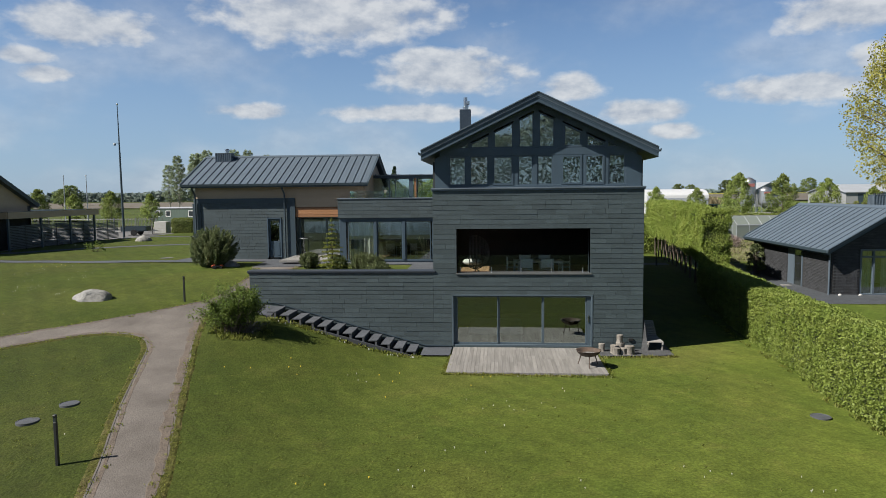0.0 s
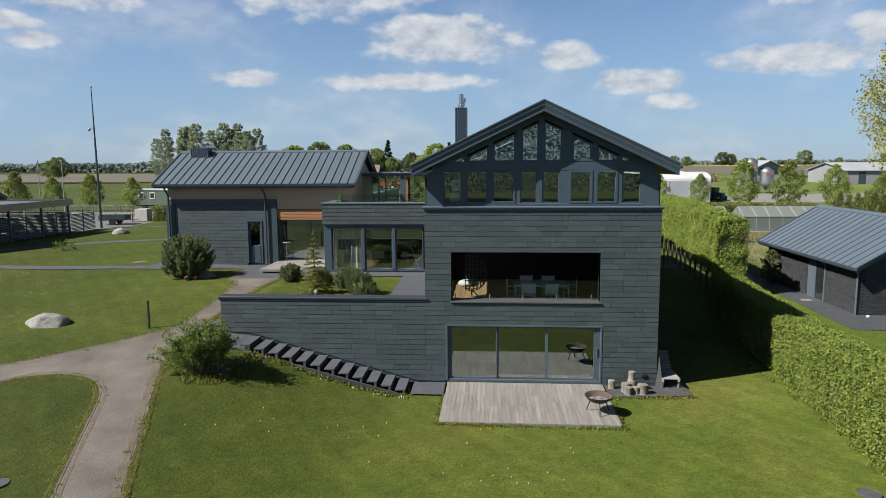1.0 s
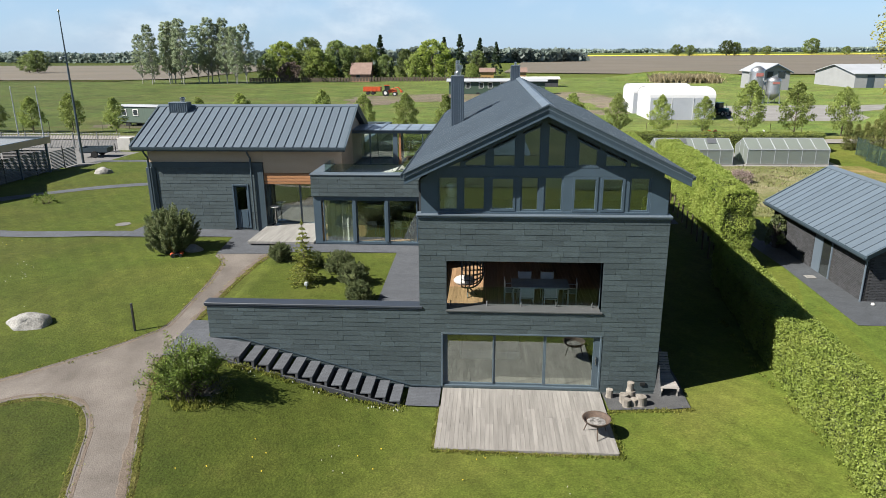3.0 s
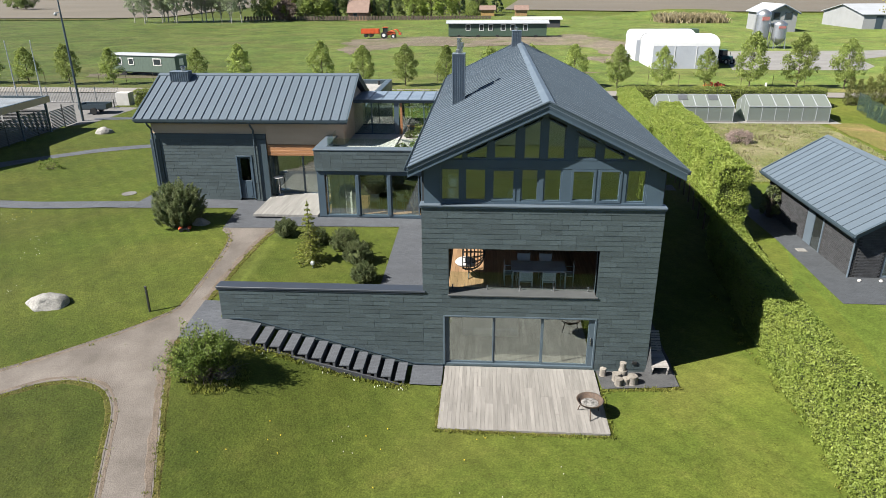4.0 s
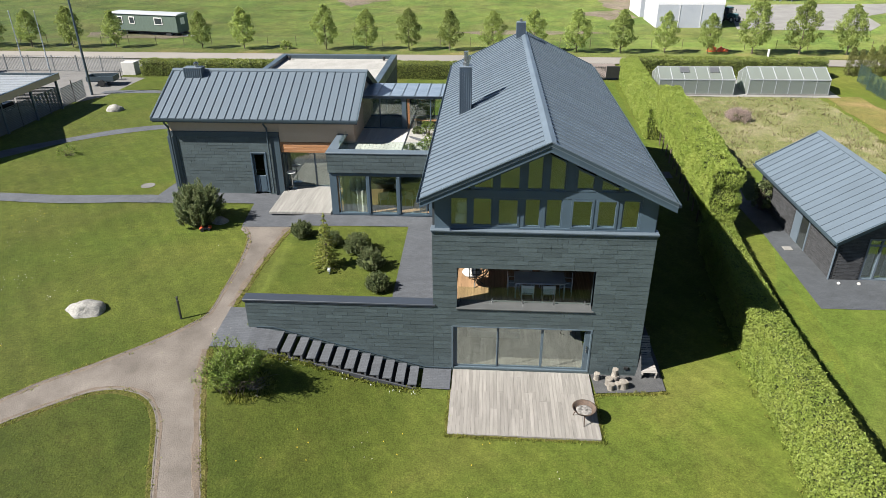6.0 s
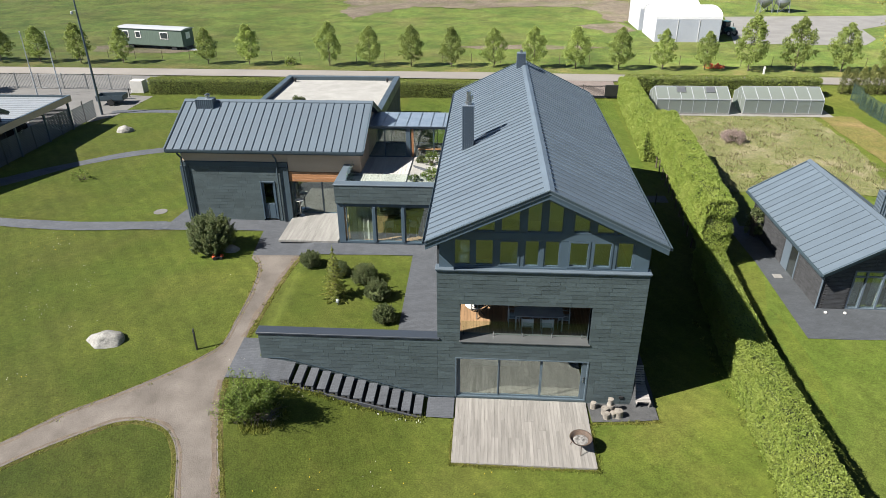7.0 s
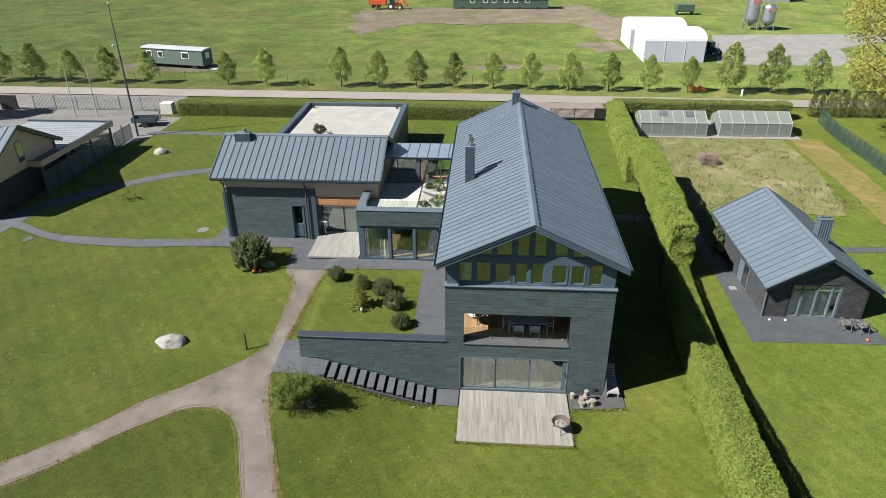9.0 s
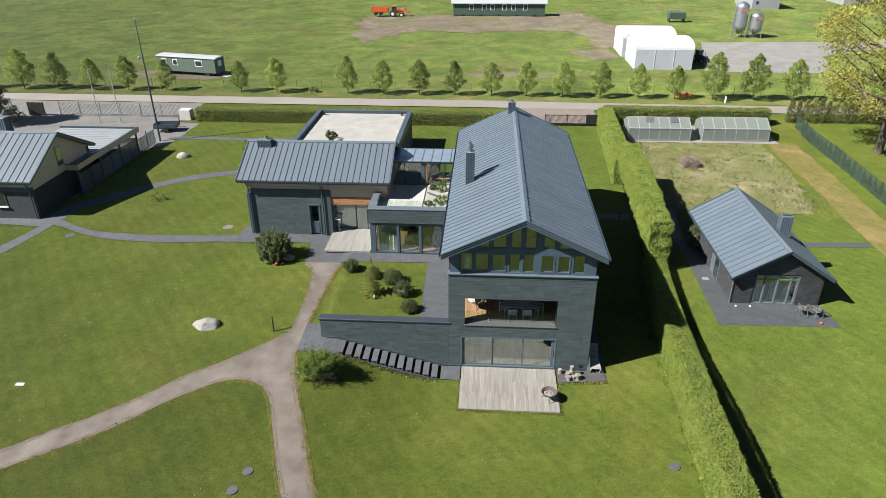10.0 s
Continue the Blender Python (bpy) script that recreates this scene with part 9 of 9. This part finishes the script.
for line in soil_lips:
    for p in line:
        for _ in range(3):
            along.append((p[0] + rs.uniform(-0.05, 0.05), p[1] - abs(rs.gauss(0, 0.05)), rs.uniform(0.4, 1.2)))
for i in range(130):                                             # foot of the steps' bank
    t = rs.random()
    along.append((-6.3 + 5.9 * t, -1.32 + rs.gauss(0, 0.07), rs.uniform(0.5, 1.5)))
for i in range(120):                                             # round the shrub
    a1 = rs.uniform(0, 6.28)
    along.append((-6.75 + 1.0 * math.cos(a1) * rs.uniform(0.5, 1.1), -3.0 + 0.9 * math.sin(a1) * rs.uniform(0.5, 1.1), rs.uniform(0.6, 1.6)))
for i in range(90):                                              # along the low hedge's foot
    y = rs.uniform(-16, 8)
    along.append((12.55 + rs.gauss(0, 0.08), y, rs.uniform(0.5, 1.3)))
tufts("edge_grass", "uneven uncut grass along paths, deck and walls", along, 16, 0.085, 0.06, LAWNBLADE, 5)
# coarse clumps scattered over the mown turf
scatter = []
for i in range(5200):
    x, y = rs.uniform(-24, 12.4), rs.uniform(-21, 11)
    if noise.noise((x * 0.25, y * 0.25, 4.4)) + rs.gauss(0, 0.25) < 0.1:
        continue
    on_path = any(math.dist((x, y), p) < 0.9 for p in left_edge[::4] + loop_edge[::4] + right_edge[::4])
    if on_path or (-0.4 < x < 9.3 and y > -4.0) or (-7.7 < x < 0.1 and y > -1.5) or (x < -10.2 and y > 10.4) or (x > -10.3 and y > 0):
        continue
    scatter.append((x, y, rs.uniform(0.35, 0.8)))
tufts("lawn_clump", "coarse grass clumps in the mown lawn", scatter, 10, 0.05, 0.08, LAWNBLADE, 6)
garden = [(rs.uniform(17.4, 31), rs.uniform(21, 38.3), rs.uniform(0.5, 1.6)) for _ in range(900)]
tufts("weeds", "tall mixed weeds in the overgrown plot", garden, 14, 0.10, 0.22, WEED, 7, 0.016, "weeds")
tufts("dry_stalks", "bleached dry stalks in the overgrown plot", [g for g in garden[::3]], 9, 0.2, 0.2, STRAW, 8, 0.012, "weeds")
reeds = [(rs.uniform(50, 66), rs.uniform(172, 184), rs.uniform(0.6, 1.3)) for _ in range(500)]
tufts("reed_bed", "dry beige reeds at the edge of the field", reeds, 22, 1.7, 0.7, STRAW, 12, 0.09, "reeds")

# daisies and dandelions
def flowers(name, label, spots, r, material, lift=0.05):
    v, f = [], []
    for x, y in spots:
        z = ground_z(x, y) + lift
        o = len(v)
        v += [(x + r * math.cos(k * math.pi / 3), y + r * math.sin(k * math.pi / 3), z) for k in range(6)] + [(x, y, z + r * 0.3), (x, y, z - lift)]
        f += [(o + k, o + (k + 1) % 6, o + 6) for k in range(6)] + [(o, o + 3, o + 7)]
    return tagged(new(name, fast_mesh(name, v, f, material)), label, "flowers", kind="stuff")


DAISY = mat("daisy_petal", (0.55, 0.55, 0.50), rough=0.7, bump=0, speck=0.05)
DANDELION = mat("dandelion_petal", (0.68, 0.50, 0.03), rough=0.7, bump=0, speck=0.05)


def drifts(n, per, area, wide):
    out = []
    for _ in range(n):
        cx, cy = rs.uniform(area[0], area[1]), rs.uniform(area[2], area[3])
        for _ in range(rs.randint(1, per)):
            x, y = cx + rs.gauss(0, wide), cy + rs.gauss(0, wide)
            if not (-0.4 < x < 9.3 and y > -4.0) and not (-7.7 < x < 0.1 and y > -1.4) and not (-9.7 < x and y > 0):
                if not any(math.dist((x, y), p) < 1.0 for p in left_edge[::4] + loop_edge[::4] + right_edge[::4]):
                    out.append((x, y))
    return out


flowers("daisies", "scattered small white daisies in the lawn", drifts(70, 7, (-23, 12, -20, 10), 0.35), 0.013, DAISY)
flowers("dandelions", "scattered yellow dandelions in the lawn", drifts(22, 3, (-23, 12, -20, 10), 0.4), 0.018, DANDELION)
flowers("bank_daisies", "white flowers along the foot of the steps", [(-6.0 + 5.6 * rs.random(), -1.5 + rs.gauss(0, 0.12)) for _ in range(20)], 0.016, DAISY, 0.08)

# bare twigs in the loose shrub
rq = random.Random(9)
twig = Build()
for k in range(34):
    a1, l1 = rq.uniform(-1.2, 0.9), rq.uniform(0.5, 1.1)
    p = Vector((-6.6 + rq.uniform(-0.1, 0.25), -3.05 + rq.uniform(-0.2, 0.1), ground_z(-6.6, -3.05)))
    for s in range(4):
        q = p + Vector((math.cos(a1) * l1 / 4, math.sin(a1) * l1 / 4 * 0.8, rq.uniform(-0.03, 0.22)))
        twig.tube(p, q, 0.011 - 0.002 * s, 0.009 - 0.002 * s, 4, caps=False)
        p, a1 = q, a1 + rq.uniform(-0.6, 0.6)
under(new("brushwood", twig.mesh("brushwood", mat("grey_twig", (0.16, 0.15, 0.135), rough=0.9))), None)
tagged(bpy.data.objects["brushwood"], "bare grey twigs spreading under the shrub", "branches")

# drawn curtains behind the glass
def curtain(x0, x1, y, z0, z1, parent):
    n = max(4, int((x1 - x0) / 0.09))
    front = [(x0 + (x1 - x0) * k / n, y + 0.035 * math.sin(k * 2.1)) for k in range(n + 1)]
    Build().prism(front + [(x, yy + 0.012) for x, yy in reversed(front)], z0, z1, "z").make("curtain", CURTAIN, parent, "pale drawn curtain")


curtain(-5.5, -4.15, BY + 0.5, 2.46, 4.66, room)
curtain(-6.75, -6.0, 13.6, 2.44, 4.72, wing)


# ---- pieces of the walls ----
BANDS = [(-0.36, 2.06, 13), (2.06, 2.90, 5), (2.90, 4.66, 9), (4.66, TOP - 0.05, 8)]
slate_cladding(house, 0.0, 8.16, 0.0, BANDS, (DOOR, LOGGIA), seed=5)
slate_cladding(wall, -7.5, -0.001, 0.0, [(-0.36, 2.06, 13), (2.06, 2.88, 5)], (), seed=6)
slate_cladding(wing, -15.12, -9.86, WY, [(2.1, 4.78, 14), (4.78, 5.62, 5)], ((-11.10, -10.22, 2.0, 4.78),), longest=0.9, seed=7)
slate_cladding(room, -6.08, -0.001, BY, [(4.80, 5.80, 5)], (), longest=0.9, seed=8)


def brick_mesh(runs, cols, rows, place, skip=lambda u, v: False):
    """Running-bond bricks as one mesh; place(u0, u1, v0, v1) gives the eight corners."""
    b = Build()
    for r in range(rows):
        for c in range(-1, cols):
            u0 = runs + 0.24 * c + (0.12 if r % 2 else 0)
            p = place(u0, u0 + 0.228, 0.072 * r, 0.072 * r + 0.06)
            if p and not skip(u0, 0.072 * r):
                b.box(*p)
    return b


def guest_side(u0, u1, v0, v1):
    if u0 < GY0 or u1 > GY1 or 9.0 < u1 and u0 < 10.8:
        return None
    return (GX0, GX0 + 0.05, u0, u1, 0.9 + v0, 0.9 + v1)


def guest_front(u0, u1, v0, v1):
    if u0 < GX0 + 0.05 or u1 > GX1:
        return None
    if v0 < 2.40 and u1 > 19.3 and u0 < 22.15:      # cut the bricks at the window's sides
        if u0 < 19.24:
            u1 = 19.3
        elif u1 > 22.21:
            u0 = 22.15
        else:
            return None
    if 0.9 + v1 > min(gr_at(u0), gr_at(u1)) - 0.05:
        return None
    return (u0, u1, GY0, GY0 + 0.05, 0.9 + v0, 0.9 + v1)


tagged(brick_mesh(GY0, 40, 31, guest_side).make("brickwork", BRICK, guest), kind="stuff")
tagged(brick_mesh(GX0, 24, 54, guest_front).make("brickwork", BRICK, guest), kind="stuff")
